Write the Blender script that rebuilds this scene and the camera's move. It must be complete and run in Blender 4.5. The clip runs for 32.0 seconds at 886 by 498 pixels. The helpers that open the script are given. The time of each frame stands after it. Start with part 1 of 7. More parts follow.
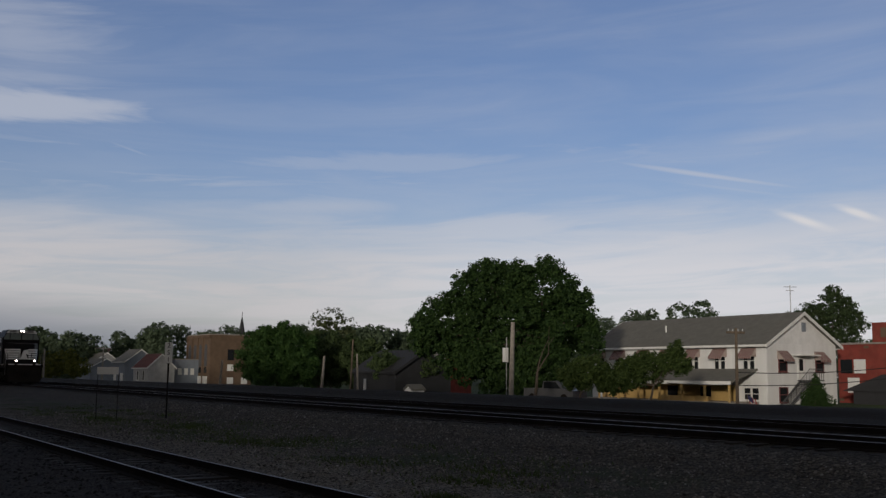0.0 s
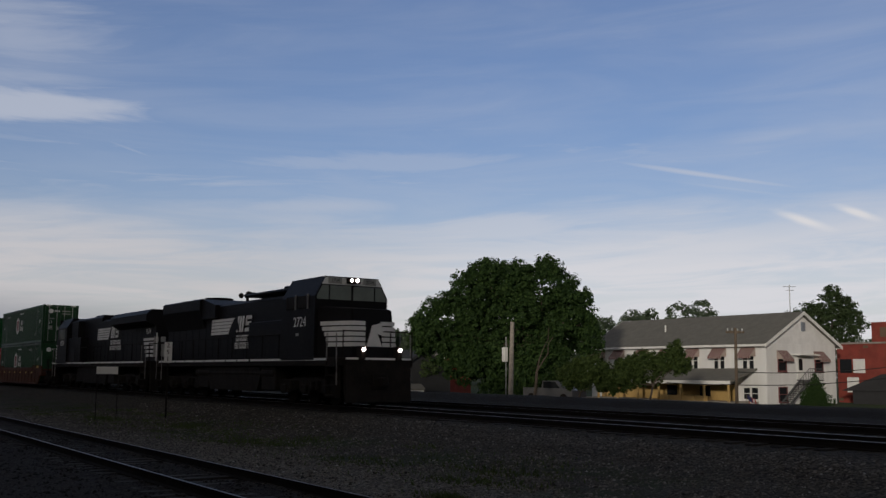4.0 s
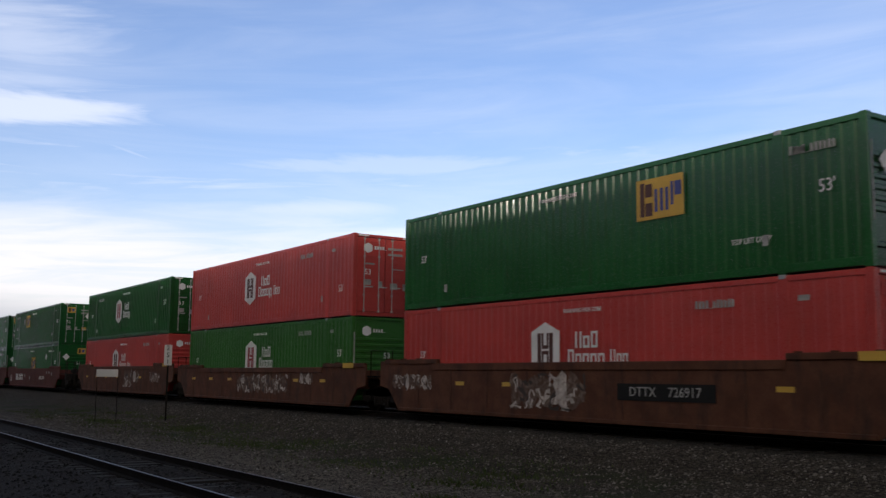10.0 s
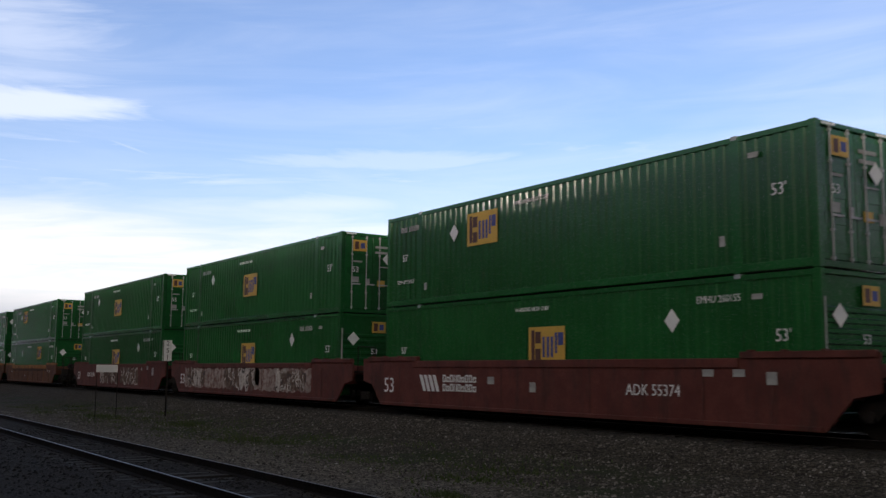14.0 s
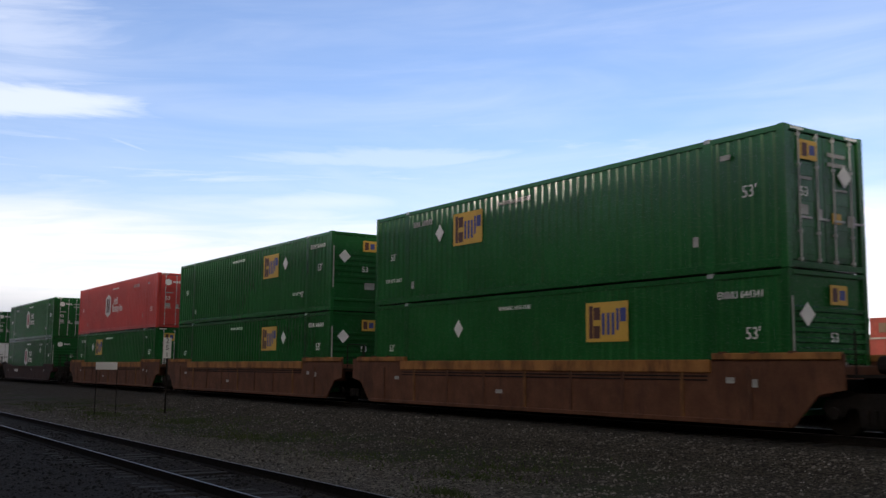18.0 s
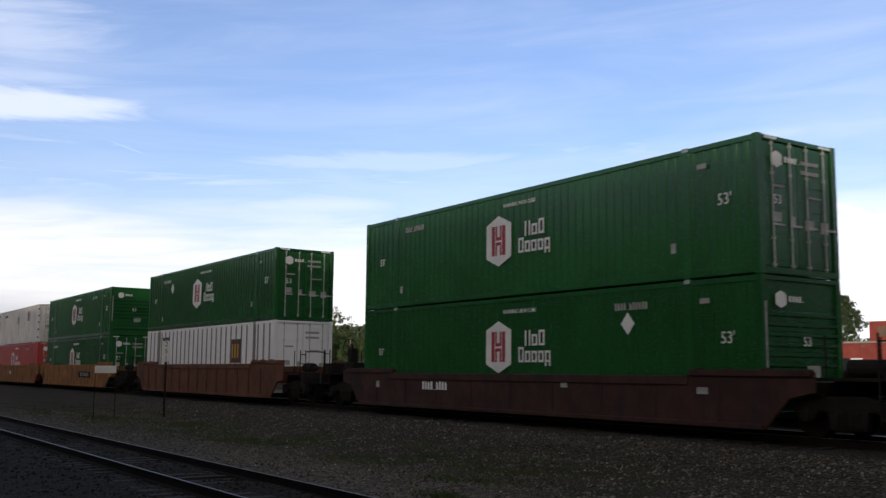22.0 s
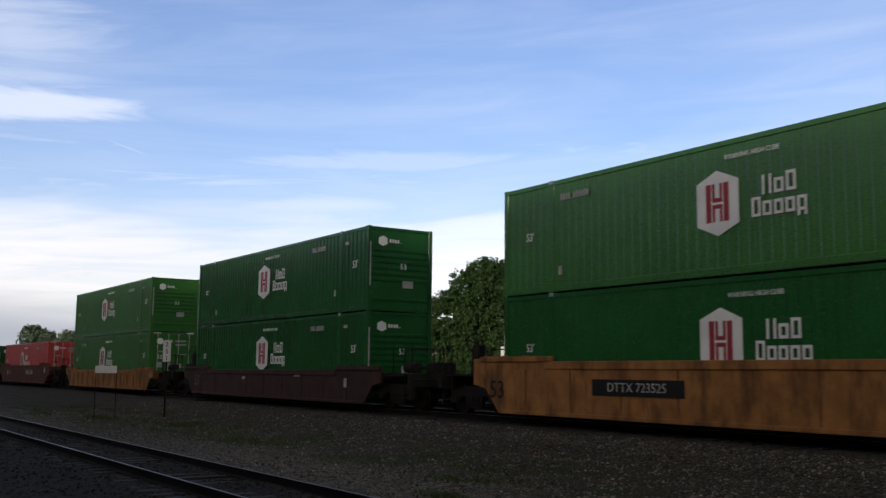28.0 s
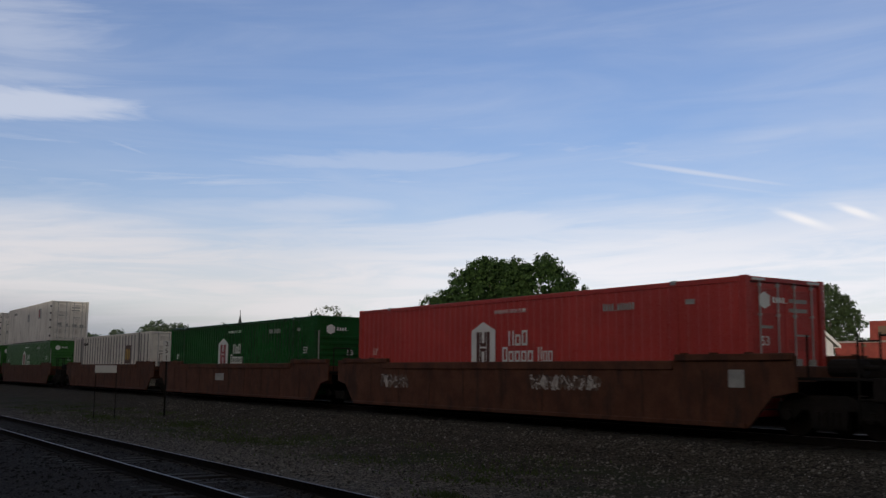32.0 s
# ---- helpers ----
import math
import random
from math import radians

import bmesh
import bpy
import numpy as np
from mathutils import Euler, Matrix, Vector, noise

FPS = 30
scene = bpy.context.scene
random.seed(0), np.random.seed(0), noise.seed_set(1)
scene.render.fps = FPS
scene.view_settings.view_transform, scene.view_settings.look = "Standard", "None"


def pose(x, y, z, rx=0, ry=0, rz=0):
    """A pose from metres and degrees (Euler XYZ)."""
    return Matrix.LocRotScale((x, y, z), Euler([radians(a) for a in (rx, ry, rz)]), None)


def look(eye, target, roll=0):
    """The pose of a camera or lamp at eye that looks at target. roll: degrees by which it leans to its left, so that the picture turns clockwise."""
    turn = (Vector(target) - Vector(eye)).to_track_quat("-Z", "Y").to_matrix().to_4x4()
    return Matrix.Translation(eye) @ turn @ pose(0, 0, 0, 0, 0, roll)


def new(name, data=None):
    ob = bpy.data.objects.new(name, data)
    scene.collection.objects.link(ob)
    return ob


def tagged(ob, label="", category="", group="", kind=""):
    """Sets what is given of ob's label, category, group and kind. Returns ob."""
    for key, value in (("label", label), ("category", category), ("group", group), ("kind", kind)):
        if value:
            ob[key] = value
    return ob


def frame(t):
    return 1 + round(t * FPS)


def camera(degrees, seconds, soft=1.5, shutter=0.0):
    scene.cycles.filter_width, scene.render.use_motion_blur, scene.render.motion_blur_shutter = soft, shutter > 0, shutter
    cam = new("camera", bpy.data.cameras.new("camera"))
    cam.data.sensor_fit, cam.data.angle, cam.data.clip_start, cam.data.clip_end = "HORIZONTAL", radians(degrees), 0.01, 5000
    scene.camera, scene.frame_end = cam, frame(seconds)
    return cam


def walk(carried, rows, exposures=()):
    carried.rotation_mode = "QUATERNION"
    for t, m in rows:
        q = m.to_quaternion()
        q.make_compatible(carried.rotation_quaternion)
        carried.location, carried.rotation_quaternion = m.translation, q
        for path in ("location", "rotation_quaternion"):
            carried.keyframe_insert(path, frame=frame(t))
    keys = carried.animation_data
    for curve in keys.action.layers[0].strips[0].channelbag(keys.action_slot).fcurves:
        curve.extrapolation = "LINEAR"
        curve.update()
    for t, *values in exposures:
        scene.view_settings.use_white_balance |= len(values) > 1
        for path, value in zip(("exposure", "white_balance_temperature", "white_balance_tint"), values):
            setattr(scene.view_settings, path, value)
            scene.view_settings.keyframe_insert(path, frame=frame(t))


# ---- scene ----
def camera_rows():
    """Small shakes of the tripod: seconds, pitch and yaw offsets in hundredths of a degree."""
    jit = ((0, 0, 0), (2.5, -2, -3), (4.5, -2, -3), (5, 4, -3), (5.5, 12, -3), (6, 18, -3), (7, 18, -3), (8, 14, -3), (10, 14, -3),
           (11, 9, -4), (12, 5, -4), (13, -5, -5), (14, -12, -5), (14.5, -20, -5), (16.5, -27, -5), (18, -27, -8), (19, -25, -10),
           (20, -18, -10), (21, -14, -10), (22, -7, -13), (23, -9, -14), (24, -15, -13), (24.5, -16, -7), (25.5, -14, -9),
           (27.5, -14, -8), (28, -7, -10), (29, -3, -10), (30, -1, -12), (31, -3, -11), (32, -9, -11))
    return [(t, pose(0, 0, 1.165, 97.215 + p / 100, -0.53, 56.361 + y / 100)) for t, p, y in jit]


EXPOSURES = ((0, -0.12), (2.5, -0.12), (4.5, 0.0), (5.4, 0.12), (6, 0.26), (7, 0.30), (8.2, 0.55), (9, 0.78), (10.5, 0.9), (14.5, 1.0), (16.5, 1.05), (18, 1.0), (20, 1.12), (21, 1.1), (22.5, 0.88),
             (25, 0.8), (28, 0.85), (30, 0.78), (31, 0.58), (32, 0.35))
cam = camera(48.26, 32.0, soft=1.4, shutter=0.12)
walk(cam, camera_rows(), EXPOSURES)

# ---------------------------------------------------------------- sky and sun
world = bpy.data.worlds.new("evening_sky")
scene.world = world
world.use_nodes = True
WN, WL = world.node_tree.nodes, world.node_tree.links
WN.clear()


def wire(tree, sock, value):
    if isinstance(value, (int, float)):
        sock.default_value = value
    elif isinstance(value, (tuple, list)):
        sock.default_value = value
    else:
        tree.links.new(value, sock)


def calc(tree, op, a, b=0.0, c=None, clamp=False):
    n = tree.nodes.new("ShaderNodeMath")
    n.operation, n.use_clamp = op, clamp
    wire(tree, n.inputs[0], a), wire(tree, n.inputs[1], b)
    if c is not None:
        wire(tree, n.inputs[2], c)
    return n.outputs[0]


def ramp(tree, value, lo, hi, a=0.0, b=1.0):
    n = tree.nodes.new("ShaderNodeMapRange")
    n.interpolation_type = "SMOOTHSTEP"
    wire(tree, n.inputs[0], value)
    for i, v in enumerate((lo, hi, a, b)):
        n.inputs[i + 1].default_value = v
    return n.outputs[0]


def blend(tree, fac, a, b, mode="MIX"):
    n = tree.nodes.new("ShaderNodeMix")
    n.data_type, n.blend_type = "RGBA", mode
    wire(tree, n.inputs[0], fac)
    wire(tree, n.inputs[6], a if not isinstance(a, tuple) else (*a[:3], 1))
    wire(tree, n.inputs[7], b if not isinstance(b, tuple) else (*b[:3], 1))
    return n.outputs[2]


def noise_at(tree, vec, scale, detail=4.0, rough=0.55, distort=0.0):
    n = tree.nodes.new("ShaderNodeTexNoise")
    if vec is not None:
        wire(tree, n.inputs["Vector"], vec)
    n.inputs["Scale"].default_value, n.inputs["Detail"].default_value = scale, detail
    n.inputs["Roughness"].default_value, n.inputs["Distortion"].default_value = rough, distort
    return n.outputs["Fac"]


def join_xyz(tree, x, y, z):
    n = tree.nodes.new("ShaderNodeCombineXYZ")
    for i, v in enumerate((x, y, z)):
        wire(tree, n.inputs[i], v)
    return n.outputs[0]


SUN_EL, SUN_DIR = radians(8.5), Vector((0.60, -0.80))


def build_sky():
    T = world.node_tree
    sky = WN.new("ShaderNodeTexSky")
    sky.sky_type, sky.sun_disc = "NISHITA", False
    sky.sun_elevation, sky.sun_rotation = SUN_EL, math.atan2(SUN_DIR.x, SUN_DIR.y)
    sky.air_density, sky.dust_density, sky.ozone_density = 1.0, 0.6, 2.0
    co = WN.new("ShaderNodeTexCoord")
    sep = WN.new("ShaderNodeSeparateXYZ")
    WL.new(co.outputs["Generated"], sep.inputs[0])
    x, y, z = sep.outputs
    # degrees right of the bearing across the tracks, and degrees above the horizon
    fwd = calc(T, "ADD", calc(T, "MULTIPLY", x, -0.8325), calc(T, "MULTIPLY", y, 0.554))
    rgt = calc(T, "ADD", calc(T, "MULTIPLY", x, 0.554), calc(T, "MULTIPLY", y, 0.8325))
    az = calc(T, "MULTIPLY", calc(T, "ARCTAN2", rgt, fwd), 57.296)
    el = calc(T, "MULTIPLY", calc(T, "ARCSINE", z), 57.296)
    tilt = calc(T, "ADD", el, calc(T, "MULTIPLY", az, -0.035))
    wisp = noise_at(T, join_xyz(T, calc(T, "MULTIPLY", az, 0.055), calc(T, "MULTIPLY", tilt, 0.42), 3.1), 1.0, 7, 0.60, 0.8)
    soft = noise_at(T, join_xyz(T, calc(T, "MULTIPLY", az, 0.030), calc(T, "MULTIPLY", tilt, 0.13), 7.7), 1.0, 4, 0.5, 0.5)
    # a thin veil of high cloud that thickens into a pale bank low down and into an unseen grey sheet overhead
    veil = ramp(T, calc(T, "ADD", calc(T, "MULTIPLY", wisp, 0.45), calc(T, "MULTIPLY", soft, 0.55)), 0.32, 0.76, 0.06, 0.42)
    edge = calc(T, "ADD", tilt, calc(T, "MULTIPLY", calc(T, "SUBTRACT", soft, 0.5), 7.0))
    edge = calc(T, "ADD", edge, calc(T, "MULTIPLY", calc(T, "SUBTRACT", wisp, 0.5), 3.0))
    fine = noise_at(T, join_xyz(T, calc(T, "MULTIPLY", az, 0.10), calc(T, "MULTIPLY", tilt, 0.95), 12.4), 1.0, 5, 0.6, 0.9)
    bank = calc(T, "MULTIPLY", ramp(T, edge, 12.2, 6.2), ramp(T, fine, 0.28, 0.62, 0.62, 0.97))
    mid_level = calc(T, "MULTIPLY", ramp(T, el, 5.0, 8.5), ramp(T, el, 17.5, 11.0))
    bank = calc(T, "MAXIMUM", bank, calc(T, "MULTIPLY", mid_level, ramp(T, fine, 0.38, 0.80, 0.0, 0.46)))
    body = calc(T, "MAXIMUM", veil, bank)
    # the sheet overhead and behind is out of view, added to dim the yard
    sheet = calc(T, "MAXIMUM", ramp(T, el, 22.0, 50.0), ramp(T, fwd, 0.30, -0.45))
    body = calc(T, "MAXIMUM", body, calc(T, "MULTIPLY", sheet, 0.93))

    def streak(a0, e0, da, de, slope, gain, ragged=1.2):
        u = calc(T, "DIVIDE", calc(T, "SUBTRACT", az, a0), da)
        v = calc(T, "DIVIDE", calc(T, "SUBTRACT", calc(T, "SUBTRACT", el, e0), calc(T, "MULTIPLY", calc(T, "SUBTRACT", az, a0), slope)), de)
        r = calc(T, "SQRT", calc(T, "ADD", calc(T, "MULTIPLY", u, u), calc(T, "MULTIPLY", v, v)))
        r = calc(T, "ADD", r, calc(T, "MULTIPLY", calc(T, "SUBTRACT", wisp, 0.5), ragged))
        return ramp(T, r, 1.0, 0.05, 0.0, gain)

    for k in ((-23.0, 13.9, 11.0, 1.6, 0.11, 0.62, 2.8), (-24.5, 17.5, 9.0, 4.2, 0.0, 0.48, 1.8), (-25.0, 18.2, 2.6, 0.6, 0.1, 0.5, 1.2), (-18.0, 12.2, 2.8, 0.16, -0.30, 0.30, 0.5),
              (-3.0, 12.0, 17.0, 1.2, 0.03, 0.36, 3.2), (-6.0, 9.6, 12.0, 1.6, 0.03, 0.55, 2.4), (19.0, 13.2, 10.0, 1.0, 0.09, 0.42, 1.2), (18.0, 17.8, 12.0, 1.6, 0.10, 0.14, 1.4),
              (15.2, 11.2, 9.0, 0.30, -0.185, 0.66, 0.5), (16.5, 10.4, 7.0, 0.3, -0.17, 0.4, 0.6), (20.3, 8.45, 2.0, 0.42, -0.36, 1.0, 0.5), (23.0, 8.75, 1.6, 0.40, -0.38, 1.0, 0.5), (4.0, 8.4, 10.0, 2.0, -0.02, 0.7, 2.2), (16.0, 7.0, 14.0, 2.2, 0.0, 0.9, 1.0)):
        body = calc(T, "MAXIMUM", body, streak(*k))
    puff = calc(T, "MAXIMUM", calc(T, "MAXIMUM", streak(20.3, 8.45, 1.9, 0.38, -0.36, 0.9, 0.7), streak(23.0, 8.75, 1.5, 0.34, -0.38, 0.9, 0.7)), streak(-23.5, 14.0, 9.5, 1.0, 0.13, 0.12, 2.6))
    blue = blend(T, 1.0, sky.outputs[0], (0.92, 0.92, 1.22), "MULTIPLY")
    cloud = blend(T, ramp(T, el, 4.0, 13.0), blend(T, ramp(T, az, -14.0, 8.0), (5.7, 5.5, 5.6), (6.9, 6.85, 7.2)), (5.2, 5.45, 6.2))
    # unseen sky overhead and behind is darkened to dim the yard
    cloud = blend(T, calc(T, "MAXIMUM", ramp(T, el, 17.0, 48.0), ramp(T, fwd, 0.35, -0.4)), cloud, (0.85, 0.81, 0.77))
    # brighter unseen patch low in the west, added to light the train's side
    side = calc(T, "ADD", calc(T, "MULTIPLY", x, -0.38), calc(T, "MULTIPLY", y, -0.925))
    glow = calc(T, "MULTIPLY", ramp(T, side, 0.45, 0.98), ramp(T, el, 55.0, 18.0))
    cloud = blend(T, glow, cloud, (8.0, 7.0, 6.0))
    # brighter unseen patch near the low sun, added to light the container ribs
    side = calc(T, "ADD", calc(T, "MULTIPLY", x, 0.75), calc(T, "MULTIPLY", y, -0.66))
    cloud = blend(T, calc(T, "MULTIPLY", ramp(T, side, 0.72, 0.96), ramp(T, el, 44.0, 16.0)), cloud, (10.5, 9.4, 8.2))
    col = blend(T, body, blue, cloud)
    col = blend(T, puff, col, (7.0, 6.9, 7.1))
    # blue-grey haze low down, thinning to the right
    hz = calc(T, "ADD", el, calc(T, "MULTIPLY", az, 0.10))
    col = blend(T, ramp(T, hz, 2.6, -0.6, 0.0, 0.8), col, (1.9, 2.15, 2.6))
    bg = WN.new("ShaderNodeBackground")
    bg.inputs[1].default_value = 0.10
    WL.new(col, bg.inputs[0])
    out = WN.new("ShaderNodeOutputWorld")
    WL.new(bg.outputs[0], out.inputs[0])


build_sky()
sun = new("sun", bpy.data.lights.new("sun", "SUN"))
sun.data.energy, sun.data.angle, sun.data.color = 1.5, radians(3), (1.0, 0.90, 0.76)
sun.matrix_world = look((0, 0, 0), (-SUN_DIR.x * math.cos(SUN_EL), -SUN_DIR.y * math.cos(SUN_EL), -math.sin(SUN_EL)))


# ---------------------------------------------------------------- materials
def mat(name, color, rough=0.6, metal=0.0, vary=0.25, scale=1.5, fine=30.0, bump=0.15, dirt=None, dirt_at=(0.5, 0.75), tint=0.0, streaks=0.0, emit=0.0, spec=0.5):
    m = bpy.data.materials.new(name)
    m.use_nodes = True
    T = m.node_tree
    b = T.nodes["Principled BSDF"]
    b.inputs["Roughness"].default_value, b.inputs["Metallic"].default_value = rough, metal
    b.inputs["Specular IOR Level"].default_value = spec
    co = T.nodes.new("ShaderNodeTexCoord").outputs["Object"]
    big = noise_at(T, co, scale, 4, 0.6)
    small = noise_at(T, co, fine, 3, 0.6)
    dark = tuple(c * (1 - vary) for c in color)
    lite = tuple(min(1, c * (1 + vary * 0.7)) for c in color)
    col = blend(T, ramp(T, big, 0.3, 0.7), dark, lite)
    col = blend(T, ramp(T, small, 0.3, 0.75, 0.0, 0.5), col, dark)
    if dirt:
        if streaks:
            mp = T.nodes.new("ShaderNodeMapping")
            mp.inputs["Scale"].default_value = (1.0, 1.0, streaks)
            T.links.new(co, mp.inputs[0])
            d = noise_at(T, mp.outputs[0], 2.2, 5, 0.65)
        else:
            d = noise_at(T, co, scale * 2.7, 6, 0.7, 0.4)
        col = blend(T, ramp(T, d, dirt_at[0], dirt_at[1], 0.0, 0.8), col, dirt)
    if tint:
        info = T.nodes.new("ShaderNodeObjectInfo")
        col = blend(T, 1.0, col, blend(T, info.outputs["Random"], (1 - tint,) * 3, (1 + tint,) * 3), "MULTIPLY")
    wire(T, b.inputs["Base Color"], col)
    wire(T, b.inputs["Roughness"], ramp(T, small, 0.2, 0.8, max(0.05, rough - 0.12), min(1, rough + 0.12)))
    if bump:
        n = T.nodes.new("ShaderNodeBump")
        n.inputs["Strength"].default_value, n.inputs["Distance"].default_value = bump, 0.02
        wire(T, n.inputs["Height"], small)
        T.links.new(n.outputs[0], b.inputs["Normal"])
    if emit:
        b.inputs["Emission Color"].default_value = (*color[:3], 1)
        b.inputs["Emission Strength"].default_value = emit
    return m


GREEN = mat("green_container_paint", (0.014, 0.108, 0.026), 0.22, vary=0.2, scale=0.6, bump=0.03, spec=0.42, dirt=(0.026, 0.066, 0.027), dirt_at=(0.55, 0.85), tint=0.18, streaks=0.25)
GREEN_OLD = mat("aged_green_container_paint", (0.012, 0.060, 0.020), 0.34, vary=0.22, scale=0.6, bump=0.03, spec=0.5, dirt=(0.03, 0.05, 0.03), dirt_at=(0.5, 0.8), streaks=0.25)
LIME = mat("fresh_green_container_paint", (0.036, 0.160, 0.026), 0.30, vary=0.18, scale=0.6, bump=0.03, spec=0.5, dirt=(0.03, 0.09, 0.02), dirt_at=(0.55, 0.85), streaks=0.25)
RED = mat("red_container_paint", (0.56, 0.066, 0.058), 0.32, vary=0.18, scale=0.6, bump=0.03, spec=0.45, dirt=(0.42, 0.08, 0.06), dirt_at=(0.5, 0.85), tint=0.1, streaks=0.25)
WHITE = mat("white_container_paint", (0.86, 0.82, 0.76), 0.5, vary=0.15, scale=0.6, bump=0.04, dirt=(0.30, 0.24, 0.20), dirt_at=(0.5, 0.8), tint=0.08, streaks=0.2)
WHITE_CLEAN = mat("clean_white_container_paint", (0.90, 0.895, 0.90), 0.45, vary=0.06, scale=0.6, bump=0.03)
GREY_POST = mat("grey_post_paint", (0.22, 0.21, 0.21), 0.55, vary=0.2, bump=0.05)
MARK = mat("white_marking_paint", (0.84, 0.84, 0.82), 0.5, vary=0.12, bump=0.0)
MARK_RED = mat("red_marking_paint", (0.33, 0.02, 0.03), 0.5, vary=0.1, bump=0.0)
MARK_YELLOW = mat("yellow_marking_paint", (0.66, 0.41, 0.06), 0.5, vary=0.12, bump=0.0)
MARK_BROWN = mat("brown_marking_paint", (0.09, 0.03, 0.02), 0.5, vary=0.1, bump=0.0)
MARK_BLUE = mat("blue_marking_paint", (0.05, 0.07, 0.28), 0.5, vary=0.1, bump=0.0)
MARK_ORANGE = mat("orange_red_marking_paint", (0.62, 0.06, 0.03), 0.5, vary=0.1, bump=0.0)
MARK_DARK = mat("dark_marking_paint", (0.02, 0.02, 0.02), 0.7, vary=0.1, bump=0.0, spec=0.1)
MARK_GREY = mat("grey_marking_paint", (0.40, 0.40, 0.38), 0.6, vary=0.3, scale=3, bump=0.0)
SPRAY = mat("sprayed_graffiti_paint", (0.62, 0.57, 0.53), 0.8, vary=0.35, scale=2.5, fine=12, bump=0.0, dirt=(0.22, 0.15, 0.12), dirt_at=(0.45, 0.7), spec=0.15)
SPRAY_GHOST = mat("faded_graffiti_paint", (0.24, 0.185, 0.155), 0.8, vary=0.35, scale=2.5, fine=12, bump=0.0, dirt=(0.085, 0.042, 0.026), dirt_at=(0.36, 0.6), spec=0.15)
SPRAY_WASH = mat("worn_pale_spray_paint", (0.40, 0.33, 0.30), 0.8, vary=0.3, scale=1.6, fine=9, bump=0.0, dirt=(0.15, 0.055, 0.042), dirt_at=(0.45, 0.62), spec=0.15)
SPRAY_DARK = mat("dark_graffiti_paint", (0.05, 0.035, 0.03), 0.7, vary=0.3, bump=0.0)
LOCKSTEEL = mat("dull_lock_rod_steel", (0.50, 0.50, 0.49), 0.5, 0.2, vary=0.2, spec=0.3)
STEEL = mat("galvanised_steel", (0.38, 0.39, 0.40), 0.45, 0.5, vary=0.2)
BLACKSTEEL = mat("grimy_black_steel", (0.018, 0.015, 0.013), 0.85, vary=0.35, bump=0.2, dirt=(0.028, 0.020, 0.016), spec=0.2)
MAROON = mat("maroon_well_car_paint", (0.135, 0.042, 0.033), 0.6, vary=0.25, bump=0.1, dirt=(0.05, 0.03, 0.025), dirt_at=(0.45, 0.75), streaks=0.3, spec=0.15)
BROWN = mat("brown_well_car_paint", (0.126, 0.053, 0.031), 0.65, vary=0.3, bump=0.1, dirt=(0.035, 0.025, 0.02), dirt_at=(0.45, 0.75), streaks=0.3, spec=0.15)
RUST = mat("rusty_orange_well_car_paint", (0.150, 0.066, 0.037), 0.65, vary=0.3, bump=0.1, dirt=(0.06, 0.03, 0.02), dirt_at=(0.45, 0.75), streaks=0.3, spec=0.15)
YELLOW = mat("yellow_orange_well_car_paint", (0.36, 0.165, 0.052), 0.65, vary=0.3, bump=0.1, dirt=(0.07, 0.034, 0.02), dirt_at=(0.42, 0.70), streaks=0.3, spec=0.15)
PLUM = mat("dark_purple_well_car_paint", (0.062, 0.031, 0.026), 0.65, vary=0.3, bump=0.1, dirt=(0.025, 0.02, 0.02), dirt_at=(0.45, 0.75), streaks=0.3, spec=0.15)
LOCO = mat("black_locomotive_paint", (0.011, 0.010, 0.011), 0.5, vary=0.25, scale=0.7, bump=0.05, dirt=(0.020, 0.018, 0.016), dirt_at=(0.5, 0.85), streaks=0.3, spec=0.12)
GLASS = mat("dark_cab_glass", (0.015, 0.017, 0.02), 0.08, vary=0.1, bump=0.0)
# pale base colour stands in for sky reflected in the glass
GLASS_PALE = mat("painted_reflection_cab_glass", (0.22, 0.25, 0.23), 0.12, vary=0.15, bump=0.0)
LAMP = mat("lit_headlight", (1.0, 0.80, 0.74), 0.4, vary=0.0, bump=0.0, emit=16.0)
RAIL = mat("worn_rail_steel", (0.014, 0.011, 0.009), 0.8, 0.0, vary=0.3, bump=0.1, dirt=(0.02, 0.014, 0.010), spec=0.1)
RAILTOP = mat("polished_rail_head", (0.36, 0.335, 0.335), 0.40, 1.0, vary=0.1, bump=0.02)
RAILDULL = mat("dull_rail_head", (0.10, 0.10, 0.105), 0.4, 0.8, vary=0.2, bump=0.02)
TIE = mat("weathered_timber_tie", (0.022, 0.018, 0.015), 0.9, vary=0.35, bump=0.4, tint=0.3)
POLEWOOD = mat("weathered_pole_wood", (0.30, 0.27, 0.24), 0.85, vary=0.25, scale=4, bump=0.3)


# ---------------------------------------------------------------- building blocks
def box(bm, x0, x1, y0, y1, z0, z1, bevel=0.0):
    r = bmesh.ops.create_cube(bm, size=1.0, matrix=Matrix.Translation(((x0 + x1) / 2, (y0 + y1) / 2, (z0 + z1) / 2)) @ Matrix.Diagonal((x1 - x0, y1 - y0, z1 - z0, 1)))
    if bevel:
        es = list({e for v in r["verts"] for e in v.link_edges})
        bmesh.ops.bevel(bm, geom=es, offset=bevel, segments=1, affect="EDGES")
    return bm


def rod(bm, a, b, r, seg=8, r2=None):
    a, b = Vector(a), Vector(b)
    m = Matrix.Translation((a + b) / 2) @ (b - a).to_track_quat("Z", "Y").to_matrix().to_4x4()
    bmesh.ops.create_cone(bm, cap_ends=True, segments=seg, radius1=r, radius2=r if r2 is None else r2, depth=(b - a).length, matrix=m)
    return bm


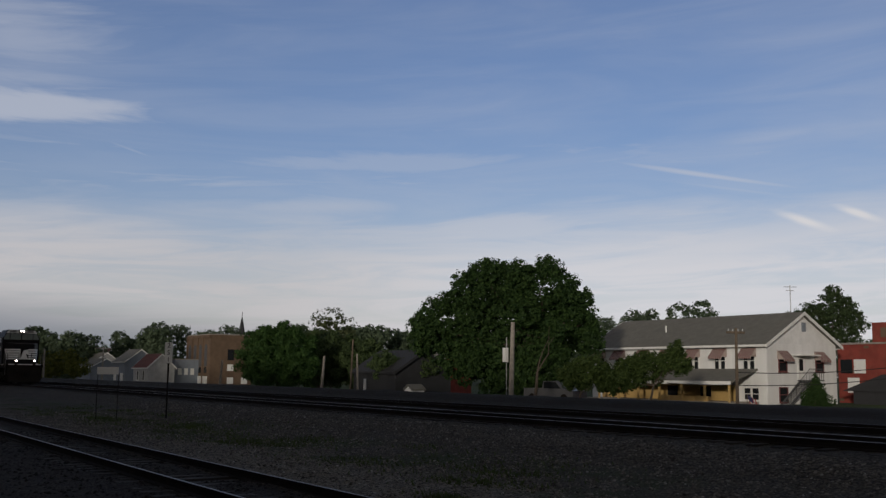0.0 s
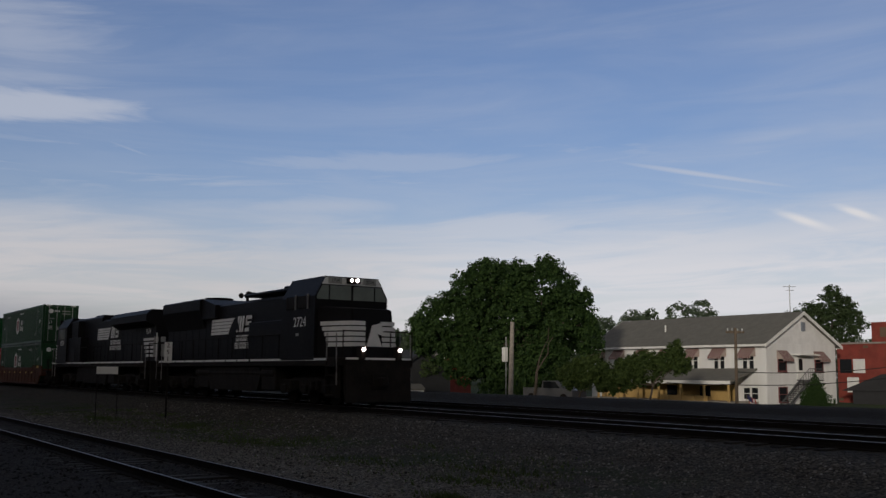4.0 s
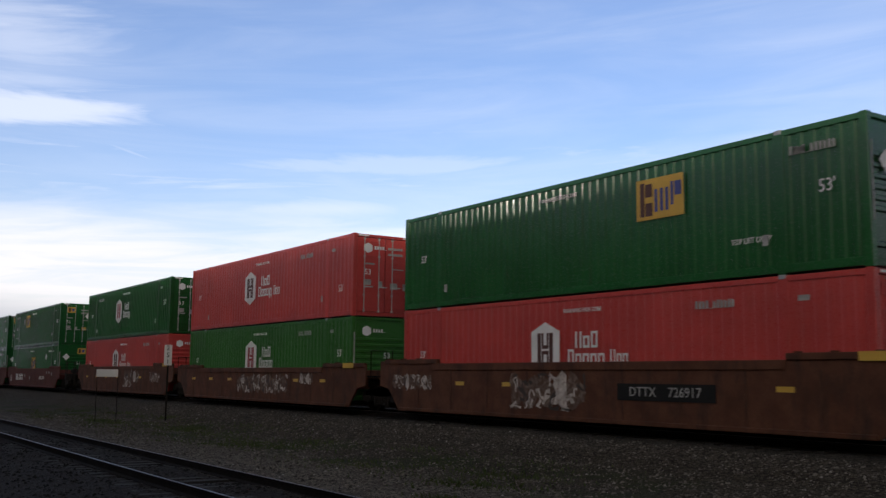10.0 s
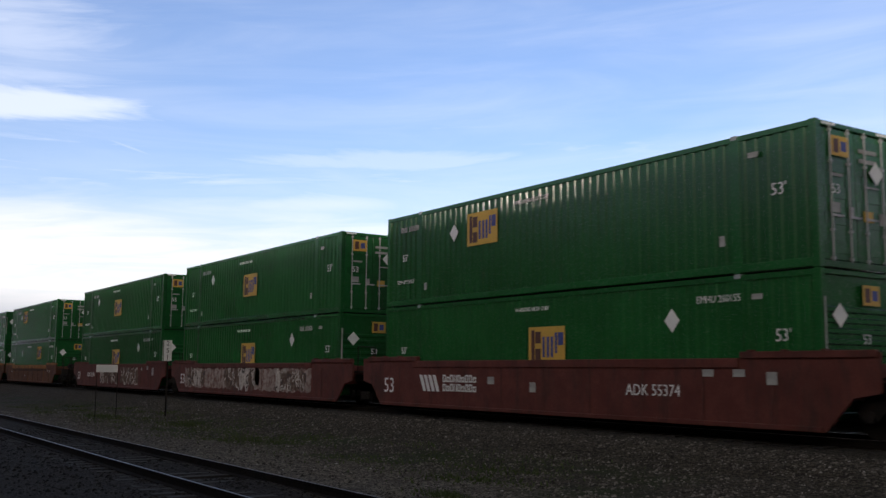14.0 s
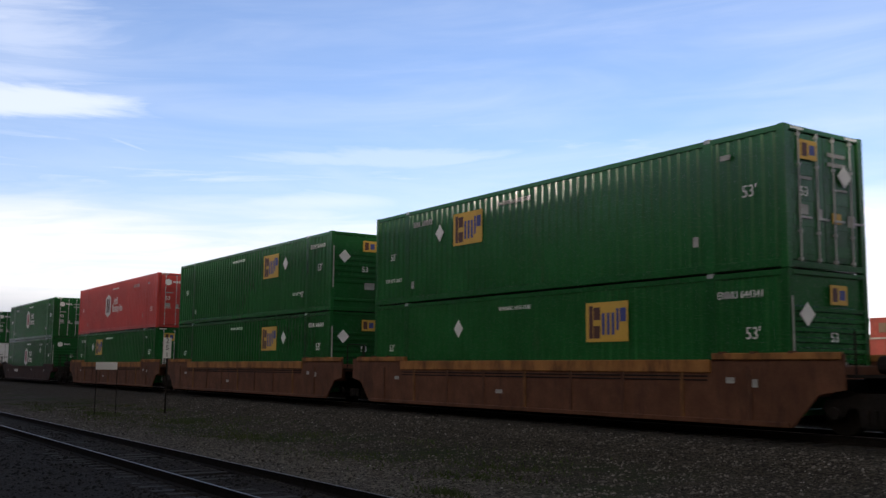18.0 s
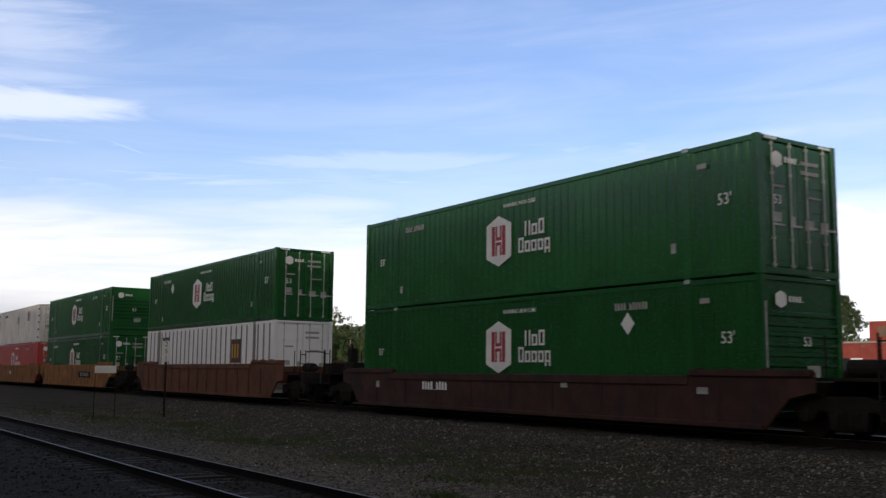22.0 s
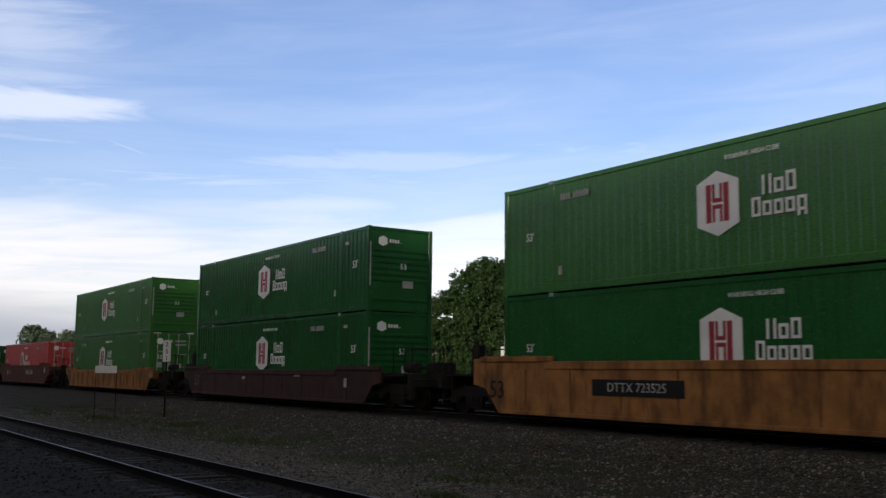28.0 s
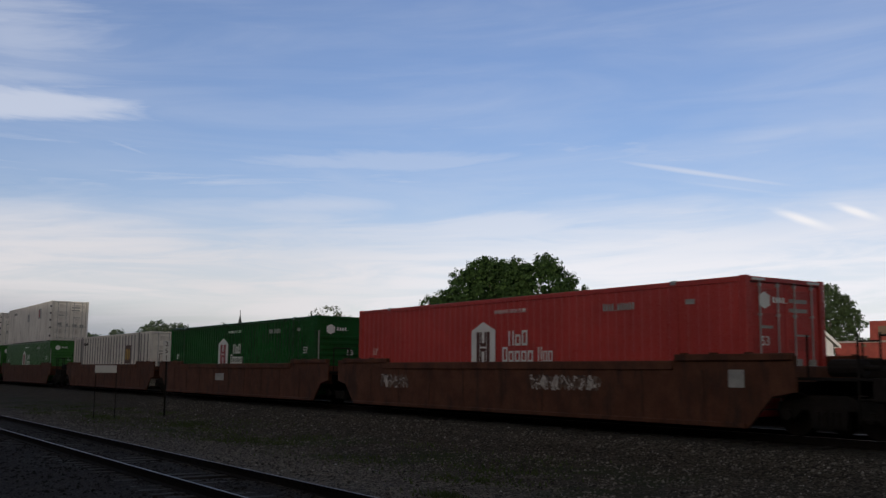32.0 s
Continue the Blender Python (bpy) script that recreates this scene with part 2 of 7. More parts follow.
def prism(bm, pts, a, b, axis="y"):
    """A polygon drawn in two axes, pushed along the third from a to b."""
    def at(p, q):
        return {"y": (p[0], q, p[1]), "x": (q, p[0], p[1]), "z": (p[0], p[1], q)}[axis]
    lo, hi = [bm.verts.new(at(p, a)) for p in pts], [bm.verts.new(at(p, b)) for p in pts]
    n = len(pts)
    fs = [bm.faces.new(lo), bm.faces.new(hi[::-1])] + [bm.faces.new((lo[i], hi[i], hi[(i + 1) % n], lo[(i + 1) % n])) for i in range(n)]
    bmesh.ops.recalc_face_normals(bm, faces=fs)
    return bm


def part(name, bm, material, parent, label=""):
    me = bpy.data.meshes.new(name)
    bm.to_mesh(me)
    bm.free()
    me.materials.append(material)
    ob = new(name, me)
    ob.parent = parent
    return tagged(ob, label)


CACHE = {}


def shared(name, key, make, material, parent, loc=(0, 0, 0), label="", rz=0.0):
    """A part that shares its mesh with all parts of the same key and material."""
    k = (key, material.name)
    if k not in CACHE:
        bm = bmesh.new()
        make(bm)
        me = bpy.data.meshes.new(name)
        bm.to_mesh(me)
        bm.free()
        me.materials.append(material)
        CACHE[k] = me
    ob = new(name, CACHE[k])
    ob.parent = parent
    ob.location, ob.rotation_euler = loc, (0, 0, rz)
    return tagged(ob, label)


def thing(name, label, category, loc=(0, 0, 0), group="", kind="", rz=0.0):
    ob = new(name)
    ob.location, ob.rotation_euler = loc, (0, 0, rz)
    return tagged(ob, label, category, group, kind)


def letters(text, size, depth=0.004):
    """A mesh of lettering that stands upright, faces -y and is centred on its place."""
    k = ("text", text, size)
    if k not in CACHE:
        cu = bpy.data.curves.new("lettering", "FONT")
        cu.body, cu.size, cu.align_x, cu.align_y, cu.extrude, cu.resolution_u = text, size, "CENTER", "CENTER", depth, 2
        ob = new("lettering", cu)
        me = bpy.data.meshes.new_from_object(ob)
        bpy.data.objects.remove(ob)
        me.transform(Matrix.Rotation(radians(90), 4, "X"))
        CACHE[k] = me
    return CACHE[k]


def write(name, text, size, material, parent, loc, rz=0.0, label="", wide=1.0):
    k = ("text", text, size, material.name)
    if k not in CACHE:
        me = letters(text, size).copy()
        me.materials.clear()
        me.materials.append(material)
        CACHE[k] = me
    ob = new(name, CACHE[k])
    ob.parent, ob.location, ob.rotation_euler, ob.scale = parent, loc, (0, 0, rz), (wide, 1, 1)
    return tagged(ob, label)


# ---------------------------------------------------------------- the train's timetable
MAIN_Y = 17.527
KEYED, WHEELS = [], []


def run(t):
    """How far the train has come, in metres."""
    return 15.4587 * (t - 15) + 0.00724 * (t - 15) ** 2 - 0.03


def rolling(ob, u):
    KEYED.append((ob, u, ob.location.z))
    return ob


# ---------------------------------------------------------------- containers, 53 feet long
CL, CW, CH = 16.154, 2.59, 2.896


def corrugated(bm, x0, x1, y, z0, z1, pitch=0.275, deep=0.042, face=-1):
    """An upright sheet along x with trapezoid folds; its proud side looks towards face."""
    n = max(1, round((x1 - x0) / pitch))
    p = (x1 - x0) / n
    xs = []
    for i in range(n):
        a = x0 + i * p
        xs += [(a, 0), (a + 0.34 * p, 0), (a + 0.48 * p, 1), (a + 0.86 * p, 1)]
    xs.append((x1, 0))
    lo = [bm.verts.new((x, y - face * deep * d, z0)) for x, d in xs]
    hi = [bm.verts.new((x, y - face * deep * d, z1)) for x, d in xs]
    for i in range(len(xs) - 1):
        f = (lo[i], lo[i + 1], hi[i + 1], hi[i])
        bm.faces.new(f if face < 0 else f[::-1])


def side_sheet(deep):
    def make(bm):
        for a, b in ((-7.98, -6.24), (-5.98, 5.98), (6.24, 7.98)):
            corrugated(bm, a, b, -1.272, 0.20, 2.80, 0.275, deep)
    return make


def white_sheet(bm):
    box(bm, -7.98, 7.98, -1.272, -1.24, 0.20, 2.80)


def end_sheet(bm):
    """The closed end, one folded sheet with level ribs, in the plane x = 8.05."""
    pts = [(8.02, 0.16)]
    for z in (0.36, 1.02, 1.225, 1.43, 1.635, 1.84, 2.045):
        pts += [(8.02, z), (8.062, z + 0.03), (8.062, z + 0.10), (8.02, z + 0.13)]
    pts += [(8.02, 2.78), (7.98, 2.78), (7.98, 0.16)]
    prism(bm, pts, -1.15, 1.15)


def door_leaf(bm):
    box(bm, 7.99, 8.03, 0.0, 1.10, 0.18, 2.76, 0.006)


def door_panel(bm):
    box(bm, 8.03, 8.042, 0.08, 1.02, -0.12, 0.12, 0.005)


def lock_bar(bm):
    rod(bm, (8.075, 0, 0.14), (8.075, 0, 2.80), 0.018, 8)
    for z in (0.2, 0.75, 2.1, 2.72):
        box(bm, 8.035, 8.10, -0.032, 0.032, z - 0.025, z + 0.025)
    box(bm, 8.06, 8.09, -0.02, 0.34, 1.02, 1.06)


def hexagon(bm):
    prism(bm, [(-0.56, 1.10), (0, 0.86), (0.56, 1.10), (0.56, 2.02), (0, 2.26), (-0.56, 2.02)], -0.006, 0.0)


def letter_block(w, h, k):
    """One plain block of a row that stands for a firm's name: 'p' two uprights, 'i' one upright, 'o' a low frame, 'g' a low frame that hangs down, 'f' a full frame."""
    t = min(w, h) * 0.27
    lo, hi = {"p": (0, h), "f": (0, h), "i": (0, h * 0.74), "o": (0, h * 0.74), "g": (-h * 0.24, h * 0.74)}[k]
    def make(bm):
        box(bm, 0, t, -0.006, 0, lo, hi)
        if k == "i":
            return
        box(bm, w - t, w, -0.006, 0, lo, hi)
        if k != "p":
            box(bm, t, w - t, -0.006, 0, hi - t, hi)
            box(bm, t, w - t, -0.006, 0, max(lo, 0), max(lo, 0) + t)
    return make


def name_row(c, x, y, z, w, h, kinds, material):
    n = len(kinds)
    for i, k in enumerate(kinds):
        bw = round(w / n * 0.80, 3)
        shared("name_bar", ("nb", bw, h, k), letter_block(bw, h, k), material, c, (x - w / 2 + i * w / n, y, z))


def square_badge(bm):
    box(bm, -0.72, 0.72, -0.006, 0, 1.54, 2.48)


def badge_dark(bm):
    box(bm, -0.60, -0.47, -0.011, -0.006, 1.62, 2.40)
    for z in (1.62, 2.06):
        box(bm, -0.44, -0.22, -0.011, -0.006, z, z + 0.30)


def badge_blue(bm):
    for x in (-0.15, 0.02, 0.18):
        box(bm, x, x + 0.09, -0.011, -0.006, 1.70, 2.22)
    box(bm, 0.34, 0.42, -0.011, -0.006, 1.80, 2.32)
    box(bm, 0.46, 0.66, -0.011, -0.006, 2.00, 2.32)


def diamond(bm):
    prism(bm, [(-0.22, 2.02), (0, 1.76), (0.22, 2.02), (0, 2.28)], -0.006, 0)


def code_bars(n, w, h):
    """A row of small plain bars on one hair-thin strip, in the place of a code."""
    def make(bm):
        pts, back = [], []
        for i in range(n):
            x = (i - (n - 1) / 2) * w * 1.5
            top = h / 2 if i != 4 else -h / 2 + 0.012
            pts += [(x - w / 2, -h / 2 + 0.006), (x - w / 2, top), (x + w / 2, top - (i % 3) * h * 0.12 * (i != 4)), (x + w / 2, -h / 2 + 0.006)]
        pts += [(pts[-1][0], -h / 2), (pts[0][0], -h / 2)]
        prism(bm, pts, -0.005, 0.0)
    return make


def plate(w, h):
    def make(bm):
        box(bm, -w / 2, w / 2, -0.005, 0, -h / 2, h / 2)
    return make


LABELS = {GREEN.name: "dark green", GREEN_OLD.name: "aged green", LIME.name: "bright green", RED.name: "faded red", WHITE.name: "dirty white", WHITE_CLEAN.name: "clean white"}


def container(u, level, paint, style, front, **marks):
    """One container; u: its middle along the train, level: 0 in the well or 1 stacked on top, front: 'doors' or 'wall' on the leading end."""
    z = 0.312 + level * (CH + 0.004)
    word = LABELS[paint.name]
    where = "stacked on top" if level else "in a well car"
    look_of = {"hub": "white hexagon badge", "emp": "yellow square badge", "plain": "ribbed sides"}[style]
    c = thing("shipping_container", f"{word} corrugated container with {look_of}, {where}", "container", (u, MAIN_Y, z), "double-stacked containers")
    white = paint in (WHITE, WHITE_CLEAN)
    deep = 0.038 if style == "emp" else (0.015 if paint in (RED, LIME) else 0.026)
    post = GREY_POST if (white and level == 0) else paint
    for y, rz in ((0, 0.0), (0, math.pi)):
        shared("side_panel", "side_white" if white else ("side", deep), white_sheet if white else side_sheet(deep), paint, c, rz=rz)
        shared("top_rail", "ctop", lambda bm: box(bm, -8.0, 8.0, -1.29, -1.21, 2.76, 2.88, 0.01), paint, c, rz=rz)
        shared("bottom_rail", "cbot", lambda bm: box(bm, -8.0, 8.0, -1.29, -1.19, 0.03, 0.20, 0.01), paint, c, rz=rz)
        for x in (-6.11, 6.11):
            shared("lifting_post", "lift", lambda bm: box(bm, -0.13, 0.13, -1.293, -1.22, 0.04, 2.86, 0.012), post, c, (x, 0, 0) if rz == 0 else (-x, 0, 0), rz=rz)
            for zz in (2.80, 0.0):
                shared("corner_casting", "cast", lambda bm: box(bm, -0.09, 0.09, -1.297, -1.13, 0.0, 0.10, 0.012), STEEL if (zz and rz == 0 and not white) else post, c, (x, 0, zz) if rz == 0 else (-x, 0, zz), rz=rz)
        for x in (-7.99, 7.99):
            shared("corner_post", "post", lambda bm: box(bm, -0.09, 0.09, -1.295, -1.14, 0.0, CH, 0.014), paint, c, (x, 0, 0) if rz == 0 else (-x, 0, 0), rz=rz)
    shared("roof_panel", "roof", lambda bm: box(bm, -8.0, 8.0, -1.22, 1.22, 2.83, 2.866), paint, c)
    shared("underframe", "under", lambda bm: box(bm, -8.0, 8.0, -1.19, 1.19, 0.05, 0.16), BLACKSTEEL, c)
    for end, kind in ((0.0, front), (math.pi, "wall" if front == "doors" else "doors")):
        shared("end_sill", "esill", lambda bm: box(bm, 7.95, 8.075, -1.14, 1.14, 0.02, 0.16, 0.01), paint, c, rz=end)
        shared("end_header", "ehead", lambda bm: box(bm, 7.95, 8.075, -1.14, 1.14, 2.78, 2.88, 0.01), paint, c, rz=end)
        if kind == "wall":
            shared("end_wall", "ewall", end_sheet, paint, c, rz=end)
        else:
            for y in (0.012, -1.112):
                a = Matrix.Rotation(end, 3, "Z") @ Vector((0, y, 0))
                d = shared("door", "door", door_leaf, paint, c, a, rz=end)
                for zz in (0.42, 0.98, 1.50, 2.02, 2.52):
                    shared("door_panel", "dpanel", door_panel, paint, d, (0, 0, zz))
                for yy in (0.26, 0.84):
                    shared("lock_rod", "rod", lock_bar, LOCKSTEEL, d, (0, yy, 0), "galvanised locking rod")
    if white and level == 0:
        for i in range(-13, 14):
            x = 0.07 + i * 0.583
            if abs(abs(x) - 6.11) < 0.22:
                continue
            shared("side_rib", "wrib", lambda bm: box(bm, -0.06, 0.06, -1.292, -1.27, 0.2, 2.78, 0.008), GREY_POST, c, (x, 0, 0), "grey upright rib")
    # markings on the side that faces the yard, and on the leading end
    yf = -1.298 if not white else -1.30
    e = 8.085
    if style == "hub":
        hx = marks.get("hex", -0.65)
        shared("badge", "hex", hexagon, MARK, c, (hx, yf, 0), "white hexagon badge")
        ink = MARK_RED if paint in (GREEN, GREEN_OLD, LIME) else MARK_BROWN
        for k in (-1, 1):
            shared("badge_bar", ("hexbar", k), lambda bm: box(bm, k * 0.235 - 0.07, k * 0.235 + 0.07, -0.011, -0.006, 1.16, 1.98), ink, c, (hx, yf, 0))
            for z0, z1 in ((1.16, 1.53), (1.58, 1.98)):
                shared("badge_bar", ("hexin", k, z0), lambda bm: box(bm, k * 0.10 - 0.035, k * 0.10 + 0.035, -0.011, -0.006, z0, z1), ink, c, (hx, yf, 0))
        for z0 in (1.44, 1.58):
            shared("badge_bar", ("hexmid", z0), lambda bm: box(bm, -0.065, 0.065, -0.011, -0.006, z0, z0 + 0.09), ink, c, (hx, yf, 0))
        tx = marks.get("txt", hx + 1.56)
        name_row(c, tx + 0.02, yf, 1.58, 0.86, 0.40, "pof", MARK)
        name_row(c, tx, yf, 1.15, 1.36, 0.40, "fooog", MARK)
        if marks.get("inc"):
            name_row(c, tx + 1.14, yf, 1.15, 0.62, 0.38, "poo", MARK)
        if marks.get("cross"):
            for w, h in ((0.46, 0.10), (0.10, 0.46)):
                shared("cross_mark", ("cross", w), plate(w, h), MARK_ORANGE, c, (hx + 0.86, yf - (0.002 if w < 0.2 else 0), 1.86), "orange-red cross mark")
        shared("end_badge", "ebadge", lambda bm: prism(bm, [(-0.17, 2.3), (0, 2.22), (0.17, 2.3), (0.17, 2.5), (0, 2.58), (-0.17, 2.5)], -0.006, 0), MARK, c, (e, -0.72, 0), rz=math.pi / 2)
        shared("end_name_strip", "enames", code_bars(5, 0.07, 0.12), MARK, c, (e, -0.22, 2.42), rz=math.pi / 2)
    if style == "emp":
        hx = marks.get("emp", 0.0)
        low = marks.get("low", 0.0)
        shared("badge", "sq", square_badge, MARK_YELLOW, c, (hx, yf, low), "yellow square badge")
        shared("badge_bar", "sqd", badge_dark, MARK_BROWN, c, (hx, yf, low))
        shared("badge_bar", "sqb", badge_blue, MARK_BLUE, c, (hx, yf, low))
        eb = shared("end_badge", "esq", plate(0.56, 0.40), MARK_YELLOW, c, (e, 0.28 if front == "wall" else -0.55, 2.42), rz=math.pi / 2)
        shared("badge_bar", "esqd", plate(0.16, 0.28), MARK_BROWN, eb, (-0.13, -0.005, 0))
        shared("badge_bar", "esqb", plate(0.18, 0.2), MARK_BLUE, eb, (0.11, -0.005, 0))
        shared("hazard_diamond", "edia", lambda bm: prism(bm, [(-0.24, 0), (0, -0.24), (0.24, 0), (0, 0.24)], -0.006, 0), MARK, c, (e, -0.75 if front == "wall" else 0.62, 2.0), rz=math.pi / 2)
    if "dia" in marks:
        shared("hazard_diamond", "dia", diamond, MARK, c, (marks["dia"], yf, 0))
    if not white:
        write("length_mark", "53'", 0.36, MARK, c, (7.2, yf, 1.62 if paint is not RED else 1.0), wide=0.9)
        write("length_mark", "53'", 0.30, MARK, c, (-6.95, yf, 1.50), wide=0.9)
        write("warning_mark", "WARNING HIGH CUBE", 0.15, MARK, c, (0.25 if style == "hub" else -0.6, yf, 2.50), wide=0.9)
        write("end_length_mark", "53", 0.28, MARK, c, (e, 0.1 if front == "wall" else -0.72, 1.55), rz=math.pi / 2)
        if "number" in marks:
            write("container_number", marks["number"], 0.22, MARK, c, (marks.get("code", 4.4), yf, 2.42), wide=0.9)
        else:
            shared("code_strip", "code", code_bars(11, 0.065, 0.17), MARK_GREY, c, (marks.get("code", 4.4), yf, 2.42))
        shared("small_mark", "sm1", plate(0.14, 0.22), MARK_GREY, c, (5.75, yf, 0.72))
        shared("small_mark", "sm2", plate(0.26, 0.11), MARK_GREY, c, (6.6, yf, 2.42))
        shared("small_mark", "sm1", plate(0.14, 0.22), MARK_GREY, c, (-5.75, yf, 0.55))
        if style == "emp":
            write("lifting_mark", "TOP LIFT ONLY", 0.17, MARK, c, (5.4 if marks.get("emp", 0) > 0 else -6.9, yf, 0.75), wide=0.85)
    else:
        shared("code_strip", "code", code_bars(11, 0.065, 0.17), MARK_DARK, c, (-5.0, yf, 2.42))
        if level:
            shared("badge", "oldbadge", plate(0.9, 0.75), MARK_GREY, c, (4.2, yf, 2.1), "faded badge")
            shared("badge_bar", "oldbars", lambda bm: box(bm, -0.36, -0.05, -0.009, -0.004, -0.28, 0.28), MARK_RED, c, (4.2, yf, 2.1))
            shared("rust_patch", "oldpatch", plate(0.75, 0.6), MARK_GREY, c, (0.2, yf, 1.9))
            for zz in (0.35, 0.95, 1.5, 2.0, 2.5):
                shared("door_hinge", "hinge", plate(0.5, 0.12), MARK_DARK, c, (7.85, yf, zz))
        else:
            shared("badge", "sqw", lambda bm: box(bm, -0.5, 0.5, -0.008, 0, 1.2, 2.2), MARK_BROWN, c, (4.2, yf, 0), "brown square badge")
            for bx in (-0.34, -0.04, 0.26):
                shared("badge_bar", "sqwb", lambda bm: box(bm, -0.06, 0.06, -0.014, -0.008, 1.4, 2.0), MARK_YELLOW, c, (4.2 + bx, yf, 0))
            shared("hazard_diamond", "diaw", lambda bm: prism(bm, [(-0.22, 0.5), (0, 0.24), (0.22, 0.5), (0, 0.76)], -0.006, 0), MARK_GREY, c, (-5.2, yf, 0))
    # notices on the leading end
    if front == "doors":
        for y, zz, w, h, m in ((-0.62, 1.85, 0.36, 0.06, MARK_GREY), (-0.72, 1.2, 0.30, 0.20, MARK_GREY), (-0.2, 1.15, 0.16, 0.2, MARK_GREY), (0.4, 2.42, 0.6, 0.08, MARK_GREY), (0.4, 2.22, 0.6, 0.08, MARK_GREY),
                              (0.35, 1.1, 0.30, 0.22, MARK_YELLOW if style == "emp" else MARK_GREY), (0.85, 1.08, 0.26, 0.24, MARK_GREY), (0.5, 1.7, 0.5, 0.04, MARK_GREY)):
            shared("end_notice", ("en", w, h), plate(w, h), m, c, (e - 0.03, y, zz), rz=math.pi / 2)
        for y in (-1.0, 0.8):
            shared("end_notice", ("en", 0.4, 0.05), plate(0.4, 0.05), MARK, c, (e, y + 0.1, 2.83), rz=math.pi / 2)
    else:
        shared("end_notice", ("en", 0.42, 0.24), plate(0.42, 0.24), MARK_GREY, c, (e - 0.02, 0.3, 0.95), rz=math.pi / 2)
        shared("end_notice", ("en", 0.05, 1.5), plate(0.05, 1.5), MARK_GREY, c, (e, -1.2, 1.6), rz=math.pi / 2)
    return rolling(c, u)


# ---------------------------------------------------------------- well cars
def wheel_mesh(bm):
    rod(bm, (0, -0.06, 0), (0, 0.06, 0), 0.42, 20)
    rod(bm, (0, 0.06, 0), (0, 0.09, 0), 0.455, 20)
    rod(bm, (0, -0.09, 0), (0, -0.05, 0), 0.14, 10)


def truck_frame(bm):
    """A cast side frame: two pedestals, a lowered bolster opening with springs."""
    prism(bm, [(-1.16, 0.50), (-1.10, 0.66), (-0.62, 0.72), (-0.40, 0.80), (0.40, 0.80), (0.62, 0.72), (1.10, 0.66), (1.16, 0.50), (1.04, 0.34), (0.74, 0.36), (0.62, 0.52), (0.42, 0.52), (0.36, 0.18), (-0.36, 0.18), (-0.42, 0.52), (-0.62, 0.52), (-0.74, 0.36), (-1.04, 0.34)], -0.07, 0.07)
    for x in (-0.22, -0.07, 0.08, 0.22):
        rod(bm, (x, -0.08, 0.24), (x, -0.08, 0.50), 0.055, 8)
    for x in (-0.89, 0.89):
        rod(bm, (x, -0.14, 0.42), (x, 0.0, 0.42), 0.11, 10)


def truck(car, x):
    t = shared("truck", "bolster", lambda bm: box(bm, -0.22, 0.22, -1.05, 1.05, 0.50, 0.78, 0.03), BLACKSTEEL, car, (x, 0, 0))
    for y, rz in ((-1.02, 0.0), (1.02, math.pi)):
        shared("side_frame", "sframe", truck_frame, BLACKSTEEL, t, (0, y, 0), rz=rz)
        for dx in (-0.89, 0.89):
            w = shared("wheel", "wheel", wheel_mesh, RAIL, t, (dx, -0.765 if rz == 0 else 0.765, 0.42), rz=rz)
            if rz == 0:
                WHEELS.append((w, car.location.x + x + dx, 0.42, 1, 0))
    for dx in (-0.89, 0.89):
        shared("axle", "axle", lambda bm: rod(bm, (0, -0.9, 0.42), (0, 0.9, 0.42), 0.08, 8), BLACKSTEEL, t, (dx, 0, 0))
    return t


def ribbed_hose(bm, start, drop):
    """A rubber hose that droops from the end of a car."""
    prev = None
    for k in range(9):
        a = k / 8 * 2.6
        p = Vector(start) + Vector((0.28 * math.sin(a), 0.05 * a, -drop * (1 - math.cos(a)) / 1.86))
        d = Vector((0.28 * math.cos(a), 0.0, -drop * math.sin(a) / 1.86)).normalized()
        n = Vector((-d.z, 0, d.x))
        ring = [bm.verts.new(p + 0.03 * (n * math.cos(b) + Vector((0, 1, 0)) * math.sin(b))) for b in (0, 1.05, 2.09, 3.14, 4.19, 5.24)]
        if prev:
            for i in range(6):
                bm.faces.new((prev[i], prev[(i + 1) % 6], ring[(i + 1) % 6], ring[i]))
        prev = ring


def well_side(top, tall_ends):
    e = 0.13 if tall_ends else 0.0
    def make(bm):
        pts = [(-9.3, 0.86), (-8.75, 0.76), (-8.15, 0.13), (8.15, 0.13), (8.75, 0.76), (9.3, 0.86), (9.3, top + e - 0.05), (6.3, top + e - 0.03), (6.2, top - 0.02), (-6.2, top - 0.02), (-6.3, top + e - 0.03), (-9.3, top + e - 0.05)]
        prism(bm, pts, -1.42, -1.36)
    return make


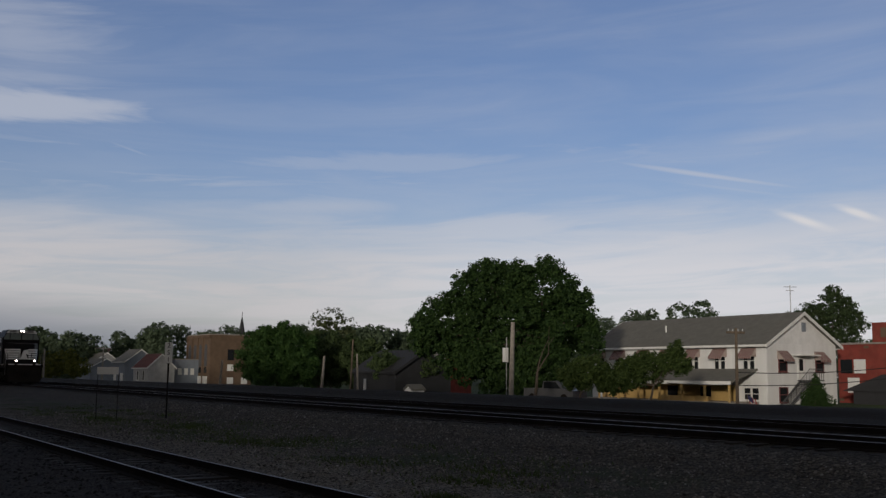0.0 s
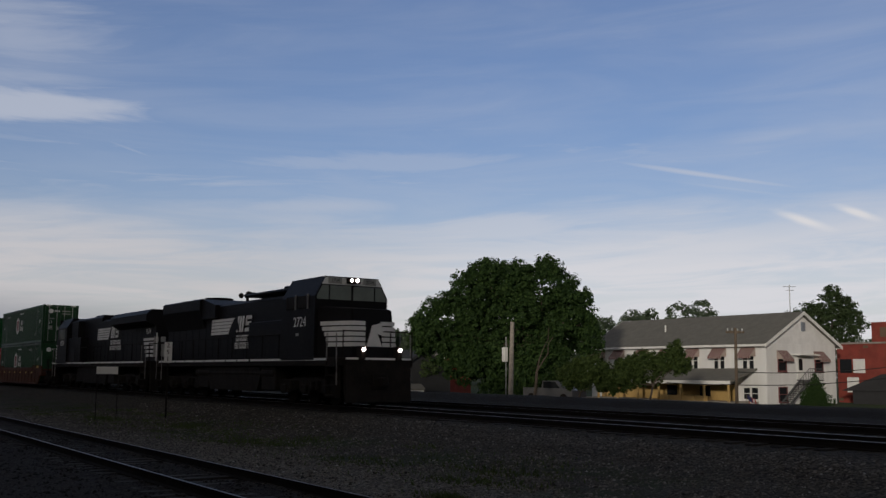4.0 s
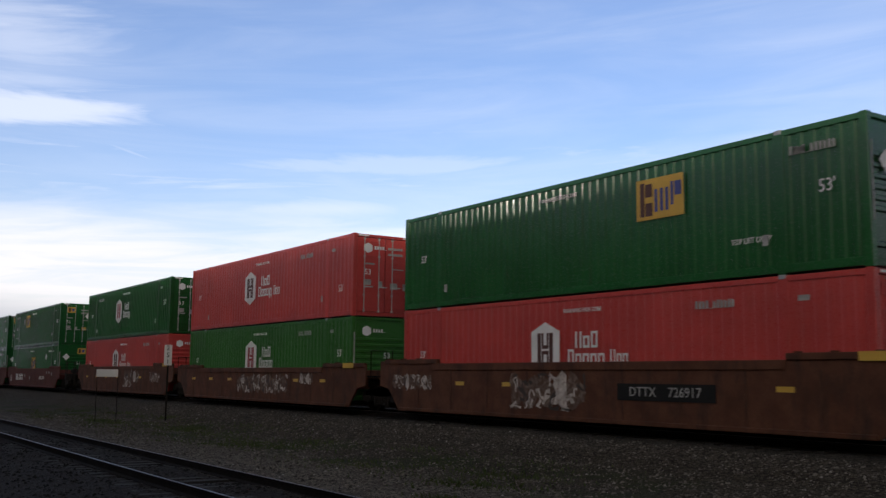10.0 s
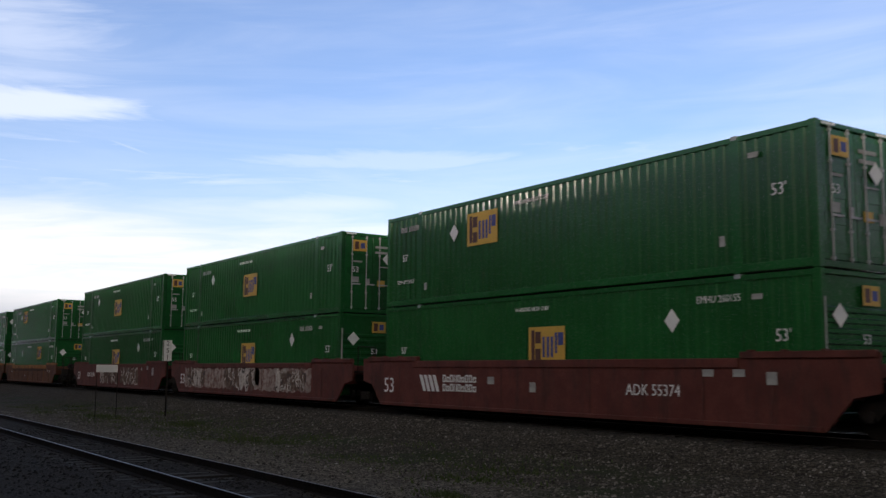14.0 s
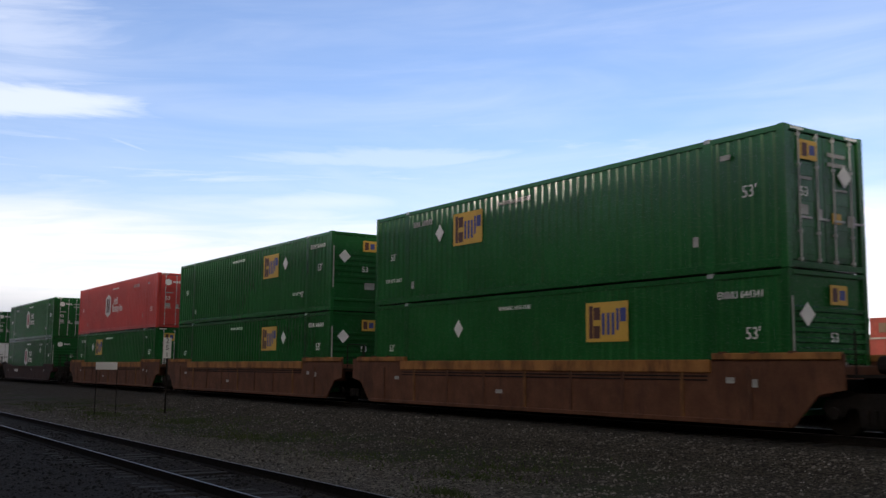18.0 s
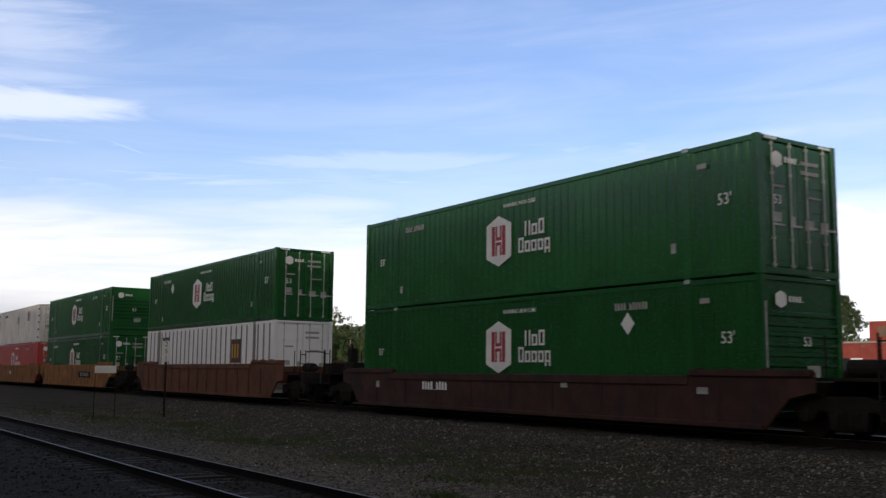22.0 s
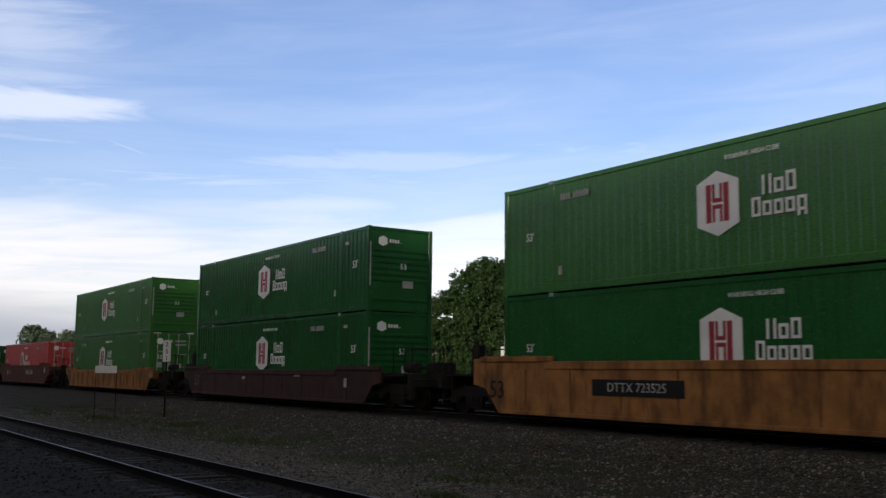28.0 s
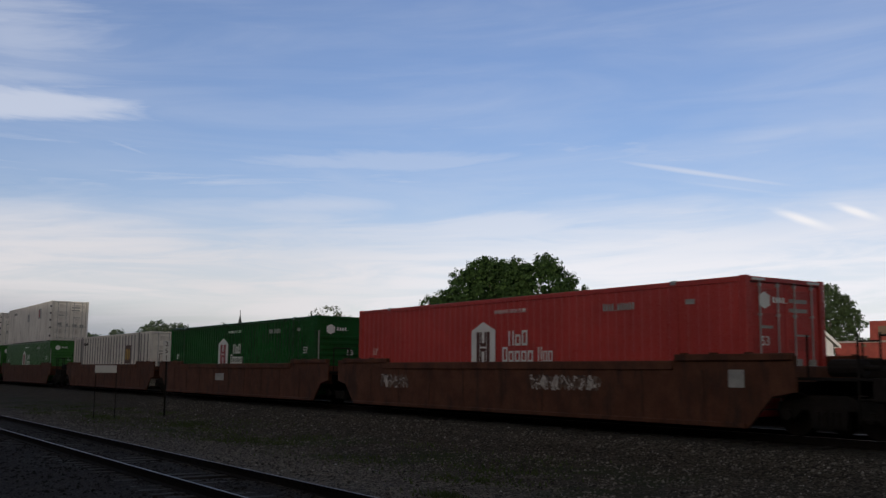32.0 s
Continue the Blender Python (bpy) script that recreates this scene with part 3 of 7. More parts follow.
def well_car(u, paint, top, style, ends=("joint", "joint"), tall_ends=True, chord=None, trucks=(True, True), **marks):
    """One well; its ends lead to a shared truck ('joint') or carry a platform with its own truck and coupler ('deck')."""
    words = {"smooth": "smooth sides", "ribbed": "upright side ribs"}[style]
    tint = {MAROON.name: "maroon", BROWN.name: "grimy brown", RUST.name: "rusty orange-brown", YELLOW.name: "yellow-orange", PLUM.name: "dark purple-brown"}[paint.name]
    c = thing("well_car", f"{tint} steel container well car with {words}", "rail car", (u, MAIN_Y, 0.0), "well cars of the train")
    for rz in (0.0, math.pi):
        s = shared("side_sill", ("wside", top, tall_ends), well_side(top, tall_ends), paint, c, rz=rz)
        ch = chord or paint
        tall = 0.27 if chord else 0.20
        shared("top_chord", ("chord", top, tall), lambda bm: box(bm, -6.2, 6.2, -1.46, -1.34, top - tall, top, 0.015), ch, s)
        if chord:
            # black bars stand in for the dark recess lines below the chord
            for zz in (top - 0.36, top - 0.44):
                shared("ledge", "wledge", lambda bm: box(bm, -6.1, 6.1, -1.44, -1.41, 0.0, 0.035, 0.006), BLACKSTEEL, s, (0, 0, zz))
        shared("bottom_chord", "bchord", lambda bm: box(bm, -8.1, 8.1, -1.46, -1.34, 0.115, 0.22, 0.015), paint, s)
        if style == "ribbed":
            n = 9 if chord else 13
            for i in range(n):
                shared("rib", ("rib", top), lambda bm: box(bm, -0.05, 0.05, -1.452, -1.41, 0.22, top - 0.20, 0.01), ch if chord and i % 3 == 1 else paint, s, (-7.2 + i * 14.4 / (n - 1), 0, 0))
        else:
            for i in range(9):
                shared("seam", ("seam", top), lambda bm: box(bm, -0.03, 0.03, -1.432, -1.415, 0.22, top - 0.20, 0.004), paint, s, (-7.0 + i * 1.75, 0, 0))
        for x in (-7.6, 7.6):
            e = 0.13 if tall_ends else 0.0
            shared("end_chord", ("echord", top, e), lambda bm: box(bm, -1.35, 1.65, -1.47, -1.33, top + e - 0.14, top + e, 0.015), ch, s, (x, 0, 0))
            for dx in (-1.1, -0.3, 0.6):
                shared("bracket", ("brk", top, e), lambda bm: box(bm, -0.05, 0.05, -1.485, -1.33, top + e - 0.02, top + e + 0.03), paint, s, (x + dx, 0, 0))
    for x in (-7.6, -5.9, 0, 5.9, 7.6):
        shared("floor_beam", "wfloor", lambda bm: box(bm, -0.2, 0.2, -1.38, 1.38, 0.16, 0.26), BLACKSTEEL, c, (x, 0, 0))
    for sx, kind, own in ((1, ends[0], trucks[0]), (-1, ends[1], trucks[1])):
        rz = 0.0 if sx > 0 else math.pi
        shared("end_bulkhead", ("wbulk", top), lambda bm: box(bm, 8.35, 8.55, -1.36, 1.36, 0.72, top - 0.10, 0.02), paint, c, rz=rz)
        shared("end_sill", "wend", lambda bm: prism(bm, [(8.5, -0.9), (9.3, -0.45), (9.75, -0.40), (9.75, 0.40), (9.3, 0.45), (8.5, 0.9)], 0.80, 1.05, "z"), BLACKSTEEL, c, rz=rz)
        if kind == "deck":
            d = shared("end_platform", "wdeck", lambda bm: (box(bm, 9.0, 11.0, -0.42, 0.42, 0.80, 1.08, 0.02), box(bm, 9.05, 11.05, -1.25, 1.25, 1.08, 1.14), box(bm, 10.9, 11.1, -1.42, 1.42, 0.72, 1.14, 0.01)), BLACKSTEEL, c, rz=rz)
            shared("coupler", "wcoup", lambda bm: (box(bm, 11.0, 11.55, -0.1, 0.1, 0.72, 0.96, 0.03), box(bm, 11.5, 11.75, -0.17, 0.17, 0.68, 1.0, 0.05)), BLACKSTEEL, c, rz=rz)
            for y in (-1.3, 1.3):
                shared("ladder", "wlad", lambda bm: ([rod(bm, (x, 0, 0.3), (x, 0, 1.95), 0.022, 6) for x in (10.55, 11.0)], [rod(bm, (10.55, 0, z), (11.0, 0, z), 0.016, 6) for z in (0.4, 0.75, 1.1, 1.45, 1.8)]), BLACKSTEEL, d, (0, y, 0))
            shared("handrail", "wrail", lambda bm: rod(bm, (11.0, -1.25, 1.9), (11.0, -0.5, 1.9), 0.02, 6), BLACKSTEEL, d)
            for px, py in ((11.0, -0.5), (9.2, -0.9), (9.2, 0.9)):
                shared("rail_post", "wpost", lambda bm: rod(bm, (0, 0, 1.1), (0, 0, 1.96), 0.02, 6), BLACKSTEEL, d, (px, py, 0))
            shared("brake_cylinder", "wcyl", lambda bm: (rod(bm, (9.5, -0.55, 1.32), (10.2, -0.55, 1.32), 0.17, 12), rod(bm, (10.2, -0.55, 1.32), (10.6, -0.55, 1.32), 0.05, 8)), BLACKSTEEL, d)
            shared("air_hose", "whose", lambda bm: ribbed_hose(bm, (11.05, -0.35, 0.95), 0.5), BLACKSTEEL, d)
            shared("cut_lever", "wlever", lambda bm: (rod(bm, (11.12, -1.35, 0.95), (11.12, -0.25, 0.95), 0.016, 6), rod(bm, (11.12, -1.35, 0.95), (11.2, -1.4, 0.62), 0.016, 6)), BLACKSTEEL, d)
            shared("valve_box", "wvalve", lambda bm: box(bm, 9.5, 10.2, 0.2, 0.9, 1.14, 1.5, 0.03), BLACKSTEEL, d)
            if sx < 0:
                bw = shared("brake_stand", "bstand", lambda bm: (rod(bm, (10.3, 0.55, 1.1), (10.3, 0.55, 2.15), 0.035, 6), box(bm, 10.1, 10.4, 0.42, 0.68, 1.5, 2.0, 0.02)), BLACKSTEEL, d)
                shared("brake_wheel", "bwheel", lambda bm: ([rod(bm, (10.46, 0.55 + 0.28 * math.cos(a), 2.05 + 0.28 * math.sin(a)), (10.46, 0.55 + 0.28 * math.cos(a + 0.524), 2.05 + 0.28 * math.sin(a + 0.524)), 0.018, 5) for a in [k * 0.5236 for k in range(12)]],
                                                     [rod(bm, (10.46, 0.55, 2.05), (10.46, 0.55 + 0.28 * math.cos(a), 2.05 + 0.28 * math.sin(a)), 0.014, 5) for a in (0.3, 1.87, 3.44, 5.0)]), BLACKSTEEL, bw)
            if own:
                truck(c, sx * 9.75)
        else:
            d = shared("walkway", "wwalk", lambda bm: box(bm, 8.6, 9.6, -1.15, 1.15, 1.12, 1.17), BLACKSTEEL, c, rz=rz)
            for y in (-1.1, -0.5, 0.5, 1.1):
                shared("rail_post", "jpost", lambda bm: rod(bm, (9.1, 0, 1.15), (9.1, 0, 2.0), 0.018, 6), BLACKSTEEL, d, (0, y, 0))
            shared("handrail", "jrail", lambda bm: rod(bm, (9.1, -1.1, 2.0), (9.1, -0.5, 2.0), 0.018, 6), BLACKSTEEL, d)
            if own:
                truck(c, sx * 9.70)
    yf = -1.424
    if marks.get("reflect"):
        for i in range(7):
            shared("reflector", "refl", plate(0.42, 0.11), MARK_YELLOW, c, (-7.0 + i * 2.2, yf - 0.05 * (style == "ribbed"), 0.98), "yellow reflector strip")
    if marks.get("corner"):
        shared("reflector", "reflbig", plate(0.75, 0.17), MARK_YELLOW, c, (8.2, yf - 0.06, top + 0.05), "yellow reflector strip")
    if marks.get("number"):
        x = marks.get("nx", 3.0)
        shared("number_panel", "npanel", plate(2.9, 0.38), MARK_DARK, c, (x, yf - 0.01, 0.86), "black number panel")
        write("car_number", marks["number"], 0.30, MARK_GREY, c, (x, yf - 0.018, 0.86), wide=1.05)
    if marks.get("plate"):
        shared("number_panel", "bplate", plate(1.0, 0.42), MARK_DARK, c, (marks["plate"], yf - 0.01, 0.88), "black panel with pale bars")
        name_row(c, marks["plate"] + 0.02, yf - 0.016, 0.75, 0.80, 0.27, "fff", MARK)
    if marks.get("mark53"):
        write("length_mark", "53", 0.66, (SPRAY_GHOST if paint is PLUM else MARK) if paint is not YELLOW else MARK_DARK, c, (marks["mark53"], yf - 0.012, 0.72), wide=1.0)
    if marks.get("logo"):
        x = marks["logo"]
        for a in (-0.3, -0.06, 0.18, 0.42):
            shared("badge_bar", "nwbar", lambda bm: prism(bm, [(0, 0.60), (0.16, 0.60), (-0.06, 1.08), (-0.22, 1.08)], -0.006, 0), MARK, c, (x + a, yf - 0.006, 0), "white slanted bar")
        for z in (0.62, 0.88):
            name_row(c, x + 1.6, yf - 0.006, z, 1.7, 0.21, "fofpfoffo", MARK)
    if marks.get("code"):
        shared("code_strip", "ccode", code_bars(9, 0.10, 0.24), MARK, c, (marks["code"], yf - 0.008, 0.80))
    if marks.get("plain_number"):
        write("car_number", marks["plain_number"], 0.36, MARK, c, (marks["nx"], yf - 0.008, 0.80), wide=0.95)
    for i, (x, w, h, z) in enumerate(marks.get("wash", ())):
        wash(c, x, yf - 0.003, z, w, h, i + int(abs(u)))
    for i, (x, w, h, z) in enumerate(marks.get("tags", ())):
        scrawl(c, x, yf - 0.008, z, w, h, i + int(abs(u)))
    for x, w, h, z in marks.get("panels", ()):
        shared("notice", ("wn", w, h), plate(w, h), MARK_GREY, c, (x, yf - 0.008, z))
    return rolling(c, u)


def ribbon(bm, pts, w, y):
    """A flat sprayed line of even width along points in the x-z plane."""
    prev = None
    for k, p in enumerate(pts):
        a, b = Vector(pts[max(0, k - 1)]), Vector(pts[min(len(pts) - 1, k + 1)])
        d = (b - a).normalized() if (b - a).length > 1e-6 else Vector((1, 0))
        q = Vector((-d.y, d.x)) * w * (0.6 + 0.4 * math.sin(1 + 2.3 * k))
        row = (bm.verts.new((p[0] - q.x, y, p[1] - q.y)), bm.verts.new((p[0] + q.x, y, p[1] + q.y)))
        if prev:
            bm.faces.new((prev[0], row[0], row[1], prev[1]))
        prev = row


def wash(car, x, y, z, w, h, seed):
    """A broad worn patch of pale sprayed paint with a ragged edge."""
    rnd = random.Random(seed * 3 + 1)
    n = 26
    up = [(-w / 2 + w * i / n, h / 2 * (0.72 + 0.28 * rnd.random())) for i in range(n + 1)]
    dn = [(px, -h / 2 * (0.72 + 0.28 * rnd.random())) for px, _ in up[::-1]]
    g = part("paint_patch", prism(bmesh.new(), up + dn, -0.001, 0.0), SPRAY_WASH, car, "worn pale sprayed paint")
    g.location = (x, y, z)


def scrawl(car, x, y, z, w, h, seed):
    """Faded bubble shapes with looping sprayed lines over them, that spell nothing."""
    rnd = random.Random(seed)
    n = max(2, round(w / (h * 0.58)))
    for i in range(n):
        cx, r = -w / 2 + (i + 0.5) * w / n, w / n * 0.66
        k, a0, lump = rnd.randint(10, 14), rnd.uniform(0, 6), rnd.choice((2, 3, 3, 4))
        pts = []
        for j in range(k):
            a = 6.2832 * j / k
            q = 0.95 + 0.22 * math.sin(lump * a + a0) + rnd.uniform(-0.10, 0.10)
            pts.append((cx + r * q * math.cos(a), h * 0.5 * q * math.sin(a)))
        g = part("graffiti", prism(bmesh.new(), pts, -0.0015 - 0.0005 * (i % 3), 0.0), SPRAY_GHOST if rnd.random() < 0.75 else SPRAY, car, "faded sprayed graffiti shape")
        g.location = (x, y, z)
        # bold broken strokes over each shape
        for m in range(3):
            bm = bmesh.new()
            px, pz = cx + rnd.uniform(-0.6, 0.6) * r, rnd.uniform(-0.4, 0.4) * h
            line, a = [(px, pz)], rnd.uniform(0, 6.28)
            for j in range(rnd.randint(5, 8)):
                step = rnd.uniform(0.10, 0.24) * h
                a += rnd.choice((-1.9, -0.6, 0.35, 0.5, 0.9, 1.7))
                px, pz = px + step * math.cos(a), pz + step * math.sin(a)
                px, pz = min(max(px, cx - r), cx + r), min(max(pz, -0.47 * h), 0.47 * h)
                line.append((px, pz))
            ribbon(bm, line, h * rnd.uniform(0.045, 0.085), -0.0040 - 0.0007 * (i % 3) - 0.0022 * m)
            part("spray_line", bm, (SPRAY, SPRAY_DARK, SPRAY)[m], g)


# ---------------------------------------------------------------- ground and tracks
def ground_z(y):
    """Height of the ground across the tracks, rail top of the main line at 0."""
    pts = ((-400, -0.9), (0, -0.72), (3.6, -0.70), (4.4, -0.68), (7.8, -0.68), (8.6, -0.74), (12.2, -0.70), (14.0, -0.55), (15.6, -0.20), (19.8, -0.17), (20.4, -0.17), (24.3, -0.17), (25.6, -0.30),
           (30.6, -0.22), (31.6, 0.06), (34.2, 0.04), (36.0, -0.5), (42.0, -1.10), (70.0, -1.15), (110, -1.2), (4000, -1.2))
    for (a, za), (b, zb) in zip(pts, pts[1:]):
        if a <= y <= b:
            return za + (zb - za) * (y - a) / (b - a)
    return pts[0][1] if y < 0 else pts[-1][1]


def ground_material():
    m = bpy.data.materials.new("gravel_and_weeds")
    m.use_nodes = True
    T = m.node_tree
    b = T.nodes["Principled BSDF"]
    b.inputs["Roughness"].default_value, b.inputs["Specular IOR Level"].default_value = 0.95, 0.2
    co = T.nodes.new("ShaderNodeTexCoord").outputs["Object"]
    sep = T.nodes.new("ShaderNodeSeparateXYZ")
    T.links.new(co, sep.inputs[0])
    y = sep.outputs[1]
    stone = T.nodes.new("ShaderNodeTexVoronoi")
    stone.inputs["Scale"].default_value = 24.0
    T.links.new(co, stone.inputs["Vector"])
    sc = T.nodes.new("ShaderNodeSeparateColor")
    T.links.new(stone.outputs["Color"], sc.inputs[0])
    speck = sc.outputs[0]
    patch = noise_at(T, co, 0.35, 5, 0.65)
    mid = noise_at(T, co, 2.2, 4, 0.6)
    gravel = blend(T, ramp(T, speck, 0.1, 0.95), (0.021, 0.019, 0.015), (0.24, 0.215, 0.175))
    gravel = blend(T, ramp(T, mid, 0.4, 0.7, 0.0, 0.6), gravel, (0.046, 0.039, 0.030))
    # darkened ground tone for the siding side, blended out by y = 8
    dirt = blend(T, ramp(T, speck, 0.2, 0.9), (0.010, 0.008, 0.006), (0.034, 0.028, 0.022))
    weeds = blend(T, ramp(T, noise_at(T, co, 9.0, 5, 0.7), 0.35, 0.7), (0.020, 0.028, 0.012), (0.048, 0.062, 0.024))
    # weeds in a belt between the tracks, thinning out
    belt = calc(T, "MULTIPLY", ramp(T, y, 9.2, 10.6), ramp(T, y, 14.2, 12.4))
    wf = calc(T, "MULTIPLY", belt, ramp(T, patch, 0.42, 0.62))
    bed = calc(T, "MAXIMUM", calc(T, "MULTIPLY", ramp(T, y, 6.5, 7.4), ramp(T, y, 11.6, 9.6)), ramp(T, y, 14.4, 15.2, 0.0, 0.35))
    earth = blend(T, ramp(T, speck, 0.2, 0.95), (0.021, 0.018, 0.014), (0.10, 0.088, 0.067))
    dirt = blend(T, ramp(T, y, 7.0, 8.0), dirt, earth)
    near = ramp(T, sep.outputs[0], -34.0, -17.0, 0.25, 1.0)
    bed = calc(T, "MULTIPLY", bed, near)
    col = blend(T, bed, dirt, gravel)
    col = blend(T, wf, col, weeds)
    # ground colour darkened in two steps across y, under and beyond the train
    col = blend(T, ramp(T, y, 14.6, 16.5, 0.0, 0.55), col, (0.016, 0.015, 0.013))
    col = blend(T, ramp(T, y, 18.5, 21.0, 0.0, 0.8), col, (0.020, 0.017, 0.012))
    far = ramp(T, y, 38.0, 44.0)
    lawn = blend(T, ramp(T, patch, 0.3, 0.7), (0.040, 0.055, 0.022), (0.06, 0.085, 0.03))
    col = blend(T, far, col, lawn)
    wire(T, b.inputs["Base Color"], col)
    n = T.nodes.new("ShaderNodeBump")
    n.inputs["Strength"].default_value, n.inputs["Distance"].default_value = 0.8, 0.04
    wire(T, n.inputs["Height"], calc(T, "ADD", stone.outputs["Distance"], mid))
    T.links.new(n.outputs[0], b.inputs["Normal"])
    return m


GROUND = ground_material()


def make_ground():
    ys = [-400, -120, -40, -15, -5, 0] + [1 + 0.4 * i for i in range(0, 90)] + [38, 40, 42, 46, 52, 60, 70, 85, 110, 150, 220, 400, 800, 1600, 3200]
    xs = [-3200, -1600, -900, -600, -420, -320, -250, -200, -170, -145, -125, -110] + [-100 + i * 0.8 for i in range(125)] + [2, 5, 10, 20, 40, 100, 300, 900, 3200]
    verts = []
    for y in ys:
        for x in xs:
            z = ground_z(y)
            if -110 < x < 5 and 0.5 < y < 37:
                z += 0.05 * (noise.noise((x * 0.5, y * 0.8, 0)) + 0.5 * noise.noise((x * 1.7, y * 2.1, 4)))
            verts.append((x, y, z))
    nx = len(xs)
    faces = [(j * nx + i, j * nx + i + 1, (j + 1) * nx + i + 1, (j + 1) * nx + i) for j in range(len(ys) - 1) for i in range(nx - 1)]
    me = bpy.data.meshes.new("ground")
    me.from_pydata(verts, [], faces)
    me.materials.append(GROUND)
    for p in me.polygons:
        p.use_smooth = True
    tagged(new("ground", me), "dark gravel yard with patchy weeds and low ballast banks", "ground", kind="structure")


make_ground()


def make_track(name, yc, z, x0, x1, label, tie_from, tie_to, head=RAILDULL, wide=0.014):
    """Two rails with polished heads on timber ties; z: the rail top."""
    t = thing(name, label, "railway track", (0, yc, z), "railway tracks", "structure")
    for s in (-0.755, 0.755):
        bm = bmesh.new()
        pts = [(-0.075, -0.17), (0.075, -0.17), (0.075, -0.155), (0.012, -0.13), (0.010, -0.045), (0.034, -0.032), (0.034, -0.004), (-0.034, -0.004), (-0.034, -0.032), (-0.010, -0.045), (-0.012, -0.13), (-0.075, -0.155)]
        prism(bm, [(s + a, b) for a, b in pts], x0, x1, "x")
        r = part("rail", bm, RAIL, t)
        part("rail_head", box(bmesh.new(), x0, x1, s - wide, s + wide * 0.7, -0.004, 0.001), head, r, "worn rail head")
    rnd = random.Random(int(yc * 10))
    n = int((tie_to - tie_from) / 0.53)
    for i in range(n):
        x = tie_from + i * 0.53 + rnd.uniform(-0.03, 0.03)
        shared("tie", "tie", lambda bm: box(bm, -0.115, 0.115, -1.3, 1.3, -0.34, -0.165, 0.012), TIE, t, (x, rnd.uniform(-0.05, 0.05), rnd.uniform(-0.012, 0.008)), rz=rnd.uniform(-0.012, 0.012))
    return t


make_track("track_1", 6.10, -0.515, -420, 60, "near siding track with polished rails and dark timber ties", -42, -3, RAILTOP)
make_track("track_2", MAIN_Y, 0.0, -900, 200, "main line track under the moving train", -70, -6, RAILTOP, 0.034)
make_track("track_3", 22.30, 0.0, -900, 200, "second main line track beyond the train", -70, -10)


# ---------------------------------------------------------------- beyond the tracks
def spot(right, ahead):
    """A place in the plan, from metres to the right of and along the bearing of the view across the tracks."""
    return Vector((-0.8325 * ahead + 0.554 * right, 0.554 * ahead + 0.8325 * right, 0.0))


HOUSE_WHITE = mat("white_painted_siding", (0.80, 0.80, 0.80), 0.7, vary=0.1, scale=1.2, bump=0.1, dirt=(0.62, 0.61, 0.59), dirt_at=(0.6, 0.9))
TRIM_WHITE = mat("white_trim_paint", (0.78, 0.78, 0.76), 0.6, vary=0.08, bump=0.05)
CREAM = mat("cream_porch_paint", (0.48, 0.32, 0.12), 0.7, vary=0.15, bump=0.1)
SHINGLE = mat("grey_asphalt_shingles", (0.175, 0.17, 0.15), 0.9, vary=0.15, scale=1.5, fine=18, bump=0.2, dirt=(0.13, 0.125, 0.11))
AWNING = mat("maroon_awning_cloth", (0.17, 0.06, 0.06), 0.8, vary=0.15, bump=0.1)
AWNING_PALE = mat("pale_awning_cloth", (0.40, 0.32, 0.29), 0.8, vary=0.15, bump=0.1)
PANE = mat("dark_window_glass", (0.02, 0.022, 0.025), 0.12, vary=0.1, bump=0.0, spec=0.06)
BRICK_RED = mat("red_painted_brick", (0.24, 0.045, 0.032), 0.85, vary=0.2, scale=1.0, fine=14, bump=0.3, dirt=(0.20, 0.06, 0.04))
BRICK_TAN = mat("tan_brick", (0.145, 0.096, 0.062), 0.85, vary=0.2, scale=0.8, fine=14, bump=0.3, dirt=(0.14, 0.085, 0.055))
ROOF_RED = mat("brown_red_roofing", (0.16, 0.055, 0.04), 0.9, vary=0.25, bump=0.3)
SIDING_FAR = mat("dull_white_siding", (0.46, 0.46, 0.46), 0.8, vary=0.15, bump=0.1)
SIDING_GREY = mat("blue_grey_siding", (0.21, 0.24, 0.285), 0.8, vary=0.12, bump=0.1)
STAIR_GREY = mat("weathered_grey_stair_paint", (0.085, 0.085, 0.09), 0.8, vary=0.2, bump=0.1)
POLE_BROWN = mat("dark_brown_pole_wood", (0.15, 0.115, 0.085), 0.9, vary=0.25, scale=4, bump=0.3)
FLAG_BLUE = mat("blue_flag_cloth", (0.035, 0.04, 0.13), 0.8, vary=0.1, bump=0.0)
FLAG_RED = mat("red_flag_cloth", (0.40, 0.05, 0.05), 0.8, vary=0.1, bump=0.0)
SIDING_DARK = mat("dark_grey_siding", (0.026, 0.027, 0.031), 0.8, vary=0.15, bump=0.1)
BARK = mat("grey_brown_bark", (0.09, 0.07, 0.055), 0.95, vary=0.35, scale=3, bump=0.6)
CABLE = mat("black_cable", (0.015, 0.015, 0.015), 0.7, vary=0.1, bump=0.0)
PAINT_WHITE_VAN = mat("grey_vehicle_paint", (0.10, 0.10, 0.105), 0.35, vary=0.08, bump=0.0)


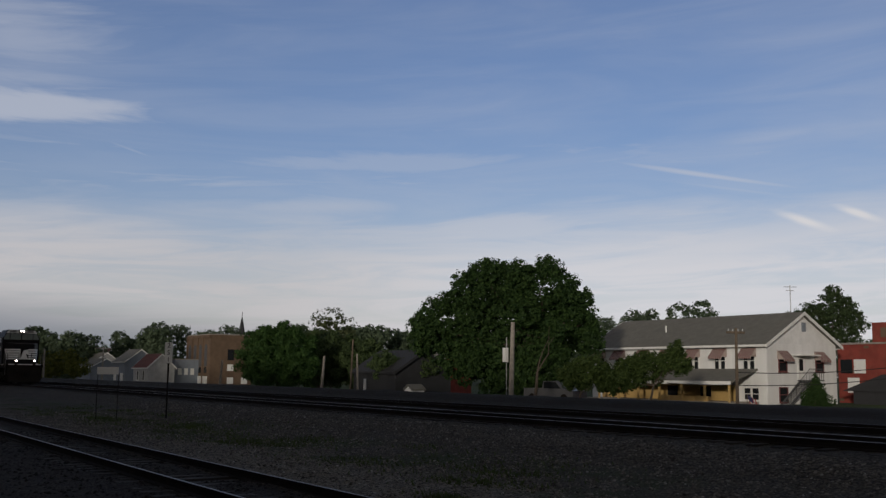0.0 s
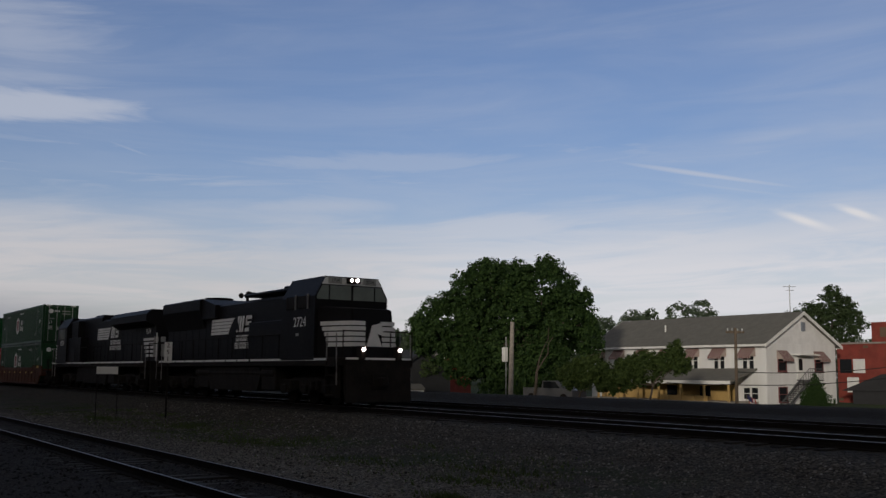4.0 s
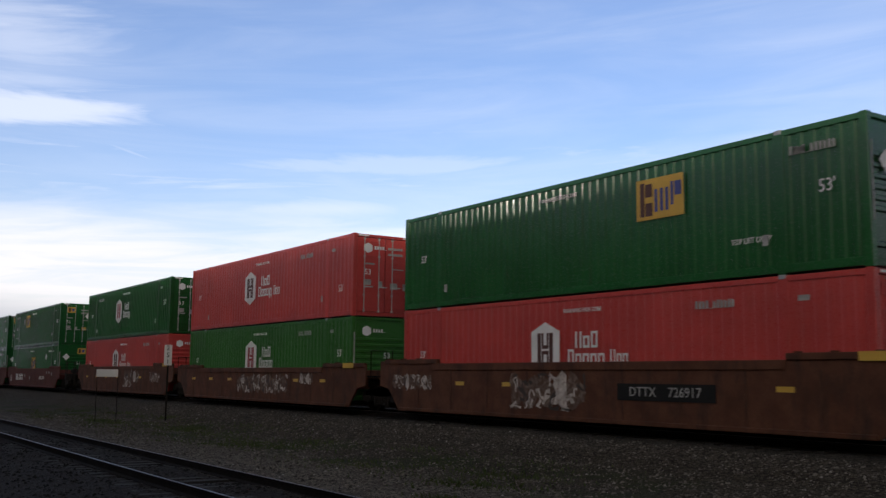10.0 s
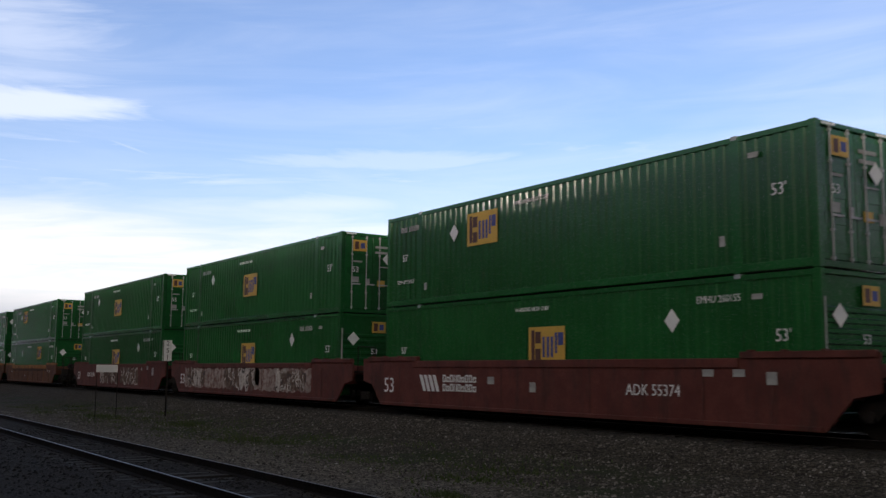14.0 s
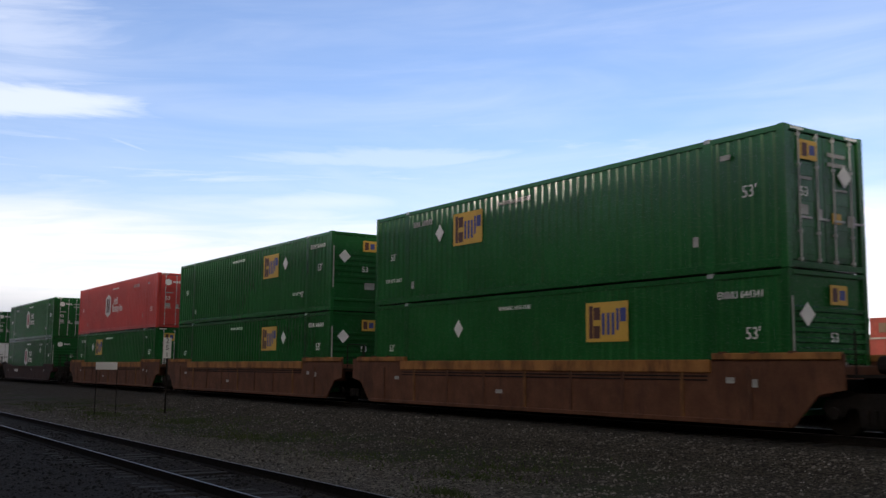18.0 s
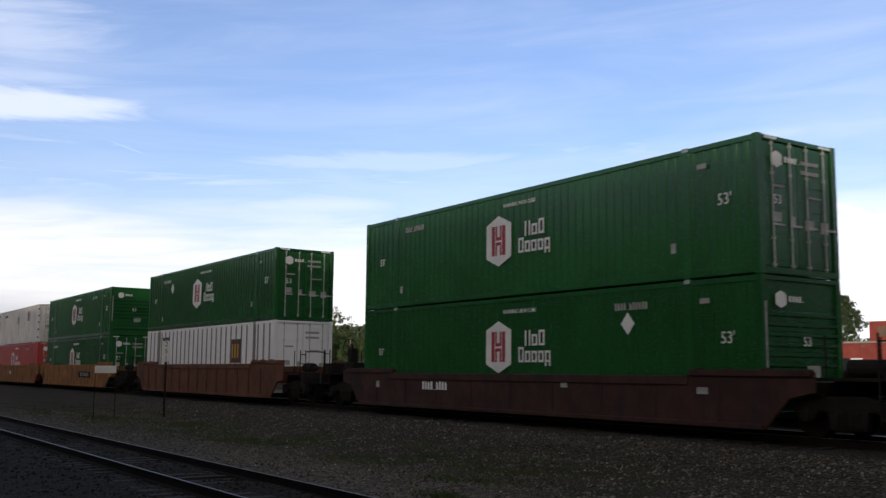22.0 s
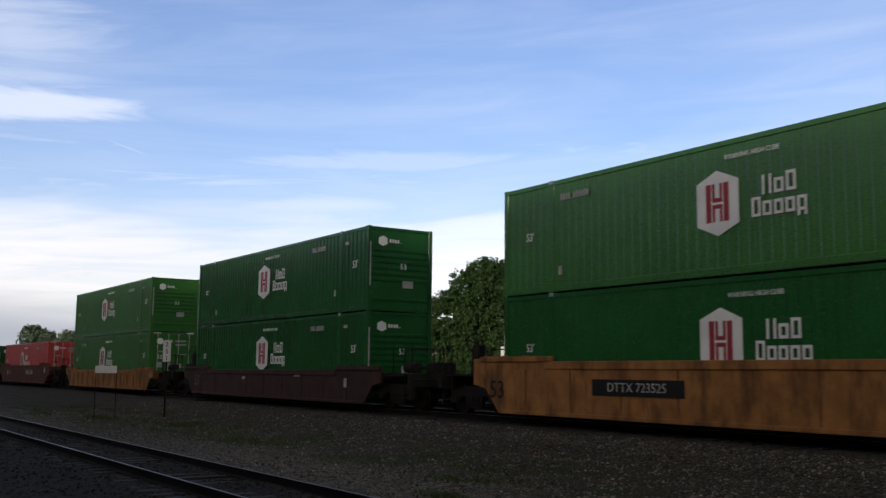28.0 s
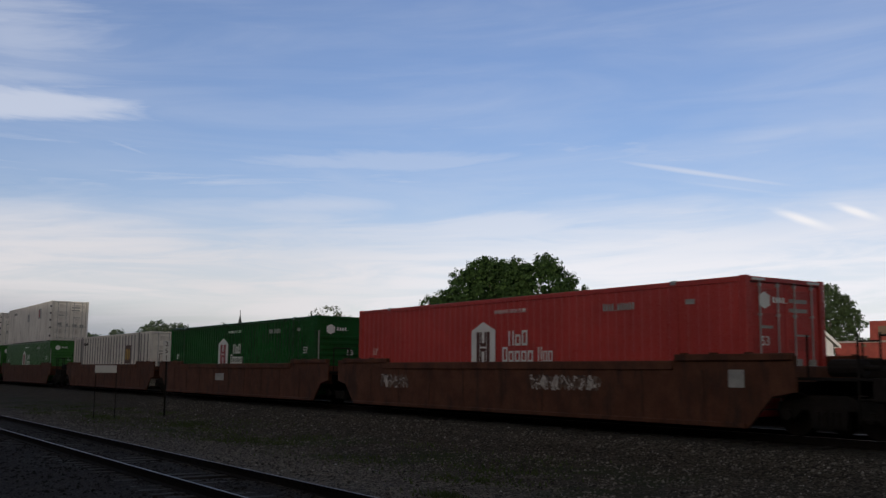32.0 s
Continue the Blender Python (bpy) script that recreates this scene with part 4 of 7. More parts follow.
def leaf_material(name, a, b):
    m = bpy.data.materials.new(name)
    m.use_nodes = True
    T = m.node_tree
    p = T.nodes["Principled BSDF"]
    p.inputs["Roughness"].default_value, p.inputs["Specular IOR Level"].default_value = 0.65, 0.25
    geo = T.nodes.new("ShaderNodeNewGeometry")
    wire(T, p.inputs["Base Color"], blend(T, geo.outputs["Random Per Island"], a, b))
    tr = T.nodes.new("ShaderNodeBsdfTranslucent")
    wire(T, tr.inputs[0], blend(T, geo.outputs["Random Per Island"], a, b))
    mx = T.nodes.new("ShaderNodeMixShader")
    mx.inputs[0].default_value = 0.25
    T.links.new(p.outputs[0], mx.inputs[1]), T.links.new(tr.outputs[0], mx.inputs[2])
    T.links.new(mx.outputs[0], T.nodes["Material Output"].inputs[0])
    return m


LEAF = leaf_material("maple_leaves", (0.015, 0.040, 0.0115), (0.052, 0.098, 0.024))
LEAF_DARK = leaf_material("dark_leaves", (0.040, 0.066, 0.026), (0.085, 0.125, 0.045))
LEAF_FRESH = leaf_material("fresh_green_leaves", (0.025, 0.064, 0.016), (0.063, 0.126, 0.030))
LEAF_SHRUB = leaf_material("yellowish_shrub_leaves", (0.026, 0.050, 0.012), (0.075, 0.112, 0.028))
LEAF_BACK = leaf_material("garden_tree_leaves", (0.030, 0.054, 0.022), (0.075, 0.108, 0.044))
LEAF_GREY = leaf_material("thin_spring_leaves", (0.05, 0.065, 0.03), (0.10, 0.12, 0.05))
# paler, bluer leaves: distance haze is put into the colour
LEAF_HAZED = leaf_material("hazed_distant_leaves", (0.066, 0.098, 0.062), (0.115, 0.155, 0.088))
LEAF_WEED = leaf_material("weed_leaves", (0.045, 0.068, 0.020), (0.085, 0.115, 0.034))
LEAF_YELLOW = leaf_material("yellow_green_leaves", (0.08, 0.10, 0.02), (0.16, 0.17, 0.035))


def billows(lobes, seed, each=13):
    """Breaks each lobe of a crown into a dark core and smaller billows over its surface."""
    rnd = random.Random(seed)
    out = []
    for x, y, z, r, h in lobes:
        out.append((x, y, z, r * 0.72, h))
        for k in range(each):
            u = 1.0 - 2.0 * (k + rnd.uniform(0.2, 0.8)) / each
            a = k * 2.39996 + rnd.uniform(-0.3, 0.3)
            v = math.sqrt(max(0.0, 1 - u * u))
            q = r * rnd.uniform(0.66, 0.80)
            out.append((x + q * v * math.cos(a), y + q * v * math.sin(a), z + q * u * h, r * rnd.uniform(0.24, 0.36), 0.8))
    return out


def crown(parent, lobes, count, size, material, seed, hollow=0.45, name="crown", bunch=9, spread=1.15):
    """Leaves in clumps over a set of lobes (x, y, z, radius, height share); bunch: leaves in a clump, spread: its width in leaves."""
    rnd = np.random.RandomState(seed)
    vol = np.array([l[3] ** 2 for l in lobes])
    n = count // bunch
    L = np.array(lobes)[rnd.choice(len(lobes), size=n, p=vol / vol.sum())]
    d = rnd.normal(size=(n, 3))
    d /= np.linalg.norm(d, axis=1)[:, None]
    rr = L[:, 3] * (hollow + (1 - hollow) * rnd.rand(n) ** 0.4) * (0.88 + 0.24 * rnd.rand(n))
    c = L[:, :3] + d * rr[:, None] * np.stack((np.ones(n), np.ones(n), L[:, 4]), 1)
    w = np.repeat(0.6 + 0.8 * rnd.rand(n), bunch)[:, None]
    q = rnd.normal(size=(n * bunch, 3)) * (1.0, 1.0, 0.7)
    q *= np.minimum(1.0, 1.4 / (np.linalg.norm(q, axis=1)[:, None] + 1e-9))
    o = np.repeat(c, bunch, 0) + q * size * spread * w
    # each leaf looks outwards from its clump and up
    up = q + np.repeat(d, bunch, 0) * 0.7 + (0.0, 0.0, 0.7) + rnd.normal(size=q.shape) * 0.45
    a = np.cross(up, rnd.normal(size=o.shape))
    a /= np.linalg.norm(a, axis=1)[:, None] + 1e-9
    b = np.cross(up, a)
    b /= np.linalg.norm(b, axis=1)[:, None] + 1e-9
    s = (size * (0.6 + 0.8 * rnd.rand(len(o))))[:, None]
    nn = np.cross(a, b) * s * 0.25
    verts = np.stack((o - a * s, o + b * s * 0.6 + nn, o + a * s, o - b * s * 0.6 + nn), 1).reshape(-1, 3).tolist()
    q = np.arange(len(o))[:, None] * 4
    faces = np.concatenate((q + [[0, 1, 2]], q + [[0, 2, 3]])).tolist()
    me = bpy.data.meshes.new(name)
    me.from_pydata(verts, [], faces)
    me.materials.append(material)
    ob = new(name, me)
    ob.parent = parent
    return ob


def limb(bm, a, b, r0, r1, rnd, bends=3):
    p = Vector(a)
    for i in range(bends):
        q = Vector(a).lerp(Vector(b), (i + 1) / bends)
        if i < bends - 1:
            q += Vector((rnd.uniform(-1, 1), rnd.uniform(-1, 1), rnd.uniform(-0.5, 0.5))) * (Vector(b) - Vector(a)).length * 0.06
        ra, rb = r0 + (r1 - r0) * i / bends, r0 + (r1 - r0) * (i + 1) / bends
        rod(bm, p, q, ra, 7, rb)
        p = q


def tree(label, ahead, base_px, ground, lobes_px, count, size, material, seed, trunk_r=0.3, hollow=0.45, group="", name="tree", h=0.95, bunch=12, spread=1.5):
    """A tree at a distance ahead; lobes as (right, up, radius) in thousandths of that distance, from the eye's level."""
    rnd = random.Random(seed)
    k = ahead / 1000.0
    base = spot(base_px * k, ahead)
    t = thing(name, label, "tree" if name == "tree" else "shrub", (base.x, base.y, ground), group)
    lobes = []
    for r, up, rad in lobes_px:
        p = spot(r * k, ahead + rnd.uniform(-0.5, 0.5) * rad * k)
        lobes.append((p.x - base.x, p.y - base.y, 1.165 + up * k - ground, rad * k, h))
    bm = bmesh.new()
    mid = max(lobes, key=lambda l: l[2])
    fork = Vector((mid[0] * 0.2, mid[1] * 0.2, mid[2] * 0.38))
    limb(bm, (0, 0, -0.2), fork, trunk_r, trunk_r * 0.7, rnd)
    for l in lobes:
        limb(bm, fork, (l[0] * 0.9, l[1] * 0.9, l[2] * 0.95), trunk_r * 0.42, trunk_r * 0.1, rnd, 4)
    part("trunk", bm, BARK, t)
    crown(t, billows(lobes, seed) if count > 10000 else lobes, count, size, material, seed, hollow, bunch=bunch, spread=spread)
    return t


def far_woods(name, label, ahead, spans, material, seed, size, count):
    """A belt of distant trees: spans of (from, to, top) in thousandths of the distance."""
    rnd = random.Random(seed)
    k = ahead / 1000.0
    o = thing(name, label, "woods", (0, 0, 0), kind="stuff")
    lobes = []
    for a, b, top in spans:
        x = a
        while x < b:
            r = rnd.uniform(9, 15)
            up = top - r * rnd.uniform(0.9, 1.5)
            p = spot(x * k, ahead + rnd.uniform(0, 25))
            lobes.append((p.x, p.y, 1.165 + up * k, r * k, 1.0))
            if up > 6:
                lobes.append((p.x, p.y, 1.165 + up * k * 0.35, r * k * 1.2, 1.0))
            x += r * 0.9
    crown(o, lobes, count, size, material, seed, 0.6, "canopy")
    return o


def window_unit(parent, x, y, z0, z1, w, face, awning=False, trim=TRIM_WHITE, mullion=0.0):
    """A sash window proud of a wall; face: 'front' looks to -y, 'side' looks to +x. x or y: its middle."""
    h = z1 - z0
    win = new("window")
    win.parent = parent
    win.location, win.rotation_euler = (x, y, z0), (0, 0, 0 if face == "front" else math.pi / 2)
    bars = [(-w / 2 - 0.09, -w / 2, -0.09, h + 0.09), (w / 2, w / 2 + 0.09, -0.09, h + 0.09), (-w / 2, w / 2, h, h + 0.09), (-w / 2, w / 2, -0.09, 0.0), (-w / 2, w / 2, h / 2 - 0.03, h / 2 + 0.03)]
    bm = bmesh.new()
    for a, b, c, d in bars:
        box(bm, a, b, -0.06, 0.02, c, d)
    part("window_frame", bm, trim, win)
    if mullion:
        part("mullion", box(bmesh.new(), -mullion / 2, mullion / 2, -0.07, -0.02, 0.0, h), trim, win)
    for c, d in ((0, h / 2 - 0.03), (h / 2 + 0.03, h)):
        part("pane", box(bmesh.new(), -w / 2, w / 2, -0.02, 0.0, c, d), PANE, win)
    part("window_sill", box(bmesh.new(), -w / 2 - 0.12, w / 2 + 0.12, -0.12, 0.0, -0.15, -0.09), trim, win)
    if awning:
        aw = w + 0.42
        n = 13
        for i in range(n):
            a = -aw / 2 + i * aw / n
            bm = bmesh.new()
            prism(bm, [(-0.03, h + 0.25), (-0.75, h - 0.50), (-0.75, h - 0.68), (-0.72, h - 0.68), (-0.70, h - 0.50), (-0.03, h + 0.18)], a, a + aw / n, "x")
            part("awning_strip", bm, AWNING if i % 2 else AWNING_PALE, win, "striped fabric awning")
        for s in (-aw / 2, aw / 2 - 0.02):
            bm = bmesh.new()
            prism(bm, [(-0.03, h + 0.2), (-0.72, h - 0.50), (-0.03, h - 0.50)], s, s + 0.02, "x")
            part("awning_end", bm, AWNING_PALE, win)
    return win


def gable_house(name, label, x0, x1, y0, y1, zb, ze, zr, wall, roof, axis="x", over=0.5, group="", trim=None):
    """A house with its ridge along one axis; walls, two roof slopes and gables as parts."""
    h = thing(name, label, "house", (0, 0, 0), group)
    trim = trim or TRIM_WHITE
    t = 0.25
    for n_, a in (("wall", (x0, x1, y0, y0 + t)), ("wall", (x0, x1, y1 - t, y1)), ("wall", (x0, x0 + t, y0 + t, y1 - t)), ("wall", (x1 - t, x1, y0 + t, y1 - t))):
        part(n_, box(bmesh.new(), *a, zb, ze), wall, h)
    ym, xm = (y0 + y1) / 2, (x0 + x1) / 2
    if axis == "x":
        for x in (x0, x1 - t):
            part("gable", prism(bmesh.new(), [(y0, ze), (y1, ze), (ym, zr - 0.05)], x, x + t, "x"), wall, h)
        k = (zr - ze) / (ym - y0)
        for s, yo in ((1, y0), (-1, y1)):
            bm = bmesh.new()
            prism(bm, [(yo - s * over, ze - k * over + 0.02), (ym, zr), (ym, zr + 0.18), (yo - s * over, ze - k * over + 0.20)], x0 - over * 0.8, x1 + over * 0.8, "x")
            part("roof", bm, roof, h)
            part("fascia", box(bmesh.new(), x0 - over * 0.8, x1 + over * 0.8, min(yo - s * over, yo - s * (over + 0.06)), max(yo - s * over, yo - s * (over + 0.06)), ze - k * over - 0.02, ze - k * over + 0.18), trim, h)
            for xe in (x0 - over * 0.8 - 0.06, x1 + over * 0.8):
                bm = bmesh.new()
                prism(bm, [(yo - s * over, ze - k * over - 0.10), (ym, zr - 0.12), (ym, zr + 0.18), (yo - s * over, ze - k * over + 0.20)], xe, xe + 0.06, "x")
                part("bargeboard", bm, trim, h)
    else:
        for y in (y0, y1 - t):
            part("gable", prism(bmesh.new(), [(x0, ze), (x1, ze), (xm, zr - 0.05)], y, y + t, "y"), wall, h)
        k = (zr - ze) / (xm - x0)
        for s, xo in ((1, x0), (-1, x1)):
            bm = bmesh.new()
            prism(bm, [(xo - s * over, ze - k * over + 0.02), (xm, zr), (xm, zr + 0.16), (xo - s * over, ze - k * over + 0.18)], y0 - over * 0.8, y1 + over * 0.8, "y")
            part("roof", bm, roof, h)
    return h


def white_house():
    h = gable_house("house", "long white two-storey clapboard house with grey gable roof", -77.3, -55.43, 70.0, 79.7, -1.3, 4.05, 6.75, HOUSE_WHITE, SHINGLE)
    for i in range(26):
        z = -1.0 + i * 0.195
        shared("siding_board", "sidingf", lambda bm: box(bm, -10.9, 10.9, -0.035, 0.0, 0.0, 0.17), HOUSE_WHITE, h, (-66.36, 70.0, z))
        shared("siding_board", "sidings", lambda bm: box(bm, 0.0, 0.035, -4.8, 4.8, 0.0, 0.17), HOUSE_WHITE, h, (-55.43, 74.85, z))
    for x in (-76.0, -73.2, -69.9, -66.8, -63.5, -60.4, -57.2):
        window_unit(h, x, 69.96, 1.74, 3.42, 1.15, "front", awning=True, mullion=0.24)
    for y in (72.1, 77.2):
        window_unit(h, -55.39, y, 1.72, 3.2, 1.0, "side", awning=True, trim=AWNING)
    window_unit(h, -55.39, 72.1, -0.9, 0.25, 1.0, "side", trim=AWNING)
    window_unit(h, -57.0, 69.96, -0.75, 0.2, 1.5, "front", mullion=0.2)
    d = part("door", box(bmesh.new(), -55.40, -55.33, 74.1, 75.0, 0.95, 2.90, 0.02), TRIM_WHITE, h, "white upstairs door with a dark pane")
    part("door_pane", box(bmesh.new(), -55.33, -55.31, 74.3, 74.8, 1.75, 2.78), PANE, d)
    part("door_canopy", box(bmesh.new(), -55.4, -54.3, 73.4, 76.0, 3.05, 3.15), TRIM_WHITE, h)
    part("attic_vent", box(bmesh.new(), -55.42, -55.33, 74.9, 75.4, 5.2, 6.0), SIDING_GREY, h)
    part("roof_vent", rod(bmesh.new(), (-69.0, 72.2, 5.0), (-69.0, 72.2, 6.1), 0.08, 8), TRIM_WHITE, h)
    # outside stair along the gable end
    for i in range(13):
        shared("stair_step", "ostep", lambda bm: box(bm, 0.0, 0.95, -0.14, 0.14, 0.0, 0.05), STAIR_GREY, h, (-55.35, 71.2 + i * 0.24 + 0.6, -1.1 + i * 0.165))
    part("stair_landing", box(bmesh.new(), -55.38, -54.2, 74.0, 76.2, 0.86, 0.95), STAIR_GREY, h)
    for x in (-55.36, -54.4):
        part("stair_stringer", prism(bmesh.new(), [(71.5, -1.2), (71.8, -1.2), (74.4, 0.72), (74.4, 1.0)], x, x + 0.06, "x"), STAIR_GREY, h)
    part("stair_rail", rod(bmesh.new(), (-54.38, 71.6, -0.2), (-54.38, 74.5, 1.95), 0.03, 6), STAIR_GREY, h)
    for i in range(8):
        shared("baluster", "balu", lambda bm: rod(bm, (0, 0, 0), (0, 0, 0.95), 0.02, 5), STAIR_GREY, h, (-54.38, 71.8 + i * 0.36, -1.05 + i * 0.262))
    for i in range(7):
        shared("baluster", "balu", lambda bm: rod(bm, (0, 0, 0), (0, 0, 0.95), 0.02, 5), STAIR_GREY, h, (-54.25, 74.4 + i * 0.29, 0.95))
    part("landing_rail", rod(bmesh.new(), (-54.25, 74.4, 1.9), (-54.25, 76.15, 1.9), 0.03, 6), STAIR_GREY, h)
    # porch
    p = part("porch_roof", prism(bmesh.new(), [(66.4, 0.62), (70.0, 1.75), (70.0, 1.9), (66.3, 0.78)], -75.5, -56.3, "x"), SHINGLE, h)
    part("porch_fascia", box(bmesh.new(), -75.6, -56.2, 66.28, 66.36, 0.50, 0.80), TRIM_WHITE, h)
    part("porch_deck", box(bmesh.new(), -75.5, -56.3, 66.4, 70.0, -1.25, -0.95), POLEWOOD, h)
    for i in range(8):
        shared("porch_post", "ppost", lambda bm: box(bm, -0.09, 0.09, -0.09, 0.09, 0.0, 1.62, 0.02), CREAM, h, (-75.2 + i * 2.66, 66.55, -0.98))
    part("porch_wall", box(bmesh.new(), -75.5, -58.5, 69.7, 69.95, -0.98, 0.55), CREAM, h, "cream-yellow porch wall")
    for i in range(4):
        shared("porch_board", "pboard", lambda bm: box(bm, -0.70, 0.70, -0.02, 0.02, 0.0, 0.45), CREAM, h, (-64.1 + i * 1.5, 66.6, -0.95))
    part("porch_window", box(bmesh.new(), -62.5, -61.3, 69.64, 69.70, -0.6, 0.3), PANE, h)
    part("porch_window", box(bmesh.new(), -66.5, -65.3, 69.64, 69.70, -0.6, 0.3), PANE, h)
    return h


white_house()
ant = thing("antenna_mast", "thin metal television antenna mast behind the house", "antenna", (*spot(0.351 * 108, 108).xy, -1.2))
part("mast", rod(bmesh.new(), (0, 0, 0), (0, 0, 12.4), 0.05, 6), STEEL, ant)
for z, w in ((12.2, 0.7), (11.8, 0.45), (9.4, 0.55)):
    p = spot(1, 0).normalized()
    part("crossbar", rod(bmesh.new(), (-p.x * w, -p.y * w, z), (p.x * w, p.y * w, z), 0.03, 6), STEEL, ant)


def flat_block(name, label, x0, x1, y0, y1, z0, z1, wall, group=""):
    b = thing(name, label, "building", (0, 0, 0), group)
    t = 0.3
    for a in ((x0, x1, y0, y0 + t), (x0, x1, y1 - t, y1), (x0, x0 + t, y0 + t, y1 - t), (x1 - t, x1, y0 + t, y1 - t)):
        part("wall", box(bmesh.new(), *a, z0, z1), wall, b)
    part("roof", box(bmesh.new(), x0 + t, x1 - t, y0 + t, y1 - t, z1 - 0.5, z1 - 0.3), SHINGLE, b)
    part("coping", box(bmesh.new(), x0 - 0.1, x1 + 0.1, y0 - 0.1, y0 + t + 0.05, z1, z1 + 0.16), POLEWOOD, b)
    part("coping", box(bmesh.new(), x1 - t - 0.05, x1 + 0.1, y0 + t + 0.05, y1 + 0.1, z1, z1 + 0.16), POLEWOOD, b)
    return b


def red_building():
    b = flat_block("brick_building", "low red-painted brick building with white windows", -58.2, -30.0, 84.0, 98.0, -1.3, 4.3, BRICK_RED)
    part("upper_block", box(bmesh.new(), -55.8, -42.0, 86.0, 96.0, 4.0, 6.4), BRICK_RED, b)
    part("louvre", box(bmesh.new(), -54.9, -53.9, 85.93, 86.02, 5.0, 5.9), BRICK_TAN, b)
    part("louvre", box(bmesh.new(), -52.2, -51.2, 85.93, 86.02, 5.0, 5.9), BRICK_TAN, b)
    for x, z0, z1, m in ((-57.3, 1.6, 2.9, PANE), (-55.9, 1.6, 2.9, TRIM_WHITE), (-56.6, -0.2, 1.2, TRIM_WHITE), (-52.6, 0.2, 1.0, TRIM_WHITE), (-51.0, 0.2, 1.0, TRIM_WHITE), (-52.5, 1.8, 2.7, PANE)):
        part("window", box(bmesh.new(), x - 0.6, x + 0.6, 83.93, 84.02, z0, z1), m, b)
    for i in range(40):
        x, w = -58.2 + (i * 1.37) % 26, 0.5
        part("brick_patch", box(bmesh.new(), x, x + w, 83.985, 84.01, -1.0 + (i * 0.71) % 5.0, -0.75 + (i * 0.71) % 5.0), BRICK_TAN if i % 3 == 0 else BRICK_RED, b)
    k = thing("brick_kiosk", "dark sloped-roof shed beside the brick building", "shed", (0, 0, 0))
    part("wall", box(bmesh.new(), -54.0, -44.0, 80.0, 83.8, -1.3, 0.2), SIDING_DARK, k)
    part("roof", prism(bmesh.new(), [(-55.0, 0.0), (-51.0, 1.5), (-44.0, 1.5), (-44.0, 0.0)], 79.8, 83.9), SIDING_DARK, k)


red_building()


def tall_brick():
    x1, y0, z1 = -177.0, 66.0, 8.05
    b = flat_block("brick_building", "three-storey tan brick building with tall arched windows", x1 - 12.4, x1, y0, y0 + 8.2, -1.4, z1, BRICK_TAN)
    part("cornice", box(bmesh.new(), x1 - 12.6, x1 + 0.2, y0 - 0.25, y0 - 0.02, z1 - 0.5, z1 - 0.1), BRICK_TAN, b)
    for i in range(4):
        x = x1 - 10.9 + i * 2.9
        for z0, h, m in ((2.2, 4.0, STAIR_GREY), (1.0, 1.0, PANE)):
            bm = bmesh.new()
            pts = [(x - 0.65, z0), (x + 0.65, z0), (x + 0.65, z0 + h - 0.5)] + [(x + 0.65 * math.cos(a), z0 + h - 0.5 + 0.6 * math.sin(a)) for a in (0.5, 1.05, 1.57, 2.1, 2.6)] + [(x - 0.65, z0 + h - 0.5)]
            prism(bm, pts, y0 - 0.08, y0 + 0.05)
            part("arched_window" if h > 2 else "window", bm, m, b)
        part("pilaster", box(bmesh.new(), x - 1.55, x - 1.2, y0 - 0.22, y0, -1.2, z1 - 0.5), BRICK_TAN, b)
        part("shopfront", box(bmesh.new(), x - 1.1, x + 1.1, y0 - 0.12, y0 + 0.02, -1.2, 0.4), TRIM_WHITE if i % 2 else HOUSE_WHITE, b)
    for y, z0, z1_ in ((70.0, 1.4, 2.6), (70.0, 3.4, 5.4), (70.0, -1.0, 0.2), (72.8, -1.0, 0.2)):
        part("window", box(bmesh.new(), x1 - 0.02, x1 + 0.1, y - 0.6, y + 0.6, z0, z1_), PANE if z0 > 3 else TRIM_WHITE, b)


tall_brick()


